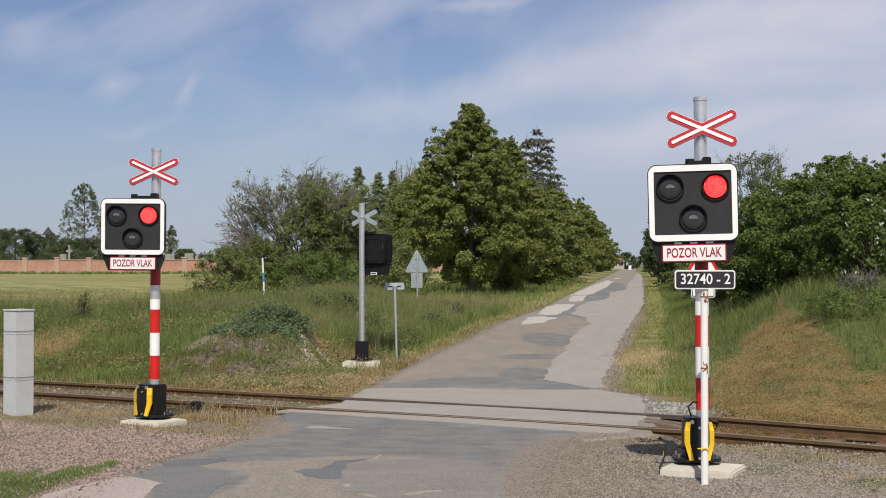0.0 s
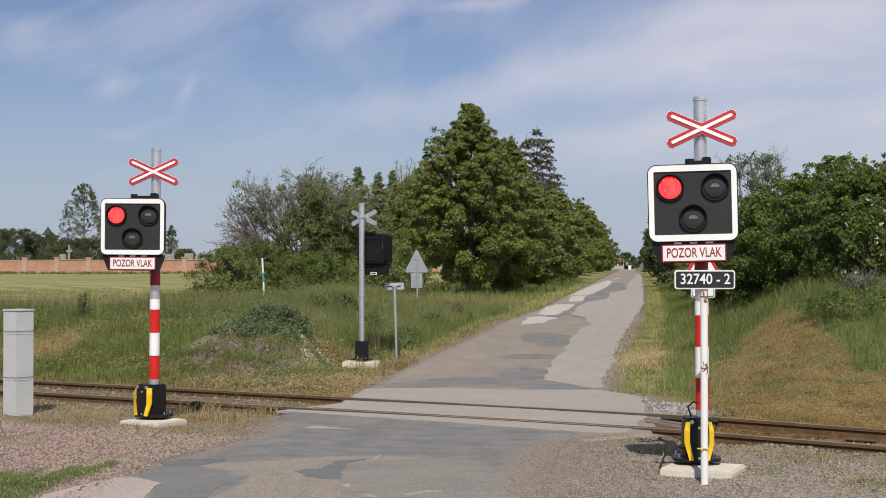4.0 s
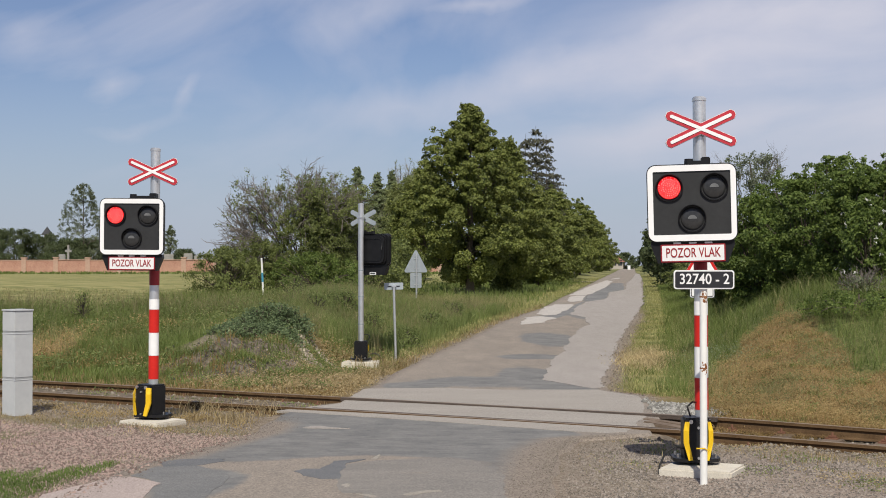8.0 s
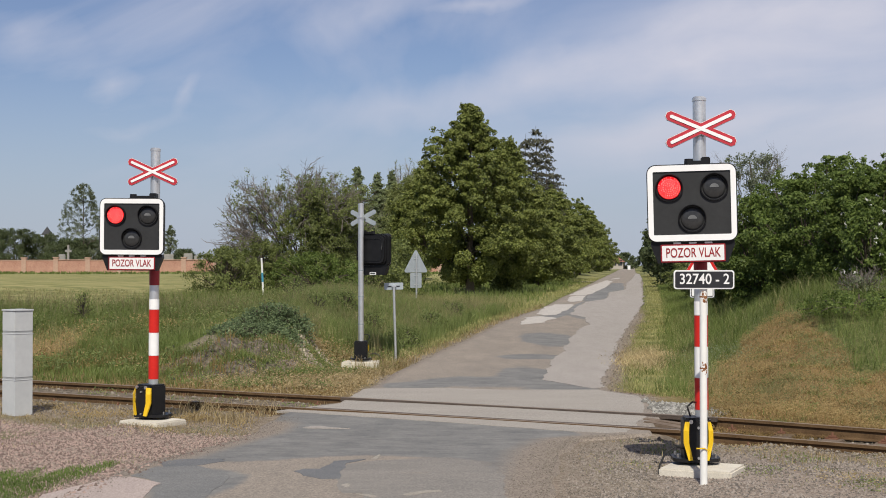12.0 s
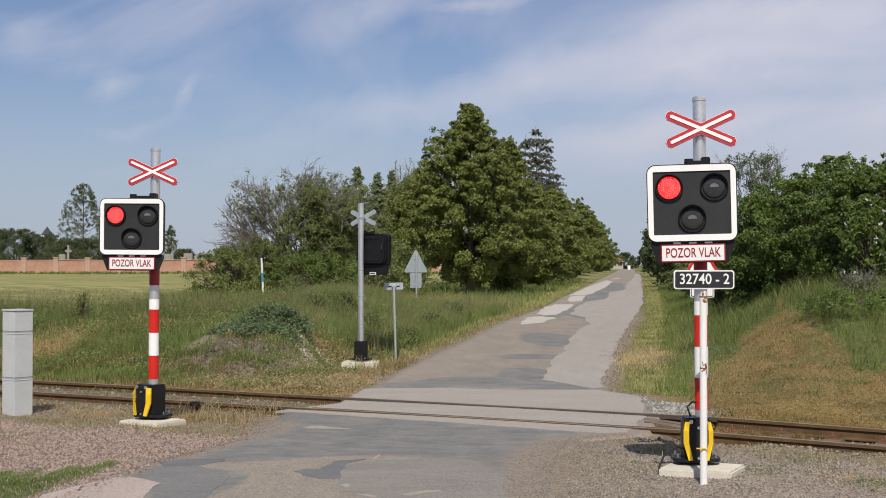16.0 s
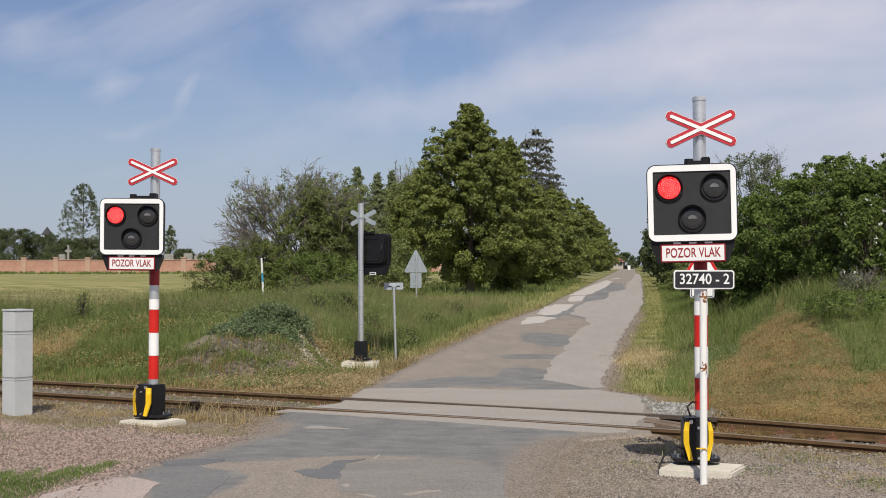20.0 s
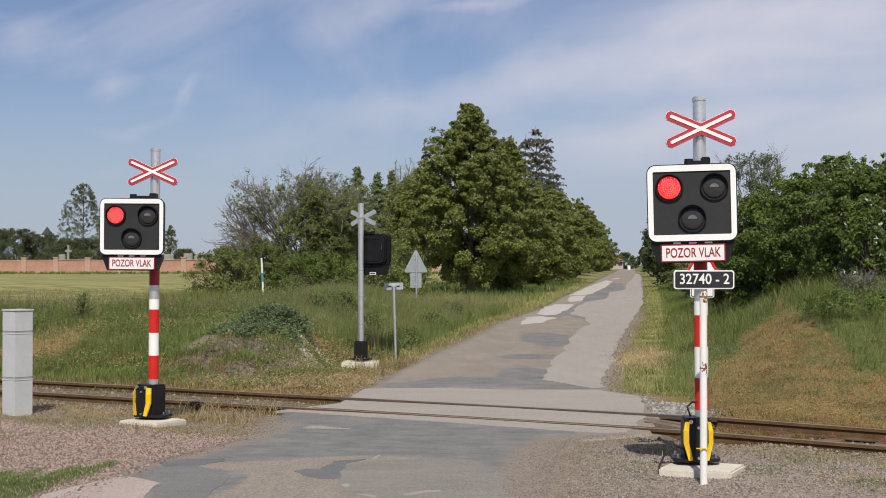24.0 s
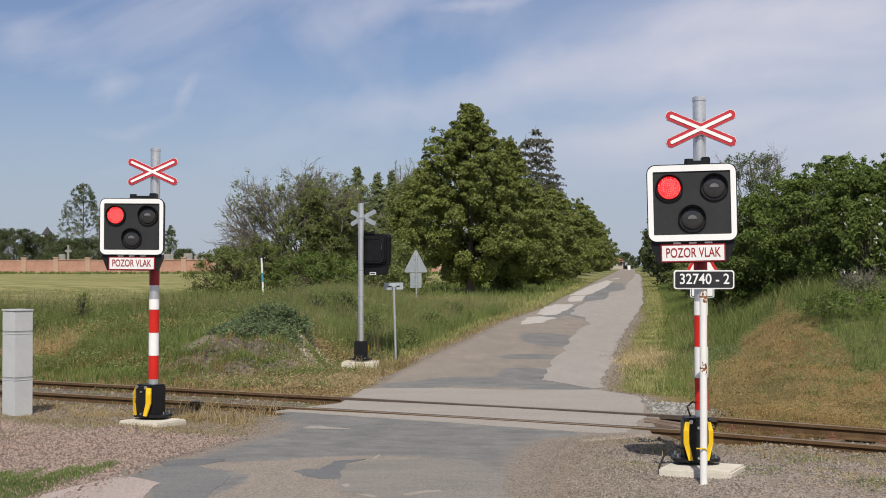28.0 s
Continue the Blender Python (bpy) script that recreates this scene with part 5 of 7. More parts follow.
def limbs(rng, paths, seg=5):
    """Tapered limbs: each path is a list of (point, radius)."""
    vs, fs = [], []
    for path in paths:
        base = len(vs)
        for i, (p, r) in enumerate(path):
            a, b = Vector(path[max(i - 1, 0)][0]), Vector(path[min(i + 1, len(path) - 1)][0])
            q = (b - a).to_track_quat("Z", "Y")
            for k in range(seg):
                an = 2 * math.pi * k / seg
                vs.append(Vector(p) + q @ Vector((r * math.cos(an), r * math.sin(an), 0)))
        for i in range(len(path) - 1):
            for k in range(seg):
                j = (k + 1) % seg
                fs.append((base + i * seg + k, base + i * seg + j, base + (i + 1) * seg + j, base + (i + 1) * seg + k))
    return vs, fs


def bent(rng, a, b, r0, r1, steps=5, wobble=0.12):
    a, b = np.array(a, float), np.array(b, float)
    ln = np.linalg.norm(b - a)
    out = []
    for i in range(steps + 1):
        k = i / steps
        w = rng.normal(0, wobble * ln / steps, 3) * (0 if i in (0,) else 1)
        out.append((tuple(a + (b - a) * k + w), r0 + (r1 - r0) * k))
    return out


def fan(rng, p, way, length, thick, depth, out):
    """A bare twig that forks again and again."""
    way = way / np.linalg.norm(way)
    end = p + way * length
    out.append(bent(rng, p, end, thick, thick * 0.45, 3, 0.22))
    if depth:
        for _ in range(4):
            s = p + (end - p) * rng.uniform(0.25, 1.0)
            fan(rng, s, way + rng.normal(0, 0.5, 3) + np.array([0, 0, 0.12]), length * rng.uniform(0.35, 0.65), thick * 0.5, depth - 1, out)


def tree(name, x, y, height, width, leaf, label, seed, leaves=14000, size=0.14, clumps=260, low=0.06, shape=None, trunk=0.16, category="tree", sunk=0.1, bare=0, clump=0.55, fill=0.35, lean=0.0, flowers=0, reach=0.9, twig=None, pads=0.0, sprigs=0, thick=0.011):
    """A tapered trunk with limbs and a crown of many small leaves in clumps. shape: crown radius by height, 0 to 1."""
    rng = np.random.default_rng(seed)
    z0 = float(land(x, y)) - sunk
    ob = thing(name, pose(x, y, z0), label, category)
    shape = shape or ((0, 0.45), (0.15, 0.85), (0.35, 1.0), (0.6, 0.78), (0.8, 0.5), (0.93, 0.26), (1.0, 0.06))
    hs, rs = [a for a, _ in shape], [b for _, b in shape]
    n = clumps
    k = rng.random(n) ** (0.78 if category == "tree" else 0.9)
    z = height * (low + (1 - low) * k)
    an = rng.random(n) * 2 * math.pi
    lobes = 1 + 0.20 * np.sin(an * 3 + seed) + 0.12 * np.sin(an * 5 + 2 * seed + k * 9)
    rad = width / 2 * np.interp(k, hs, rs) * lobes * (fill + (1 - fill) * rng.random(n) ** 0.45)
    c = np.stack([rad * np.cos(an) + lean * z, rad * np.sin(an), z], 1)
    cr = clump * rng.uniform(0.6, 1.35, n) * (0.65 + 0.35 * (1 - k))
    top = (lean * height * 0.95, 0, height * 0.95)
    paths = [bent(rng, (0, 0, -0.2), top, trunk, 0.02, 8, 0.05)]
    for i in rng.choice(n, min(n, 34 if not bare else 70), replace=False):
        zb = 0.1 + 0.15 * c[i, 2] if category == "shrub" else max(0.2, c[i, 2] - 0.55 * np.linalg.norm(c[i, :2]) - 0.2)
        paths.append(bent(rng, (lean * zb, 0, zb), c[i], trunk * 0.34 * (1 - 0.6 * zb / height), 0.010, 5, 0.16))
    v, f = limbs(rng, paths)
    arrays("trunk", v, f, bark, ob, "brown trunk and limbs", smooth=True)
    way = c - np.array([lean * height * 0.5, 0, height * 0.38])
    way = way / (np.linalg.norm(way, axis=1)[:, None] + 1e-6) + np.array([0, 0, 0.25])
    if pads:
        # boughs carry pads of leaves; a looser fill shades the heart of the crown
        v, f = leaf_pads(rng, c, way, pads * rng.uniform(0.55, 1.3, n) * (0.6 + 0.4 * (1 - k)), int(leaves * 0.74), size)
        inner = c * np.array([0.62, 0.62, 0.97])
        v2, f2 = leaf_cloud(rng, inner, cr * 1.1, int(leaves * 0.26), size * 1.15, out=way)
        v, f = np.concatenate([v, v2]), np.concatenate([f, f2 + len(v)])
        if sprigs:
            far = c[rng.choice(n, sprigs)]
            away = far - np.array([lean * height * 0.5, 0, height * 0.45])
            away /= np.linalg.norm(away, axis=1)[:, None]
            ends = far + (away + np.array([0, 0, 0.25])) * pads * rng.uniform(0.5, 1.0, sprigs)[:, None]
            v2, f2 = leaf_cloud(rng, ends, np.full(sprigs, pads * 0.45), sprigs * 36, size, out=away + np.array([0, 0, 0.7]))
            v, f = np.concatenate([v, v2]), np.concatenate([f, f2 + len(v)])
    else:
        v, f = leaf_cloud(rng, c, cr, leaves, size, out=way)
    arrays("crown", v, f, leaf, ob, "leafy crown")
    if bare:
        tw = []
        for i in range(bare):
            a1 = rng.random() * 2 * math.pi
            kk = rng.uniform(0.5, 1.0)
            r = width / 2 * np.interp(kk, hs, rs) * rng.uniform(0.45, 0.85)
            p = np.array([r * math.cos(a1) + lean * height * kk, r * math.sin(a1), height * kk * 0.86])
            fan(rng, p, np.array([math.cos(a1) * min(1, width / 3), math.sin(a1) * min(1, width / 3), 0.35 + 0.8 * kk]), rng.uniform(0.5, 1.0) * reach, thick, 2, tw)
        v, f = limbs(rng, tw, 3)
        tagged(arrays("dead_wood", v, f, twig or dead_twig, ob, "bare dry twigs"), kind="stuff")
    if flowers:
        pk = c[rng.choice(n, flowers)] + rng.normal(0, 0.2, (flowers, 3))
        v, f = leaf_cloud(rng, pk, np.full(flowers, 0.05), flowers * 9, 0.026)
        arrays("blossom", v, f, blossom, ob, "white blossom clusters")
    return ob


def spruce(x, y, height, width, label, seed, leaves=9000, size=0.12, gap=0.5, top=0.75, needles=None):
    rng = np.random.default_rng(seed)
    z0 = float(land(x, y)) - 0.1
    ob = thing("spruce", pose(x, y, z0), label, "conifer")
    paths = [bent(rng, (0, 0, 0), (0, 0, height), 0.13, 0.015, 6, 0.02)]
    cs, rr, ways = [], [], []
    tiers = int(height / gap)
    for t in range(tiers):
        k = t / tiers
        z = height * (0.08 + 0.92 * k) + rng.uniform(-0.15, 0.15)
        r = width / 2 * (1 - k) ** top + (0.14 if top > 0.7 else 0.10)
        for i in range(12):
            a = 2 * math.pi * (i + rng.random()) / 12
            ln = r * rng.uniform(0.5, 1.2)
            tip = (ln * math.cos(a), ln * math.sin(a), z - 0.26 * ln + rng.uniform(-0.25, 0.3))
            paths.append([((0, 0, z), 0.03), ((tip[0] * 0.6, tip[1] * 0.6, z - 0.18 * ln), 0.018), (tip, 0.006)])
            for s in (0.35, 0.6, 0.8, 1.0):
                cs.append((tip[0] * s, tip[1] * s, z + (tip[2] - z) * s))
                rr.append((0.15 + 0.12 * (1 - s) + 0.012 * width) * ((0.42 + 0.58 * (1 - k)) if top > 0.7 else (0.55 + 0.45 * (1 - k))))
                ways.append((tip[0], tip[1], 0.3 * ln))
    v, f = limbs(rng, paths, 5)
    arrays("trunk", v, f, bark, ob, "straight trunk with tiers of limbs")
    v, f = leaf_cloud(rng, np.array(cs), np.array(rr), leaves, size, out=np.array(ways))
    arrays("crown", v, f, needles or leaf_spruce, ob, "needle sprays")
    return ob


# the avenue beside the road
BROAD = ((0, 0.15), (0.08, 0.32), (0.16, 0.66), (0.26, 0.94), (0.36, 1.0), (0.5, 0.93), (0.68, 0.74), (0.83, 0.46), (0.94, 0.22), (1.0, 0.06))
DOME = ((0, 0.28), (0.09, 0.6), (0.2, 0.93), (0.35, 1.0), (0.6, 0.9), (0.8, 0.66), (0.95, 0.36), (1.0, 0.1))
BUSHY = ((0, 0.72), (0.2, 0.92), (0.5, 1.0), (0.7, 0.86), (0.88, 0.62), (1, 0.28))
SPIRE = ((0, 0.15), (0.08, 0.36), (0.16, 0.70), (0.26, 0.96), (0.38, 1.0), (0.5, 0.92), (0.64, 0.80), (0.72, 0.70), (0.80, 0.50), (0.9, 0.26), (1.0, 0.07))
tree("linden_tree", rx(832, 76), 76, 10.65, 6.2, leaf_linden, "tall broad linden tree with dense yellow-green crown", 11, 135000, 0.072, 430, 0.07, SPIRE, 0.28, clump=0.42, fill=0.55, pads=0.50, sprigs=60)
tree("linden_tree", rx(897, 80), 80, 8.85, 5.4, leaf_linden, "linden tree of the roadside row", 12, 70000, 0.074, 300, 0.06, BROAD, 0.22, clump=0.42, fill=0.5, pads=0.50, sprigs=50)
tree("linden_tree", rx(752, 92), 92, 7.9, 4.3, leaf_linden, "linden tree beside the tall one", 13, 50000, 0.074, 240, 0.2, DOME, 0.2, clump=0.42, fill=0.5, pads=0.46, sprigs=40)
for i, (px, y, hgt, wid) in enumerate(((950, 98, 7.0, 4.8), (978, 112, 7.7, 4.8), (1003, 134, 7.7, 5.0), (1026, 158, 8.4, 5.2), (1043, 186, 8.3, 5.6), (1056, 218, 7.9, 6.0), (1068, 258, 7.0, 6.0))):
    tree("linden_tree", rx(px, y), y, hgt, wid, leaf_linden, "linden tree of the roadside row", 20 + i, int(34000 * 100 / y), 0.082 * (1 + y / 500), 190, 0.05, DOME if i % 2 else BROAD, 0.2, clump=0.46, fill=0.5, pads=0.55, sprigs=26)
for i, (px, hgt, wid) in enumerate(((931, 13.2, 2.4), (949, 13.9, 2.3), (966, 13.3, 2.9), (980, 10.2, 3.6))):
    spruce(rx(px, 120 + i), 120 + i, hgt, wid, "tall dark conifer with ragged thin crown behind the lindens", 31 + i, 9000, 0.075, 0.62, 0.34, leaf_pine)
for i, (px, y, hgt, wid) in enumerate(((632, 110, 9.2, 5.6), (668, 115, 9.0, 5.4), (693, 118, 9.4, 5.2))):
    spruce(rx(px, y), y, hgt, wid, "small grey-green spruce near the cemetery", 40 + i, 26000, 0.06, 0.21, 0.95, leaf_young_spruce)
for i, (px, y, hgt, wid) in enumerate(((600, 125, 5.6, 6), (650, 120, 6.4, 5.0), (682, 116, 7.6, 3.6), (704, 112, 7.9, 3.0), (722, 110, 8.5, 2.8), (738, 118, 9.6, 2.6))):
    tree("olive_tree_clump", rx(px, y), y, hgt, wid, leaf_olive, "loose olive-green tree near the cemetery", 50 + i, 20000, 0.075, 260, 0.03, ((0, 0.7), (0.3, 1.0), (0.6, 0.85), (0.85, 0.5), (1, 0.15)), 0.16, clump=0.42)
for i, px in enumerate((700, 708, 716, 724, 731, 738, 744, 750)):
    tree("poplar", rx(px, 150), 150 + i, 13.9 - 0.6 * ((i * 7) % 3) - 0.13 * (750 - px) / 5, 1.0, leaf_olive, "slim half-bare poplar near the cemetery", 60 + i, 260, 0.06, 60, 0.2,
         ((0, 0.8), (0.5, 1.0), (0.9, 0.5), (1, 0.2)), 0.08, bare=22, clump=0.26, reach=1.3, twig=pale_twig, thick=0.03)
# big shrub with dry tops
def wild_shrub(px, y, label, seed):
    """Many stems arch out of one root; those on one side and at the top are dry and bare."""
    rng = np.random.default_rng(seed)
    x = rx(px, y)
    ob = thing("wild_shrub", pose(x, y, float(land(x, y)) - 0.1), label, "shrub")
    stems, dry, green, ways = [], [], [], []

    def branch(p, way, length, thick, depth, leaf, bare_list):
        way = way / np.linalg.norm(way)
        end = p + way * length
        bare_list.append(bent(rng, p, end, thick, thick * 0.5, 4, 0.2))
        if rng.random() < leaf:
            green.append(p + (end - p) * rng.uniform(0.5, 1.0))
            ways.append(way)
        if depth:
            for _ in range(4):
                q = p + (end - p) * rng.uniform(0.3, 1.0)
                turn = way + rng.normal(0, 0.45, 3) + np.array([0, 0, 0.06])
                branch(q, turn, length * rng.uniform(0.4, 0.7), thick * 0.55, depth - 1, leaf, bare_list)

    for i in range(54):
        a = radians(rng.uniform(-88, 70))
        wide = 2.95 if a < 0 else 1.75
        reach = rng.uniform(0.72, 1.0)
        tip = np.array([math.sin(a) * wide * reach, rng.uniform(-1.3, 1.3) * math.cos(a * 0.8), 0.5 + 3.75 * math.cos(a) ** 0.75 * reach])
        root = np.array([rng.uniform(-0.45, 0.35), rng.uniform(-0.4, 0.4), 0.0])
        knee = root * 0.6 + tip * 0.45 + np.array([0, 0, 0.5])
        thick = rng.uniform(0.028, 0.05)
        stems.append(bent(rng, root, knee, thick * 0.8, thick * 0.6, 4, 0.1))
        dead = a < -0.8 or (reach > 0.88 and a < 0.8)
        leaf = 0.03 if a < -0.95 else 0.10 if a < -0.1 else 0.05 if dead else 0.34
        into = dry if dead else stems
        into.append(bent(rng, knee, tip, thick * 0.75, thick * 0.4, 4, 0.1))
        for _ in range(7):
            s_ = rng.uniform(0.15, 1.0)
            q = knee + (tip - knee) * s_
            branch(q, (tip - knee) / np.linalg.norm(tip - knee) + rng.normal(0, 0.55, 3), rng.uniform(0.5, 0.95), thick * 0.5, 2, leaf, dry)
    # leafy heart and skirt
    for cx, cz, rx_, rz, n in ((0.35, 2.7, 1.0, 0.8, 300), (0.9, 1.9, 0.9, 0.8, 130), (-0.3, 2.0, 1.1, 0.9, 330), (-1.5, 1.5, 1.0, 0.7, 210), (0.1, 1.0, 2.0, 0.75, 430)):
        d = rng.normal(0, 1, (n, 3))
        d /= np.linalg.norm(d, axis=1)[:, None]
        for q in d:
            green.append(np.array([cx, -0.35, cz]) + q * np.array([rx_, 0.9, rz]) * rng.uniform(0.5, 1.0))
            ways.append(q)
    v, f = limbs(rng, stems, 5)
    arrays("trunk", v, f, bark, ob, "brown arching stems", smooth=True)
    v, f = limbs(rng, dry, 3)
    tagged(arrays("dead_wood", v, f, dead_twig, ob, "bare dry twigs"), kind="stuff")
    c = np.array(green)
    v, f = leaf_cloud(rng, c, rng.uniform(0.09, 0.2, len(c)), len(c) * 24, 0.034, out=np.array(ways))
    arrays("crown", v, f, leaf_bush, ob, "small loose leaves")
    return ob


wild_shrub(546, 47, "large wild shrub with dry bare branches at its top", 71)
tree("shrub", rx(455, 45.5), 45.5, 1.9, 2.4, leaf_bush, "low leafy shrub at the foot of the large one", 72, 15000, 0.034, 150, 0.0, BUSHY, 0.06, "shrub", bare=10, clump=0.24, reach=0.5)
tree("shrub", rx(560, 44.5), 44.5, 1.45, 3.0, leaf_bright, "low leafy shrub at the foot of the large one", 79, 14000, 0.034, 150, 0.0, BUSHY, 0.06, "shrub", clump=0.24)
tree("shrub", rx(402, 44), 44, 1.6, 2.3, leaf_bush, "low spreading wild shrub", 73, 15000, 0.034, 170, 0.0, BUSHY, 0.06, "shrub", bare=8, clump=0.24, reach=0.5)
tree("shrub", rx(640, 52), 52, 2.8, 3.6, leaf_bush, "dense wild shrub behind the signal", 74, 17000, 0.048, 280, 0.0, BUSHY, 0.08, "shrub", clump=0.34)
tree("shrub", rx(690, 60), 60, 2.75, 3.3, leaf_bush, "dense wild shrub behind the signal", 78, 13000, 0.048, 240, 0.0, BUSHY, 0.08, "shrub", clump=0.34)
HEDGE = ((0, 0.42), (0.2, 0.66), (0.45, 0.95), (0.62, 1.0), (0.78, 0.84), (0.9, 0.6), (1, 0.26))
# hedge of shrubs on the bank beside the track
for i, (px, y, hgt, wid, mt) in enumerate(((1352, 37, 2.8, 2.4, leaf_bright), (1425, 35, 2.9, 2.6, leaf_bright), (1505, 33, 2.7, 2.4, leaf_bright), (1580, 32, 2.6, 2.6, leaf_bright), (1300, 42, 2.3, 2.4, leaf_bush),
                                           (1268, 50, 2.1, 2.6, leaf_bush), (1240, 60, 2.3, 2.8, leaf_bush), (1390, 40, 3.1, 2.2, leaf_bright), (1478, 38, 3.45, 2.8, leaf_bright), (1560, 37, 3.3, 3.0, leaf_bright),
                                           (1650, 33, 2.9, 3.4, leaf_bright), (1720, 31, 2.7, 3.4, leaf_bright))):
    tree("shrub", rx(px, y), y, hgt, wid, mt, "tall green shrub of the trackside hedge", 80 + i, 26000 if px < 1600 else 6000, 0.040, 150, 0.0, HEDGE, 0.07, "shrub", clump=0.25, fill=0.42, pads=0.28, sprigs=34)
tree("shrub", rx(1328, 44), 44, 4.5, 3.0, leaf_grey, "thin half-bare shrub in the hedge", 95, 13000, 0.038, 260, 0.25, ((0, 0.7), (0.5, 1.0), (1, 0.5)), 0.08, "shrub", bare=40, clump=0.28)
tree("dry_bush", rx(1525, 29.0), 29.0, 0.42, 1.1, leaf_grey, "dead pale bush before the green hedge", 97, 900, 0.022, 60, 0.1, BUSHY, 0.02, "shrub", bare=26, clump=0.14, reach=0.30)
tree("elder_shrub", rx(1540, 30.5), 30.5, 1.75, 1.3, leaf_bright, "elder shrub with white blossom clusters", 96, 7000, 0.042, 90, 0.0, BUSHY, 0.05, "shrub", clump=0.22, flowers=40)
# trees on the other side of the road
for i, (px, y, hgt, wid) in enumerate(((1203, 95, 4.6, 4.0), (1224, 82, 4.2, 3.6), (1187, 120, 5.6, 3.8), (1167, 150, 8.0, 3.6), (1159, 190, 5.6, 4.0), (1150, 240, 4.6, 4.2))):
    tree("roadside_tree", rx(px, y), y, hgt, wid, leaf_far, "roadside tree beyond the hedge", 100 + i, 7000, 0.14 * (1 + y / 600), 200, 0.03, DOME, 0.14, clump=0.5)
tree("far_tree", rx(1106, 345), 345, 4.0, 6.0, leaf_far, "dark tree at the far end of the road", 119, 5000, 0.24, 110, 0.0, DOME, 0.14, clump=0.7)
# behind the cemetery wall
tree("birch_tree", rx(148, 205), 205, 13.3, 8.6, leaf_grey, "tall loose birch behind the wall", 111, 42000, 0.062, 420, 0.1,
     ((0, 0.75), (0.25, 1.0), (0.45, 0.85), (0.7, 0.55), (0.9, 0.34), (1, 0.12)), 0.16, clump=0.42)
tree("birch_tree", rx(302, 215), 215, 7.2, 2.4, leaf_grey, "thin birch behind the wall", 112, 4500, 0.11, 90, 0.2, None, 0.12, clump=0.45)
for i, (px, y, hgt, wid) in enumerate(((-30, 215, 6.3, 10), (25, 210, 6.5, 9), (75, 215, 5.8, 8), (120, 200, 4.6, 7), (165, 208, 4.8, 7), (215, 215, 3.8, 7), (325, 260, 3.8, 5))):
    tree("cemetery_tree", rx(px, y), y, hgt, wid, leaf_far, "dark rounded tree behind the wall", 120 + i, 22000, 0.10, 260, 0.0, ((0, 1.0), (0.5, 0.95), (1, 0.45)), 0.15, clump=0.8)


# ---- far things ----
def cemetery_wall():
    ob = thing("cemetery_wall", pose(0, 0, 0), "long low pink plastered wall with pillars beyond the field", "wall", kind="structure")
    y = 172.0
    step = 4.05
    x = rx(43, y) - 5 * step
    pan, pil, cap = None, None, None
    while x < rx(905, y):
        z = float(land(x, y)) - 0.02
        for nm, args, mt in (("pillar", (-0.28, 0.28, -0.28, 0.28, 0, 1.88), wall_cap), ("pillar_cap", (-0.36, 0.36, -0.36, 0.36, 1.88, 2.02), wall_cap),
                             ("wall_panel", (0.28, step - 0.28, -0.15, 0.15, 0, 1.62), wall_plaster), ("wall_coping", (0.28, step - 0.28, -0.22, 0.22, 1.62, 1.71), wall_cap)):
            o = part(nm, box(fresh(), *args), mt, ob)
            o.location = (x, y, z)
        x += step


cemetery_wall()


def gravestone(px, y, hgt, wid, cross):
    ob = thing("grave_cross" if cross else "gravestone", pose(rx(px, y), y, float(land(rx(px, y), y))), "grey stone grave cross behind the wall" if cross else "pale gravestone behind the wall", "gravestone", "gravestones behind the wall")
    if cross:
        bm = box(fresh(), -0.5, 0.5, -0.3, 0.3, 0, hgt * 0.35, 0.03)
        box(bm, -0.12, 0.12, -0.12, 0.12, hgt * 0.35, hgt)
        box(bm, -0.42, 0.42, -0.1, 0.1, hgt * 0.74, hgt * 0.81)
        part("cross", bm, grave_stone, ob)
    else:
        part("slab", box(fresh(), -wid / 2, wid / 2, -0.15, 0.15, 0, hgt, 0.06), grave_stone, ob)
        part("plinth", box(fresh(), -wid / 2 - 0.15, wid / 2 + 0.15, -0.3, 0.3, 0, 0.4, 0.03), grave_stone, ob)


gravestone(121, 182, 3.7, 1.0, True)
for px, hgt, wid in ((298, 2.5, 1.4), (333, 2.6, 1.2), (349, 2.3, 0.8), (365, 2.35, 1.0), (110, 2.5, 0.9)):
    gravestone(px, 184, hgt, wid, False)


def house(px, y, w, d, wall_h, roof_h, roof, label, windows, ridge=0.28):
    ob = thing("house", pose(rx(px, y), y, float(land(rx(px, y), y)) - 0.1), label, "house")
    part("wall", box(fresh(), -w / 2, w / 2, 0, d, 0, wall_h), house_wall, ob)
    bm = fresh()
    e = 0.4
    a = [bm.verts.new(p) for p in ((-w / 2 - e, -e, wall_h), (w / 2 + e, -e, wall_h), (w / 2 + e, d + e, wall_h), (-w / 2 - e, d + e, wall_h))]
    r = [bm.verts.new(p) for p in ((-w * ridge, d / 2, wall_h + roof_h), (w * ridge, d / 2, wall_h + roof_h))]
    for f in ((a[0], a[1], r[1], r[0]), (a[2], a[3], r[0], r[1]), (a[1], a[2], r[1]), (a[3], a[0], r[0]), (a[3], a[2], a[1], a[0])):
        bm.faces.new(f)
    part("roof", bm, roof, ob)
    for i in range(windows):
        x = -w / 2 + w * (i + 0.5) / windows
        part("window", box(fresh(), x - 0.5, x + 0.5, -0.03, 0.05, 1.0, 2.3), window_dark, ob)


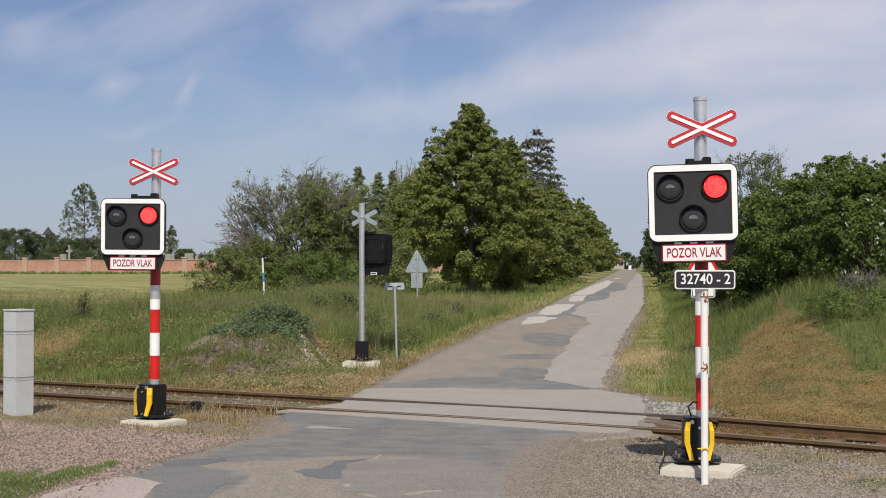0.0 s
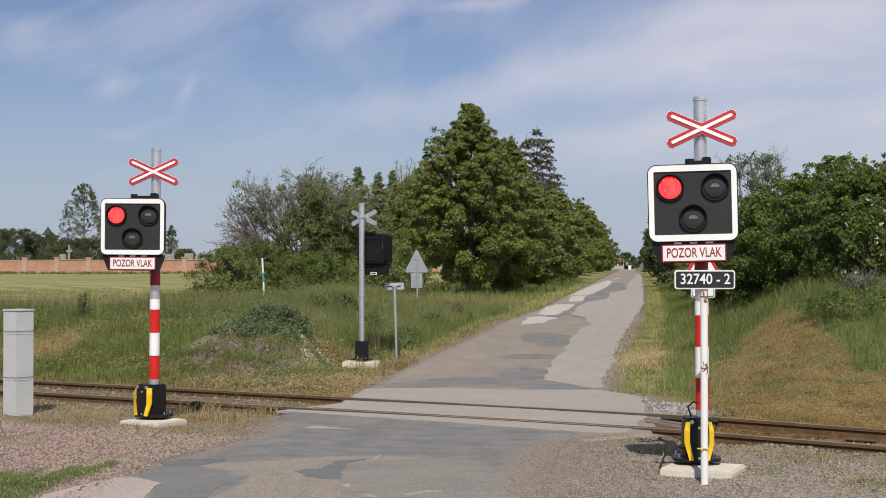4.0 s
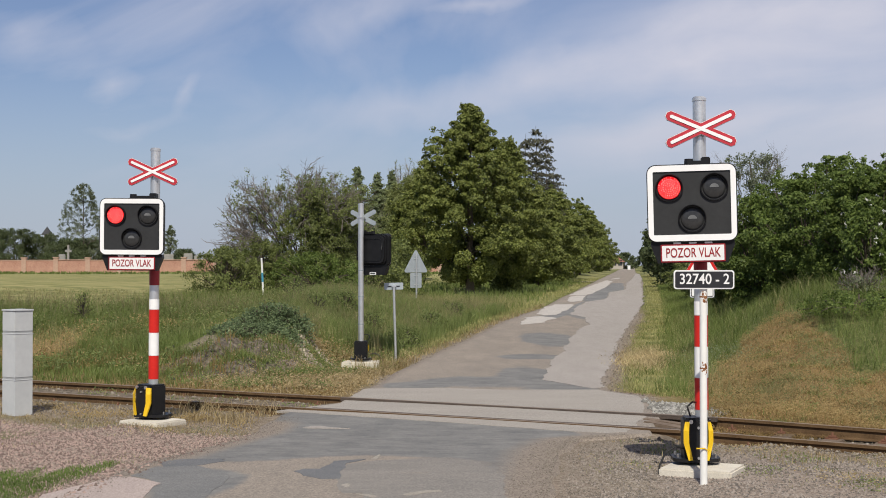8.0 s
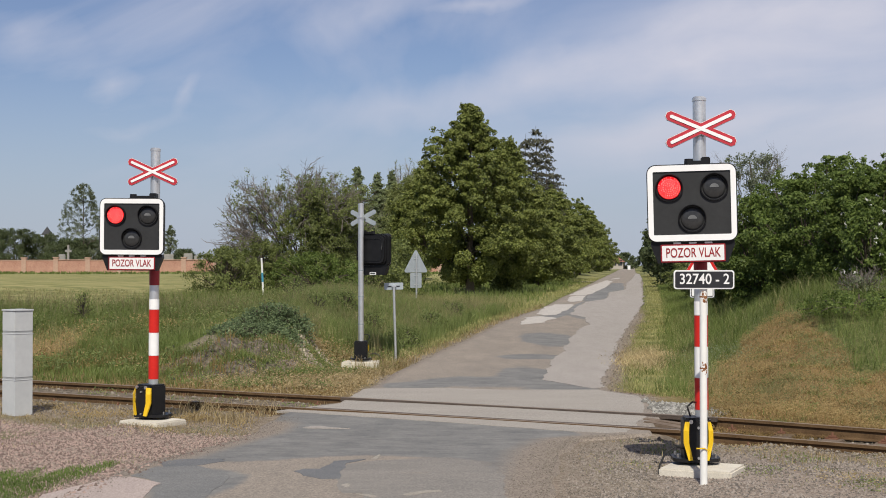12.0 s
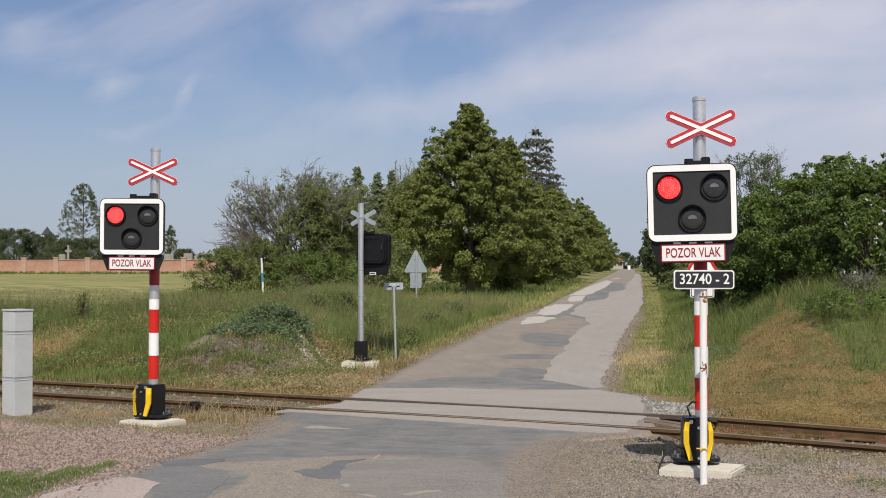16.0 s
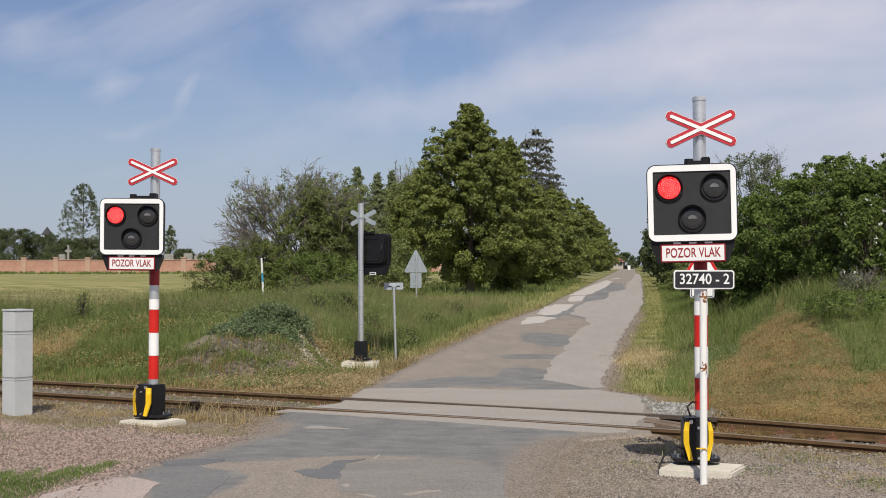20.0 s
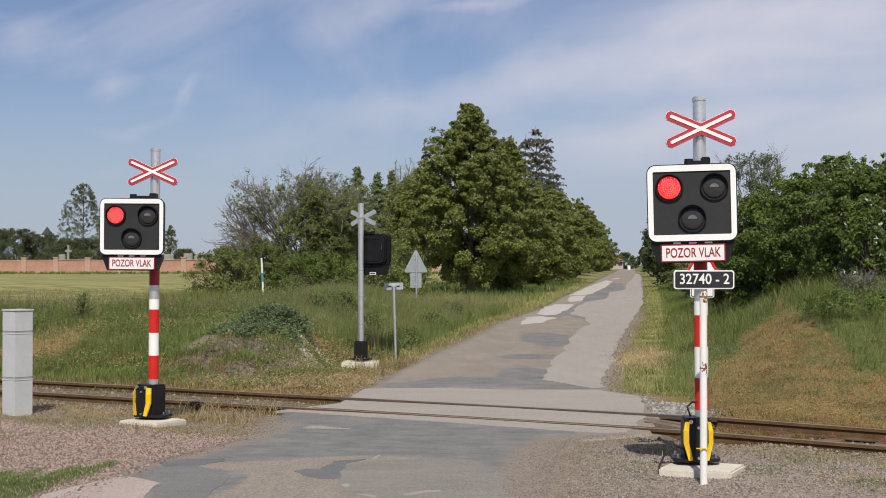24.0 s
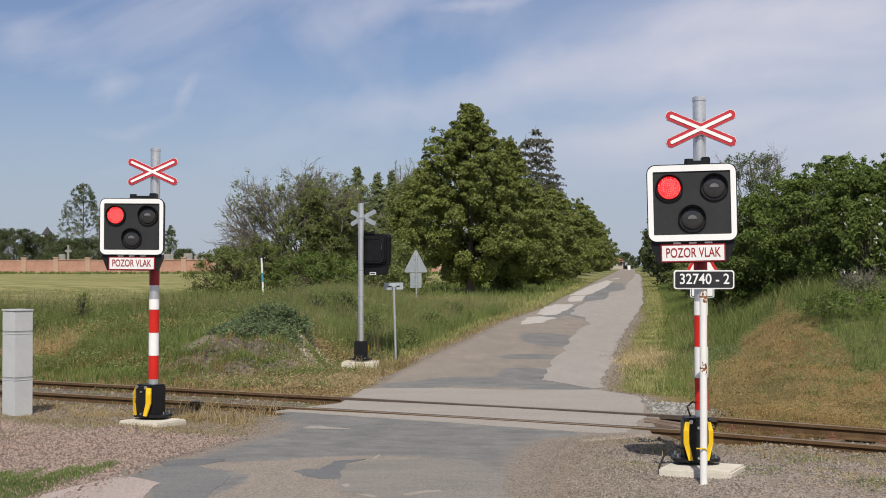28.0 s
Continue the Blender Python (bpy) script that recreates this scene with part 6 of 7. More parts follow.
house(1087, 330, 4.4, 6, 1.9, 1.3, roof_tile, "low house with a red roof at the end of the road", 3)
house(82, 260, 1.0, 1.0, 6.9, 1.6, roof_dark, "small tower with a pointed dark roof behind the trees", 1, 0.02)
ob_ = thing("garden_gate_post", pose(rx(1113, 300), 300, float(land(rx(1113, 300), 300))), "white block at the far end of the road", "gate post")
part("post", box(fresh(), -0.3, 0.3, -0.3, 0.3, 0, 0.9, 0.05), sign_white, ob_)
part("cap", box(fresh(), -0.36, 0.36, -0.36, 0.36, 0.9, 1.0, 0.03), sign_white, ob_)


# ---- grass, weeds and stones ----
def blades(name, x0, x1, y0, y1, count, keep, length, width, material, label, seed, droop=0.5, heads=False):
    """Grass blades over a stretch of ground; keep(x, y, u, off_left, off_right) gives the chance of each."""
    rng = np.random.default_rng(seed)
    yy = y0 + (y1 - y0) * rng.random(count) ** 1.35
    xx = x0 + (x1 - x0) * rng.random(count)
    tuft = rng.integers(0, max(1, count // 9), count)
    cxs, cys = x0 + (x1 - x0) * rng.random(count), y0 + (y1 - y0) * rng.random(count) ** 1.35
    use = rng.random(count) < 0.55
    xx = np.where(use, cxs[tuft] + rng.normal(0, 0.07, count), xx)
    yy = np.where(use, cys[tuft] + rng.normal(0, 0.07, count), yy)
    u = TRACK_N[0] * xx + TRACK_N[1] * yy
    ol, orr = np.interp(yy, LEFT_Y, LEFT_X) - xx, xx - np.interp(yy, RIGHT_Y, RIGHT_X)
    ok = rng.random(count) < keep(xx, yy, u, ol, orr)
    xx, yy = xx[ok], yy[ok]
    n = len(xx)
    zz = land(xx, yy) - 0.01
    an = rng.random(n) * 2 * math.pi
    ln = length * rng.uniform(0.45, 1.25, n)
    wd = width * rng.uniform(0.7, 1.3, n) * (0.55 + yy / 60)
    ben = droop * ln * rng.uniform(0.1, 1.0, n)
    dx, dy = np.cos(an), np.sin(an)
    fx = rng.random(n) * 2 * math.pi
    sx, sy = np.cos(fx) * wd / 2, np.sin(fx) * wd / 2
    p = np.stack([xx, yy, zz], 1)
    z_ = np.zeros(n)
    side = np.stack([sx, sy, z_], 1)
    mid = p + np.stack([dx * ben * 0.3, dy * ben * 0.3, ln * 0.6], 1)
    tip = p + np.stack([dx * ben, dy * ben, ln * 0.95], 1)
    v = np.stack([p - side, p + side, mid + side * (1.0 if heads else 0.75), mid - side * (1.0 if heads else 0.75), tip], 1).reshape(-1, 3)
    b = np.arange(n) * 5
    f = np.concatenate([np.stack([b, b + 1, b + 2], 1), np.stack([b, b + 2, b + 3], 1), np.stack([b + 3, b + 2, b + 4], 1)])
    return tagged(arrays(name, v, f, material), label, "grass", kind="stuff")


def hump_green(x, y):
    """Patches of green weeds on the dry bank."""
    return 0.6 * smooth(0.62, 0.85, patchy(x, y, 2.1, 5)) * smooth(0.20, 0.25, x / y)


def hump_side(x, y):
    """The greener flank of the dry bank."""
    return smooth(0.242, 0.275, x / y + 0.03 * (patchy(x, y, 1.5, 1) - 0.5)) * smooth(20.0, 21.6, y + 0.8 * (patchy(x, y, 1.9, 4) - 0.5))


def bare_mound(x, y):
    return np.exp(-(((x + 3.8) / 1.7) ** 2 + ((y - 25.8) / 2.4) ** 2))


def rocky(x, y):
    return np.exp(-((x + 2.62) / 0.42) ** 2 - ((y - 27.9) / 0.85) ** 2)


def block_clear(x, y):
    """No weeds on the foundation block, few on the clay slope."""
    return smooth(0.40, 0.62, np.hypot(x + 1.74, (y - 28.1) * 0.42)) * (1 - 0.85 * smooth(0.2, 0.6, rocky(x, y)))


def cleared(x, y):
    """The short dry strip round the far signal, between the mound and the road."""
    return smooth(-4.6, -3.2, x) * (1 - smooth(29.5, 31.0, y))


def slip(x, y):
    """A bare reddish slip in the bank."""
    return np.exp(-((x + 8.9) / 1.0) ** 2 - ((y - 29.6) / 2.4) ** 2)


blades("tall_grass", -14, 4, 20, 41, 230000, lambda x, y, u, l, r: (0.35 + 0.65 * smooth(0.3, 0.6, patchy(x, y, 0.9, 2))) * smooth(19.2, 21.5, u) * smooth(1.0, 2.2, l) * (1 - smooth(0.2, 0.5, bare_mound(x, y))) * (1 - smooth(27, 29, u) * smooth(5, 8, l)) * (1 - cleared(x, y)) * (1 - 0.95 * smooth(0.15, 0.5, slip(x, y))),
       0.27, 0.009, blade_green, "tall green meadow grass on the bank", 201, 1.0)
blades("shrub_grass", -9, 6, 33, 52, 38000, lambda x, y, u, l, r: smooth(26, 29, u) * smooth(1.0, 2.2, l) * (1 - smooth(8.5, 10.5, l)), 0.30, 0.011, blade_green, "tall grass round the shrubs", 216)
blades("seeding_grass", -13, 6, 20, 60, 36000, lambda x, y, u, l, r: smooth(20.5, 24, u) * smooth(1.0, 2.0, l) * patchy(x, y, 0.6) * (1 - smooth(0.2, 0.5, bare_mound(x, y))) * (1 - smooth(26, 30, u) * smooth(7, 10, l)) * (1 - cleared(x, y)),
       0.38, 0.007, blade_pale, "pale seeding grass heads on the bank", 202, 0.4)
blades("verge_grass", -4, 16, 36, 120, 42000, lambda x, y, u, l, r: smooth(0.5, 2.0, l) * (1 - smooth(9, 12, l)), 0.34, 0.016, blade_green, "green verge grass beside the road", 203)
blades("bank_grass", 3, 15, 19, 55, 62000, lambda x, y, u, l, r: smooth(1.2, 2.6, r) * smooth(18.3, 20.5, u) * (1 - smooth(0.25, 0.5, dry_hump(x, y) + 0.1 * patchy(x, y, 2))) * (1 - smooth(16, 20, r)) * smooth(20.5, 22.5, y),
       0.32, 0.009, blade_green, "tall green grass on the trackside bank", 204, 1.2)
blades("bank_seeding_grass", 3, 18, 20, 55, 16000, lambda x, y, u, l, r: smooth(1.5, 3.0, r) * smooth(21, 24, u) * patchy(x, y, 0.8, 1) * (1 - smooth(16, 20, r)) * (1 - smooth(0.2, 0.4, dry_hump(x, y))), 0.45, 0.007, blade_pale, "pale seeding grass on the bank", 205, 0.9)
blades("dry_plants", 2.5, 12, 16.5, 33, 170000, lambda x, y, u, l, r: np.maximum(smooth(0.2, 0.5, dry_hump(x, y)) * (0.3 + 0.7 * patchy(x, y)) * (1 - 0.9 * hump_green(x, y)), 0.8 * smooth(17.3, 17.8, u) * (1 - smooth(18.8, 20.0, u)) * smooth(0.6, 1.2, r)),
       0.075, 0.010, blade_rust, "low rusty dry plants on the bank", 206, 2.6)
blades("hump_greens", 3, 12, 17.5, 32, 90000, lambda x, y, u, l, r: smooth(0.2, 0.5, dry_hump(x, y)) * (0.10 + 0.9 * hump_green(x, y)), 0.10, 0.011, blade_green, "low green weeds among the dry plants", 217, 2.4)
blades("dry_weeds", -13, 0, 16.5, 30, 80000, lambda x, y, u, l, r: np.maximum(smooth(17.2, 17.8, u) * (1 - smooth(19.5, 21.5, u)) * (0.15 + 0.85 * smooth(-6, -3.5, x)) * patchy(x, y, 1.2), cleared(x, y) * smooth(18, 19, u) * (0.35 + 0.65 * patchy(x, y, 1.4, 2))) * smooth(0.3, 0.8, l) * block_clear(x, y) * (1 - 0.9 * smooth(0.3, 0.55, bare_mound(x, y))),
       0.10, 0.010, blade_dry, "dry straw-coloured weeds along the track", 207, 0.9)
blades("dry_mat", -5.5, 0.2, 17.5, 31, 60000, lambda x, y, u, l, r: smooth(17.2, 17.8, u) * smooth(0.15, 0.5, l) * np.maximum(cleared(x, y), 1 - smooth(20, 21.5, u)) * block_clear(x, y) * (1 - 0.75 * smooth(0.45, 0.75, bare_mound(x, y))) * (0.3 + 0.7 * patchy(x, y, 1.0, 4)), 0.07, 0.012, blade_rust, "low mat of rusty dry weeds", 225, 2.4)
blades("cleared_greens", -5, 1, 19, 31, 26000, lambda x, y, u, l, r: cleared(x, y) * smooth(18.5, 19.5, u) * smooth(0.4, 0.9, l) * smooth(0.45, 0.8, patchy(x, y, 1.3, 6)) * block_clear(x, y), 0.15, 0.012, blade_green, "short green weeds among the dry ones", 218, 0.9)
blades("foot_grass", -13, -2, 17, 28, 70000, lambda x, y, u, l, r: smooth(17.6, 18.4, u) * (1 - smooth(20.5, 23, u)) * (1 - 0.8 * smooth(-6, -3.5, x)) * (0.3 + 0.7 * patchy(x, y, 0.9)), 0.17, 0.013, blade_green, "short green grass at the foot of the bank", 208, 0.8)
blades("bank_straw", -13, -3, 19, 32, 40000, lambda x, y, u, l, r: smooth(19, 20, u) * (1 - smooth(25, 27, u)) * smooth(0.5, 0.85, patchy(x, y, 0.5, 1.5)) * (1 - cleared(x, y)), 0.20, 0.012, blade_rust, "dry reddish stalks in the bank grass", 219, 0.8)
blades("track_weeds", -13, 14, 11, 23, 60000, lambda x, y, u, l, r: smooth(12.3, 13.0, u) * (1 - smooth(17.0, 17.6, u)) * np.maximum(smooth(0.15, 0.5, l), smooth(0.3, 0.8, r)) * smooth(0.45, 0.8, patchy(x, y, 1.6, 2)),
       0.075, 0.009, blade_dry, "dry weeds between and beside the rails", 209, 0.9)
blades("shoulder_weeds", -6, 8, 9, 16, 16000, lambda x, y, u, l, r: (1 - smooth(14.3, 14.8, u)) * np.maximum(smooth(0.1, 0.4, l), smooth(0.1, 0.4, r)) * smooth(0.62, 0.9, patchy(x, y, 1.5, 4)) * 0.8,
       0.045, 0.007, blade_pale, "sparse weeds in the gravel", 210, 1.4)
blades("near_turf", -5, -2.9, 10, 13.2, 46000, lambda x, y, u, l, r: smooth(0.0, 0.25, 12.55 - y + 0.88 * (x + 3.9) + 0.16 * np.sin(9 * x) + 0.12 * np.sin(23 * x) + 0.3 * (patchy(x, y, 4.0, 1) - 0.5)) * smooth(0.22, 0.5, l), 0.045, 0.0065, blade_lawn, "short green turf beside the gravel", 211, 0.9)
blades("verge_right", 2, 13, 20.5, 80, 230000, lambda x, y, u, l, r: smooth(0.05, 0.35, r - 0.15 * patchy(x, y, 2.5, 1)) * (1 - smooth(1.0, 1.5, r)) * smooth(19.6, 20.4, u) * (0.45 + 0.55 * patchy(x, y, 0.9, 3)), 0.085, 0.010, blade_verge, "short pale mown verge grass beside the road", 212, 1.2)
blades("verge_right_far", 10, 26, 75, 170, 90000, lambda x, y, u, l, r: smooth(0.05, 0.35, r) * (1 - smooth(1.2, 1.8, r)), 0.10, 0.018, blade_verge, "short pale mown verge grass beside the road", 232, 1.2)
blades("verge_right_green", 2, 12, 19.5, 60, 60000, lambda x, y, u, l, r: smooth(0.15, 0.5, r) * (1 - smooth(1.3, 2.0, r)) * smooth(19.0, 19.6, u) * smooth(0.35, 0.8, patchy(x, y, 1.6, 1)), 0.10, 0.011, blade_green, "green verge grass beside the road", 213, 0.9)
blades("verge_tall_green", 2.6, 17, 20, 100, 190000, lambda x, y, u, l, r: smooth(1.0, 1.4, r + 0.25 * patchy(x, y, 1.6, 2) + 0.4 * smooth(24, 20, y)) * (1 - smooth(2.2, 3.2, r)) * smooth(18.9, 19.8, u) * 0.8 * (1 - smooth(0.3, 0.6, dry_hump(x, y))), 0.28, 0.008, blade_green, "tall green grass between the verge and the bank", 226, 0.9)
blades("verge_tall_pale", 2.6, 9, 20, 45, 26000, lambda x, y, u, l, r: smooth(1.1, 1.5, r) * (1 - smooth(1.8, 2.6, r)) * smooth(18.9, 19.8, u) * smooth(0.3, 0.7, patchy(x, y, 1.2, 3)), 0.30, 0.007, blade_pale, "pale stalks in the tall verge grass", 230, 0.9)
blades("verge_straw", 2.8, 6, 24, 36, 70000, lambda x, y, u, l, r: np.exp(-((r - 0.75) / 0.45) ** 2 - ((y - 29.4) / 2.1) ** 2), 0.12, 0.011, blade_pale_straw, "trodden straw on the verge", 227, 1.8)
blades("verge_left_green", -3, 6, 28, 60, 60000, lambda x, y, u, l, r: smooth(0.3, 0.6, l) * (1 - smooth(0.9, 1.4, l)), 0.13, 0.012, blade_verge, "short mown grass between the road and the tall weeds", 234, 1.0)
blades("verge_left_far", 0, 16, 48, 140, 70000, lambda x, y, u, l, r: smooth(0.05, 0.35, l) * (1 - smooth(2.0, 3.2, l)), 0.11, 0.014, blade_verge, "short verge grass beside the far road", 233, 1.0)
blades("verge_seeding", -4, 6, 30, 62, 42000, lambda x, y, u, l, r: smooth(0.8, 1.6, l) * (1 - smooth(4.5, 7, l)) * (0.3 + 0.7 * patchy(x, y, 0.7, 2)) * (1 - cleared(x, y)), 0.52, 0.007, blade_pale, "pale seeding grass above the verge", 228, 0.6)
blades("foot_stalks", -1.9, -0.9, 27.9, 28.75, 260, lambda x, y, u, l, r: 0.3 + 0.7 * smooth(-1.5, -1.2, x), 0.34, 0.010, blade_dry, "dry grass stalks before the foundation block", 229, 0.8)
blades("verge_left_dry", -3, 6, 20, 60, 50000, lambda x, y, u, l, r: smooth(0.05, 0.2, l) * (1 - smooth(0.25, 0.6, l + 0.3 * (patchy(x, y, 2.2, 2) - 0.5))) * smooth(19.2, 19.8, u), 0.12, 0.012, blade_dry, "dry verge grass beside the road", 214, 0.9)
blades("field_stubble", -26, 3, 30, 60, 40000, lambda x, y, u, l, r: smooth(26, 29, u) * smooth(6, 9, l) * (0.3 + 0.7 * patchy(x, y, 0.3)), 0.06, 0.020, blade_pale, "short stubble of the mown field", 215, 0.9)
blades("wall_grass", -75, 5, 150, 170, 9000, lambda x, y, u, l, r: 0.25 + 0.75 * smooth(0.5, 0.75, patchy(x, y, 0.12, 2)), 0.30, 0.05, blade_green, "taller grass strip before the wall", 220, 0.8)


blades("mound_greens", -7, -1.5, 24.4, 30, 18000, lambda x, y, u, l, r: smooth(0.1, 0.4, bare_mound(x, y)) * smooth(0.4, 0.7, patchy(x, y, 1.9, 3)), 0.17, 0.010, blade_green, "green weeds on the earth mound", 222, 1.2)


def leaf_mat(name, x0, x1, y0, y1, count, keep, height, size, material, label, seed, per=14, spread=0.10):
    """Low broad-leaved weeds in small clumps."""
    rng = np.random.default_rng(seed)
    g = max(1, count // per)
    gx, gy = x0 + (x1 - x0) * rng.random(g), y0 + (y1 - y0) * rng.random(g) ** 1.2
    tall = rng.uniform(0.4, 1.3, g)
    i = rng.integers(0, g, count)
    dx, dy = rng.normal(0, spread, count), rng.normal(0, spread, count)
    dome = np.exp(-(dx * dx + dy * dy) / (2 * spread * spread)) if per > 20 else np.ones(count)
    xx, yy = gx[i] + dx, gy[i] + dy
    u = TRACK_N[0] * xx + TRACK_N[1] * yy
    ol, orr = np.interp(yy, LEFT_Y, LEFT_X) - xx, xx - np.interp(yy, RIGHT_Y, RIGHT_X)
    ok = rng.random(count) < keep(xx, yy, u, ol, orr)
    xx, yy, i, dome = xx[ok], yy[ok], i[ok], dome[ok]
    n = len(xx)
    p = np.stack([xx, yy, land(xx, yy) + height * tall[i] * dome * rng.random(n) ** 0.5], 1)
    nrm = rng.normal(0, 0.42, (n, 3)) + np.array([0, -0.25, 0.6])
    nrm /= np.linalg.norm(nrm, axis=1)[:, None]
    t = np.cross(nrm, rng.normal(0, 1, (n, 3)))
    t /= np.linalg.norm(t, axis=1)[:, None]
    b = np.cross(nrm, t)
    s = size * rng.uniform(0.5, 1.4, n)[:, None]
    v = np.stack([p - t * s, p - b * s * 0.45, p + t * s, p + b * s * 0.45], 1).reshape(-1, 3)
    return tagged(arrays(name, v, np.arange(n * 4).reshape(-1, 4), material), label, "weeds", kind="stuff")


leaf_mat("bank_weeds", -13, 0, 20, 38, 90000, lambda x, y, u, l, r: smooth(18.6, 20, u) * smooth(0.7, 1.6, l) * (1 - 0.8 * smooth(0.3, 0.6, bare_mound(x, y))) * smooth(0.35, 0.75, patchy(x, y, 0.8, 3)) * (1 - 0.8 * cleared(x, y)) * (1 - 0.9 * smooth(0.15, 0.5, slip(x, y))) * (1 - smooth(25, 28, u) * smooth(5, 8, l)), 0.20, 0.030, leaf_weed, "broad-leaved green weeds in the bank grass", 501)
leaf_mat("bank_withered", -13, -2, 20, 33, 52000, lambda x, y, u, l, r: smooth(19.2, 20.5, u) * smooth(0.7, 1.6, l) * np.maximum(smooth(0.55, 0.8, patchy(x, y, 0.55, 1.2)), 1.4 * slip(x, y)) * (1 - smooth(25, 28, u) * smooth(5, 8, l)), 0.24, 0.022, leaf_rust, "patches of withered reddish weeds in the bank grass", 502)
leaf_mat("meadow_weeds", -6, 5, 27, 54, 45000, lambda x, y, u, l, r: smooth(0.9, 1.8, l) * (1 - smooth(8, 10, l)) * smooth(0.40, 0.75, patchy(x, y, 0.6, 4)) * (1 - cleared(x, y)) * (1 - smooth(0.2, 0.5, bare_mound(x, y))), 0.34, 0.030, leaf_weed, "broad-leaved weeds in the tall grass", 512)
blades("lush_stalks", -4, 6, 30, 52, 30000, lambda x, y, u, l, r: smooth(0.9, 1.3, l) * (1 - smooth(6, 8, l)) * smooth(0.5, 0.8, patchy(x, y, 1.1, 5)), 0.62, 0.006, blade_straw, "brownish seed stalks over the tall grass", 520, 0.5)
blades("lush_grass", -4, 6, 30, 52, 190000, lambda x, y, u, l, r: smooth(0.7, 1.1, l + 0.3 * (patchy(x, y, 2.0, 1) - 0.5)) * (1 - smooth(6, 8, l)) * smooth(30.0, 31.3, y) * (0.12 + 0.88 * smooth(0.35, 0.65, patchy(x, y, 1.3, 3))), 0.44, 0.0085, weed_lush, "lush green grass standing tall beside the road", 519, 0.7)
leaf_mat("meadow_heads", -6, 5, 30, 54, 26000, lambda x, y, u, l, r: smooth(0.9, 1.8, l) * (1 - smooth(8, 10, l)) * smooth(0.45, 0.8, patchy(x, y, 0.8, 1)), 0.50, 0.016, blade_pale, "pale flowering heads over the tall grass", 513)
leaf_mat("rim_weeds", -14, -3, 27, 42, 60000, lambda x, y, u, l, r: np.exp(-((u - 26.6 - 0.7 * np.sin(1.1 * x)) / 1.5) ** 2) * smooth(3.5, 5, l) * (0.3 + 0.7 * smooth(0.4, 0.7, patchy(x, y, 1.1, 2))), 0.42, 0.024, leaf_weed, "weeds along the edge of the mown field", 515)
blades("rim_seeding", -15, -3, 29, 44, 36000, lambda x, y, u, l, r: np.exp(-((u - 27.8) / 1.5) ** 2) * smooth(3.5, 5, l) * (0.25 + 0.75 * patchy(x, y, 0.8, 2)), 0.46, 0.0065, blade_straw, "tall brownish seeding grass along the edge of the field", 231, 0.6)
leaf_mat("mound_weeds", -7, -1.5, 21, 29, 13000, lambda x, y, u, l, r: smooth(0.08, 0.3, bare_mound(x, y)) * smooth(0.45, 0.75, patchy(x, y, 1.7, 4)), 0.14, 0.022, leaf_weed, "green weeds between the clods of the mound", 503)
leaf_mat("cleared_withered", -5, 0.3, 19, 31, 105000, lambda x, y, u, l, r: cleared(x, y) * smooth(17.6, 18.4, u) * smooth(0.15, 0.6, l) * block_clear(x, y) * (1 - 0.75 * smooth(0.4, 0.7, bare_mound(x, y))) * (0.25 + 0.75 * patchy(x, y, 1.2, 2)), 0.13, 0.018, blade_dry, "withered orange weeds round the far signal", 504)
leaf_mat("crossing_corner_weeds", -2.6, 0.2, 18.6, 27, 26000, lambda x, y, u, l, r: smooth(17.3, 17.8, u) * smooth(0.0, 0.25, l) * (1 - smooth(1.2, 2.0, l)), 0.07, 0.015, blade_dry, "dry weeds at the corner of the crossing", 516)
leaf_mat("cleared_weeds", -5, 0.3, 19, 31, 24000, lambda x, y, u, l, r: cleared(x, y) * smooth(17.6, 18.4, u) * smooth(0.4, 0.9, l) * block_clear(x, y) * smooth(0.5, 0.8, patchy(x, y, 1.3, 6)), 0.14, 0.024, leaf_weed, "green weeds among the withered ones", 505)
leaf_mat("hump_weeds", 3.2, 12, 18.5, 32, 90000, lambda x, y, u, l, r: smooth(18.2, 19.2, u) * np.maximum(smooth(0.2, 0.5, dry_hump(x, y)) * (0.05 + 0.7 * hump_green(x, y)), (1 - smooth(0.15, 0.4, dry_hump(x, y))) * smooth(1.4, 2.4, r) * smooth(21, 23, y) * 0.5), 0.13, 0.017, leaf_weed, "broad-leaved weeds on the bank", 506)
leaf_mat("hump_withered", 3.2, 12, 17, 32, 150000, lambda x, y, u, l, r: np.maximum(smooth(0.2, 0.5, dry_hump(x, y)), 0.7 * smooth(17.3, 17.8, u) * (1 - smooth(18.8, 20.0, u)) * smooth(0.6, 1.4, r)) * (0.25 + 0.75 * patchy(x, y, 1.3, 1)) * (1 - 0.9 * hump_green(x, y)) * (1 - 0.7 * hump_side(x, y)), 0.08, 0.013, leaf_rust, "mat of withered orange weeds on the bank", 507)
leaf_mat("hump_lumps", 3.4, 11, 17.4, 32, 230000, lambda x, y, u, l, r: smooth(0.2, 0.5, dry_hump(x, y)) * smooth(17.6, 18.4, u) * (1 - 0.75 * hump_side(x, y)), 0.22, 0.012, leaf_rust, "cushions of withered weeds on the bank", 517, 200, 0.15)
leaf_mat("hump_green_lumps", 3.4, 11, 17.8, 32, 110000, lambda x, y, u, l, r: smooth(0.2, 0.5, dry_hump(x, y)) * smooth(18.2, 19.0, u) * np.maximum(0.6 * smooth(0.45, 0.7, patchy(x, y, 1.1, 3)), 0.95 * hump_side(x, y)), 0.24, 0.013, weed_soft, "cushions of green weeds on the bank", 518, 130, 0.14)
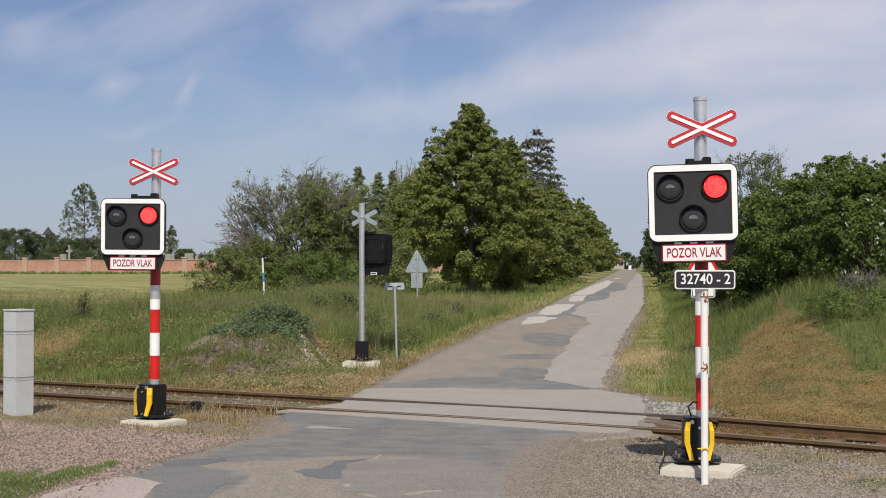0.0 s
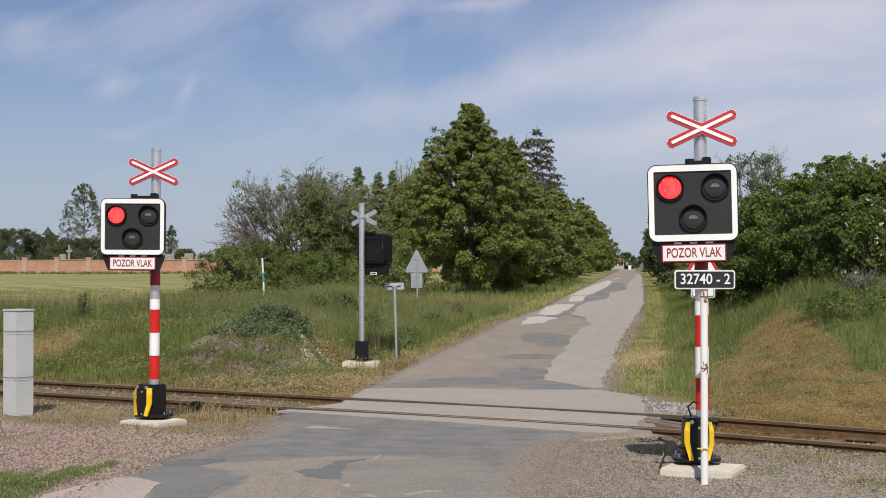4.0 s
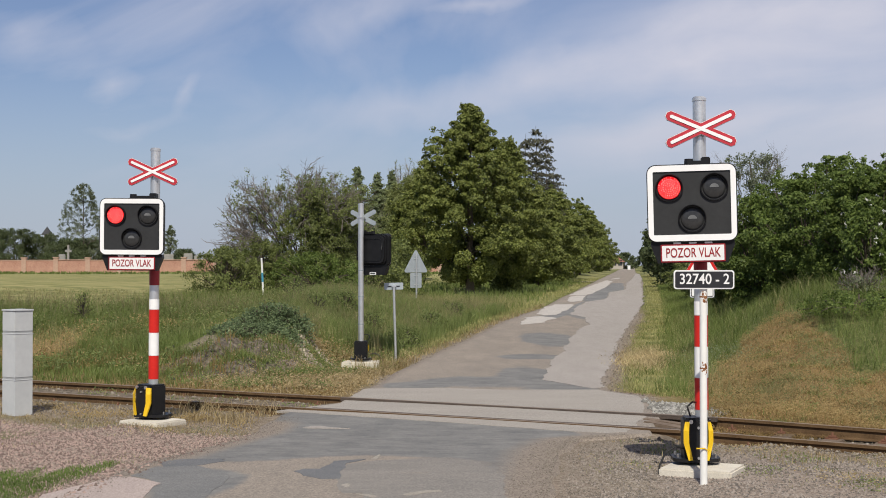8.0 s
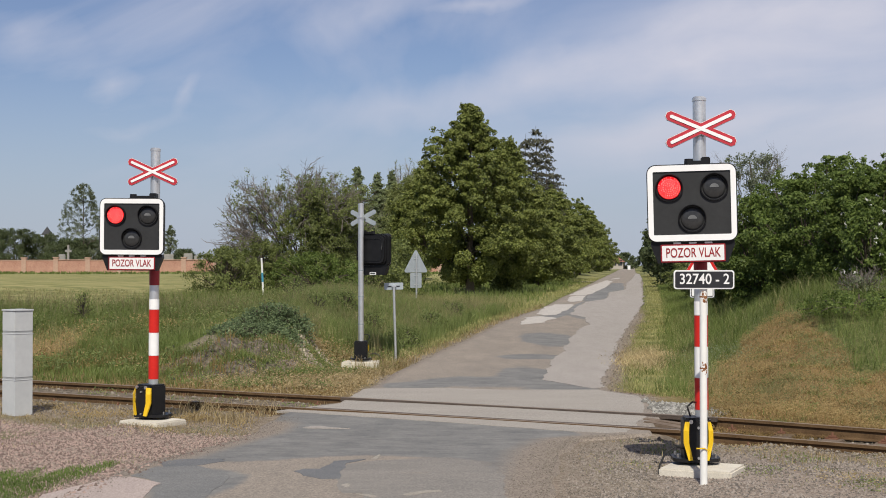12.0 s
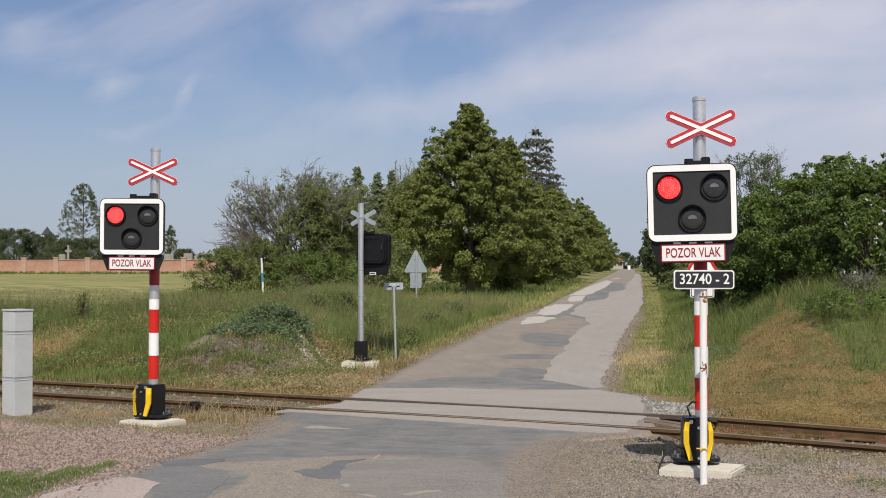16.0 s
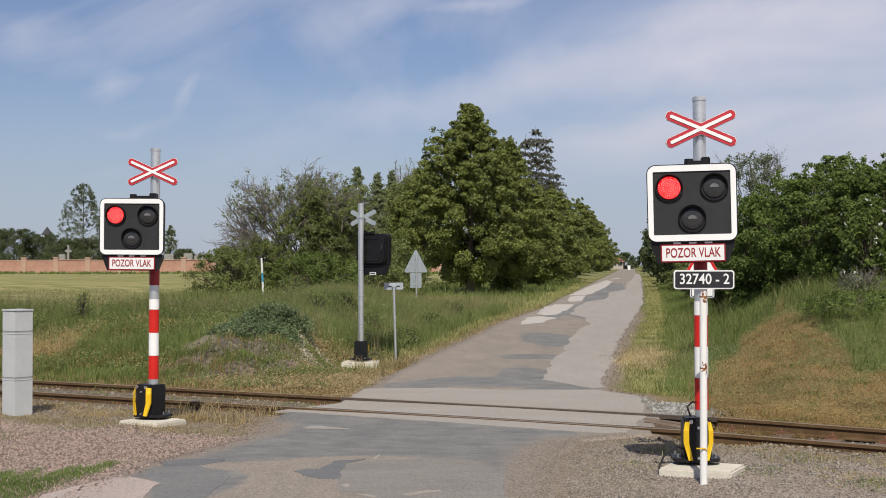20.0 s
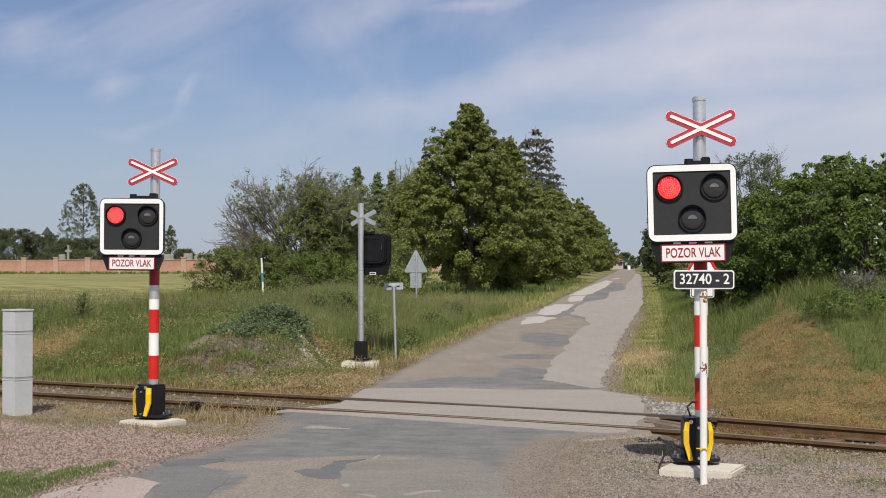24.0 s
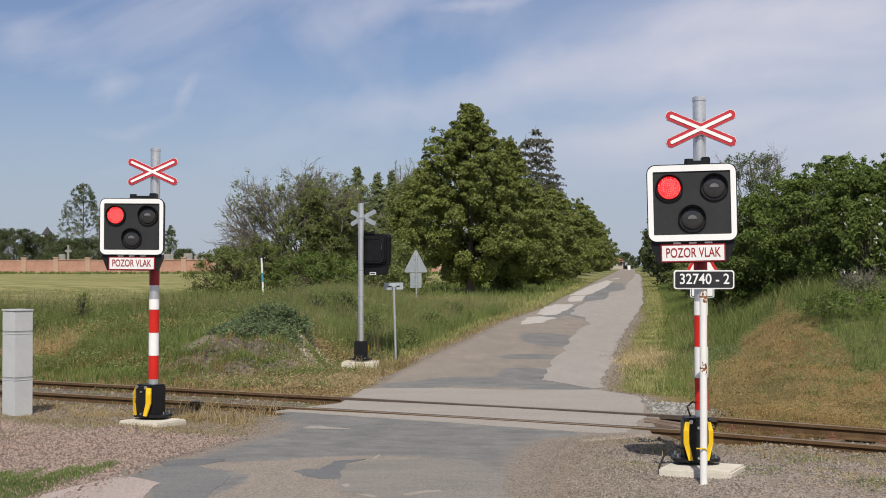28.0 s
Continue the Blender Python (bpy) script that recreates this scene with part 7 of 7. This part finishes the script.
leaf_mat("track_side_weeds", 1.2, 7, 9.6, 15.5, 22000, lambda x, y, u, l, r: smooth(11.6, 12.6, u + 0.6 * smooth(2.8, 3.6, x)) * (1 - smooth(14.7, 15.2, u)) * smooth(0.15, 0.5, r) * smooth(0.40, 0.75, patchy(x, y, 1.5, 3)) * np.maximum(smooth(2.6, 3.4, x), 1 - smooth(1.9, 2.3, x)), 0.03, 0.011, blade_dry, "dry weeds on the earth before the rails", 508)
leaf_mat("track_side_greens", 1.2, 7, 9.6, 15.5, 28000, lambda x, y, u, l, r: smooth(11.6, 12.6, u + 0.6 * smooth(2.8, 3.6, x)) * (1 - smooth(14.7, 15.2, u)) * smooth(0.3, 0.7, r) * smooth(0.60, 0.85, patchy(x, y, 1.9, 0.5)), 0.03, 0.012, leaf_weed, "green weeds on the earth before the rails", 509)
leaf_mat("gauge_weeds", -13, 13, 12, 22, 26000, lambda x, y, u, l, r: smooth(14.9, 15.3, u) * (1 - smooth(17.0, 17.4, u)) * np.maximum(smooth(0.2, 0.6, l), smooth(0.3, 0.8, r)) * smooth(0.6, 0.85, patchy(x, y, 1.2, 2.5)), 0.10, 0.020, leaf_weed, "green weeds between the rails", 510)
leaf_mat("left_track_weeds", -8, -2, 14.5, 21, 24000, lambda x, y, u, l, r: smooth(12.6, 13.2, u) * (1 - smooth(15.0, 15.3, u)) * smooth(0.2, 0.6, l) * smooth(0.5, 0.8, patchy(x, y, 1.7, 1.5)), 0.06, 0.016, leaf_rust, "dry weeds before the rails", 511)


def weed_plant(x, y, hgt, wid, seed, label, mt, leaves=6500):
    ob = tree("weed_plant", x, y, hgt, wid, mt, label, seed, leaves, 0.024, 130, 0.0, ((0, 1.0), (0.5, 0.9), (1, 0.4)), 0.02, "plant", clump=0.17, sunk=0.05)
    return ob


for i, (px, y, hgt, wid) in enumerate(((415, 27.6, 0.36, 0.7), (436, 28.0, 0.55, 0.7), (455, 28.3, 0.80, 0.65), (474, 28.5, 0.95, 0.65), (494, 28.4, 0.92, 0.65), (513, 28.5, 0.75, 0.65), (530, 28.4, 0.55, 0.55), (448, 27.6, 0.42, 0.7), (480, 27.7, 0.46, 0.7), (508, 27.7, 0.42, 0.6), (398, 27.3, 0.28, 0.7))):
    weed_plant(rx(px, y), y, hgt * 0.62, wid, 310 + i, "bushy dark grey-green weed on the earth mound", weed_dark, 1500)
for i, (px, y, hgt, wid) in enumerate(((655, 33.0, 0.62, 0.9), (700, 31.5, 0.55, 0.5), (722, 32.5, 0.5, 0.7), (610, 35.0, 0.7, 1.1), (762, 38.0, 0.6, 0.9), (560, 34.0, 0.6, 0.9), (800, 44.0, 0.65, 1.2), (520, 36.5, 0.75, 1.2))):
    weed_plant(rx(px, y), y, hgt, wid, 330 + i, "leafy green weed in the tall grass", leaf_weed, 1500)
weed_plant(rx(1520, 27), 27, 0.4, 2.4, 303, "low bramble on the bank", leaf_bright)
leaf_mat("bluish_weeds", 4.4, 6.2, 24, 28.5, 7000, lambda x, y, u, l, r: np.exp(-((x - 5.35) / 0.5) ** 2 - ((y - 27.0) / 1.5) ** 2), 0.24, 0.018, weed_grey, "soft grey-green weeds at the edge of the dry patch", 514)
weed_plant(rx(148, 34), 34, 0.75, 0.5, 305, "dark thistle in the tall grass", leaf_bush, 900)


def stones(name, x0, x1, y0, y1, count, keep, size, material, label, seed, simple=False):
    rng = np.random.default_rng(seed)
    xx, yy = x0 + (x1 - x0) * rng.random(count), y0 + (y1 - y0) * rng.random(count)
    u = TRACK_N[0] * xx + TRACK_N[1] * yy
    ol, orr = np.interp(yy, LEFT_Y, LEFT_X) - xx, xx - np.interp(yy, RIGHT_Y, RIGHT_X)
    ok = rng.random(count) < keep(xx, yy, u, ol, orr)
    xx, yy, ol, orr = xx[ok], yy[ok], ol[ok], orr[ok]
    n = len(xx)
    base = np.array([(1, 0, 0), (0, 1, 0), (-1, 0, 0), (0, -1, 0), (0, 0, 1), (0.6, 0.6, 0.55), (-0.6, 0.6, 0.5), (-0.6, -0.6, 0.55), (0.6, -0.6, 0.5)])
    tri = np.array([(0, 5, 4), (5, 1, 4), (1, 6, 4), (6, 2, 4), (2, 7, 4), (7, 3, 4), (3, 8, 4), (8, 0, 4), (0, 1, 5), (1, 2, 6), (2, 3, 7), (3, 0, 8)])
    if simple:
        base, tri = base[:5], np.array([(0, 1, 4), (1, 2, 4), (2, 3, 4), (3, 0, 4)])
    m = len(base)
    s = size * rng.uniform(0.45, 1.5, n)
    pts = base[None] * (1 + rng.normal(0, 0.22, (n, m, 1))) * s[:, None, None] * np.array([1, 1, 0.9])
    a = rng.random(n) * 2 * math.pi
    c, sn = np.cos(a)[:, None], np.sin(a)[:, None]
    px, py = pts[..., 0] * c - pts[..., 1] * sn, pts[..., 0] * sn + pts[..., 1] * c
    v = np.stack([px + xx[:, None], py + yy[:, None], pts[..., 2] + (np.maximum(land(xx, yy), np.where((ol < 0) & (orr < 0), road_z(yy) + 0.008, -9)) - 0.1 * s)[:, None]], -1).reshape(-1, 3)
    f = (tri[None] + (np.arange(n) * m)[:, None, None]).reshape(-1, 3)
    return tagged(arrays(name, v, f, material), label, "stones", kind="stuff")


stones("shoulder_gravel", -6, 0, 10, 17.5, 60000, lambda x, y, u, l, r: (1 - smooth(12.4, 13.0, u - 1.0 * smooth(0, 2, x))) * np.maximum(smooth(-0.25, 0.35, l), smooth(0.0, 0.9, r)) * 0.8, 0.0135, gravel_pink, "pinkish crushed gravel of the road shoulders", 401, True)
stones("shoulder_gravel_grey", 0, 6, 10, 17.5, 56000, lambda x, y, u, l, r: (1 - smooth(12.4, 13.0, u - 1.0 * smooth(0, 2, x))) * np.maximum(smooth(-0.25, 0.35, l), smooth(0.0, 0.9, r)) * 0.8, 0.011, gravel_grey, "greyish crushed gravel of the road shoulders", 414, True)
stones("track_ballast", -16, 12, 9, 26, 40000, lambda x, y, u, l, r: smooth(14.4, 14.9, u) * (1 - smooth(17.1, 17.6, u)) * np.maximum(0.28 * smooth(0.1, 0.4, l), smooth(0.1, 0.4, r)), 0.026, ballast_brown, "dirty track ballast", 402)
stones("ballast_heap", 2.4, 5.2, 16.3, 20.5, 11000, lambda x, y, u, l, r: smooth(16.9, 17.2, u) * (1 - smooth(18.6, 19.2, u)) * smooth(-0.1, 0.1, r) * (1 - smooth(0.5, 1.1, r)), 0.028, ballast_grey, "grey crushed stone beside the crossing", 403)
stones("rubble", -8, -1.5, 22, 30, 7000, lambda x, y, u, l, r: smooth(0.15, 0.6, bare_mound(x, y)) * 0.7, 0.016, rubble_stone, "earthy rubble on the mound", 404)
stones("clods", -7, -1.8, 23, 29.5, 300, lambda x, y, u, l, r: smooth(0.15, 0.6, bare_mound(x, y)), 0.036, rubble_stone, "earth clods and stones on the mound", 406)
stones("pale_rocks", -3.6, -1.9, 26.4, 29.4, 5200, lambda x, y, u, l, r: 1.2 * rocky(x, y) * smooth(0.2, 0.55, patchy(x, y, 2.6, 1)), 0.026, pale_earth, "pale broken rock on the mound", 408)
stones("edge_gravel", 1.5, 9, 18.5, 52, 60000, lambda x, y, u, l, r: smooth(-0.14, 0.05, r) * (1 - smooth(0.05, 0.35, r)) * smooth(18.6, 19.2, u) * (0.4 + 0.6 * patchy(x, y, 1.2, 1)), 0.016, ballast_brown, "loose gravel along the road edge", 409, True)
stones("edge_gravel_far_side", -3, 5, 19, 52, 30000, lambda x, y, u, l, r: smooth(-0.12, 0.03, l) * (1 - smooth(0.1, 0.35, l)) * smooth(18.0, 18.8, u) * 0.8, 0.016, ballast_brown, "loose gravel along the road edge", 410, True)
stones("rubble_foot", -9, -2, 19, 24, 1200, lambda x, y, u, l, r: smooth(17.8, 18.4, u) * (1 - smooth(19, 20, u)) * smooth(-6.5, -4.5, x) * 0.6, 0.035, rubble_stone, "pale rubble at the foot of the mound", 405)


blades("dry_tufts", -3.5, -1.9, 16.2, 19, 2200, lambda x, y, u, l, r: smooth(13.4, 13.8, u) * (1 - smooth(15.0, 15.3, u)) * smooth(0.1, 0.4, l) * smooth(0.4, 0.7, patchy(x, y, 2.2, 1)), 0.26, 0.008, blade_dry, "dry grass tufts at the corner of the crossing", 221, 1.6)


blades("dirt_weeds", -7, -1.9, 14.5, 20, 16000, lambda x, y, u, l, r: smooth(12.3, 12.8, u) * (1 - smooth(14.8, 15.2, u)) * smooth(0.1, 0.4, l) * (0.25 + 0.75 * patchy(x, y, 2.3, 3)), 0.055, 0.010, blade_dry, "low dry weeds on the trodden earth", 223, 2.0)
blades("dirt_greens", -7, 7, 11.5, 20, 12000, lambda x, y, u, l, r: smooth(12.2, 12.8, u) * (1 - smooth(15.0, 15.4, u)) * np.maximum(smooth(0.1, 0.4, l), smooth(0.2, 0.5, r)) * smooth(0.6, 0.85, patchy(x, y, 1.9, 5)), 0.05, 0.009, blade_green, "low green weeds on the trodden earth", 224, 1.6)
stones("dirt_stones", -7, 7, 10, 20, 70000, lambda x, y, u, l, r: np.maximum(smooth(12.3, 12.8, u), 0.7 * smooth(0, 0.2, r) * (1 - smooth(0.6, 1.2, r))) * (1 - smooth(14.7, 15.1, u)) * np.maximum(smooth(0.0, 0.4, l), smooth(0.0, 0.4, r)) * 0.5, 0.012, ballast_brown, "small stones on the trodden earth", 407, True)


stones("edge_grit", 0.0, 3.2, 10, 15.6, 60000, lambda x, y, u, l, r: smooth(-0.6, 0.2, r) ** 2 * (1 - smooth(0.6, 1.2, r)), 0.0055, ballast_brown, "loose grit at the crumbling edge of the road", 411, True)
stones("edge_dirt", -5, 0, 10, 17.5, 50000, lambda x, y, u, l, r: smooth(-0.5, 0.1, l) ** 2 * (1 - smooth(0.4, 0.9, l)), 0.0055, ballast_brown, "loose dirt at the crumbling edge of the road", 412, True)


stones("stone_chips", 2.0, 7, 10, 15.4, 5200, lambda x, y, u, l, r: smooth(12.2, 13.2, u) * (1 - smooth(15.0, 15.3, u)) * smooth(0.2, 0.6, r) * smooth(0.3, 0.7, patchy(x, y, 1.7, 2)), 0.015, ballast_brown, "stone chips before the rails", 413)


def side_path():
    """A pale dirt track that leaves the road between the trees."""
    n = 14
    vs, fs = [], []
    for i in range(n + 1):
        k = i / n
        x, y = 12.9 - 7.5 * k, 116 + 5 * k
        for w in (-1.3, 1.3):
            vs.append((x, y + w, float(land(x, y + w)) + 0.05))
    for i in range(n):
        fs.append((2 * i, 2 * i + 1, 2 * i + 3, 2 * i + 2))
    return tagged(arrays("side_path", vs, fs, asphalt_pink), "pale dirt track that leaves the road", "path", kind="structure")


side_path()


# ---- what moves: the flashing red lamps ----
def motions():
    for lamp in (lamp_right, lamp_left, lamp_far):
        rows, here, there = [], pose(0.200, 0, 0.140), pose(-0.200, 0, 0.140)
        rows.append((0.0, here))
        for k in range(29):
            for t, a, b in ((0.06 + 0.983 * k, here, there), (0.06 + 0.983 * k + 0.495, there, here)):
                f0 = math.ceil(t * FPS - 1e-6)
                if f0 / FPS > 27.96:
                    continue
                rows.append(((f0 - 1) / FPS, a))
                rows.append((f0 / FPS, b))
        rows.append((28.0, rows[-1][1]))
        walk(lamp, rows)


motions()
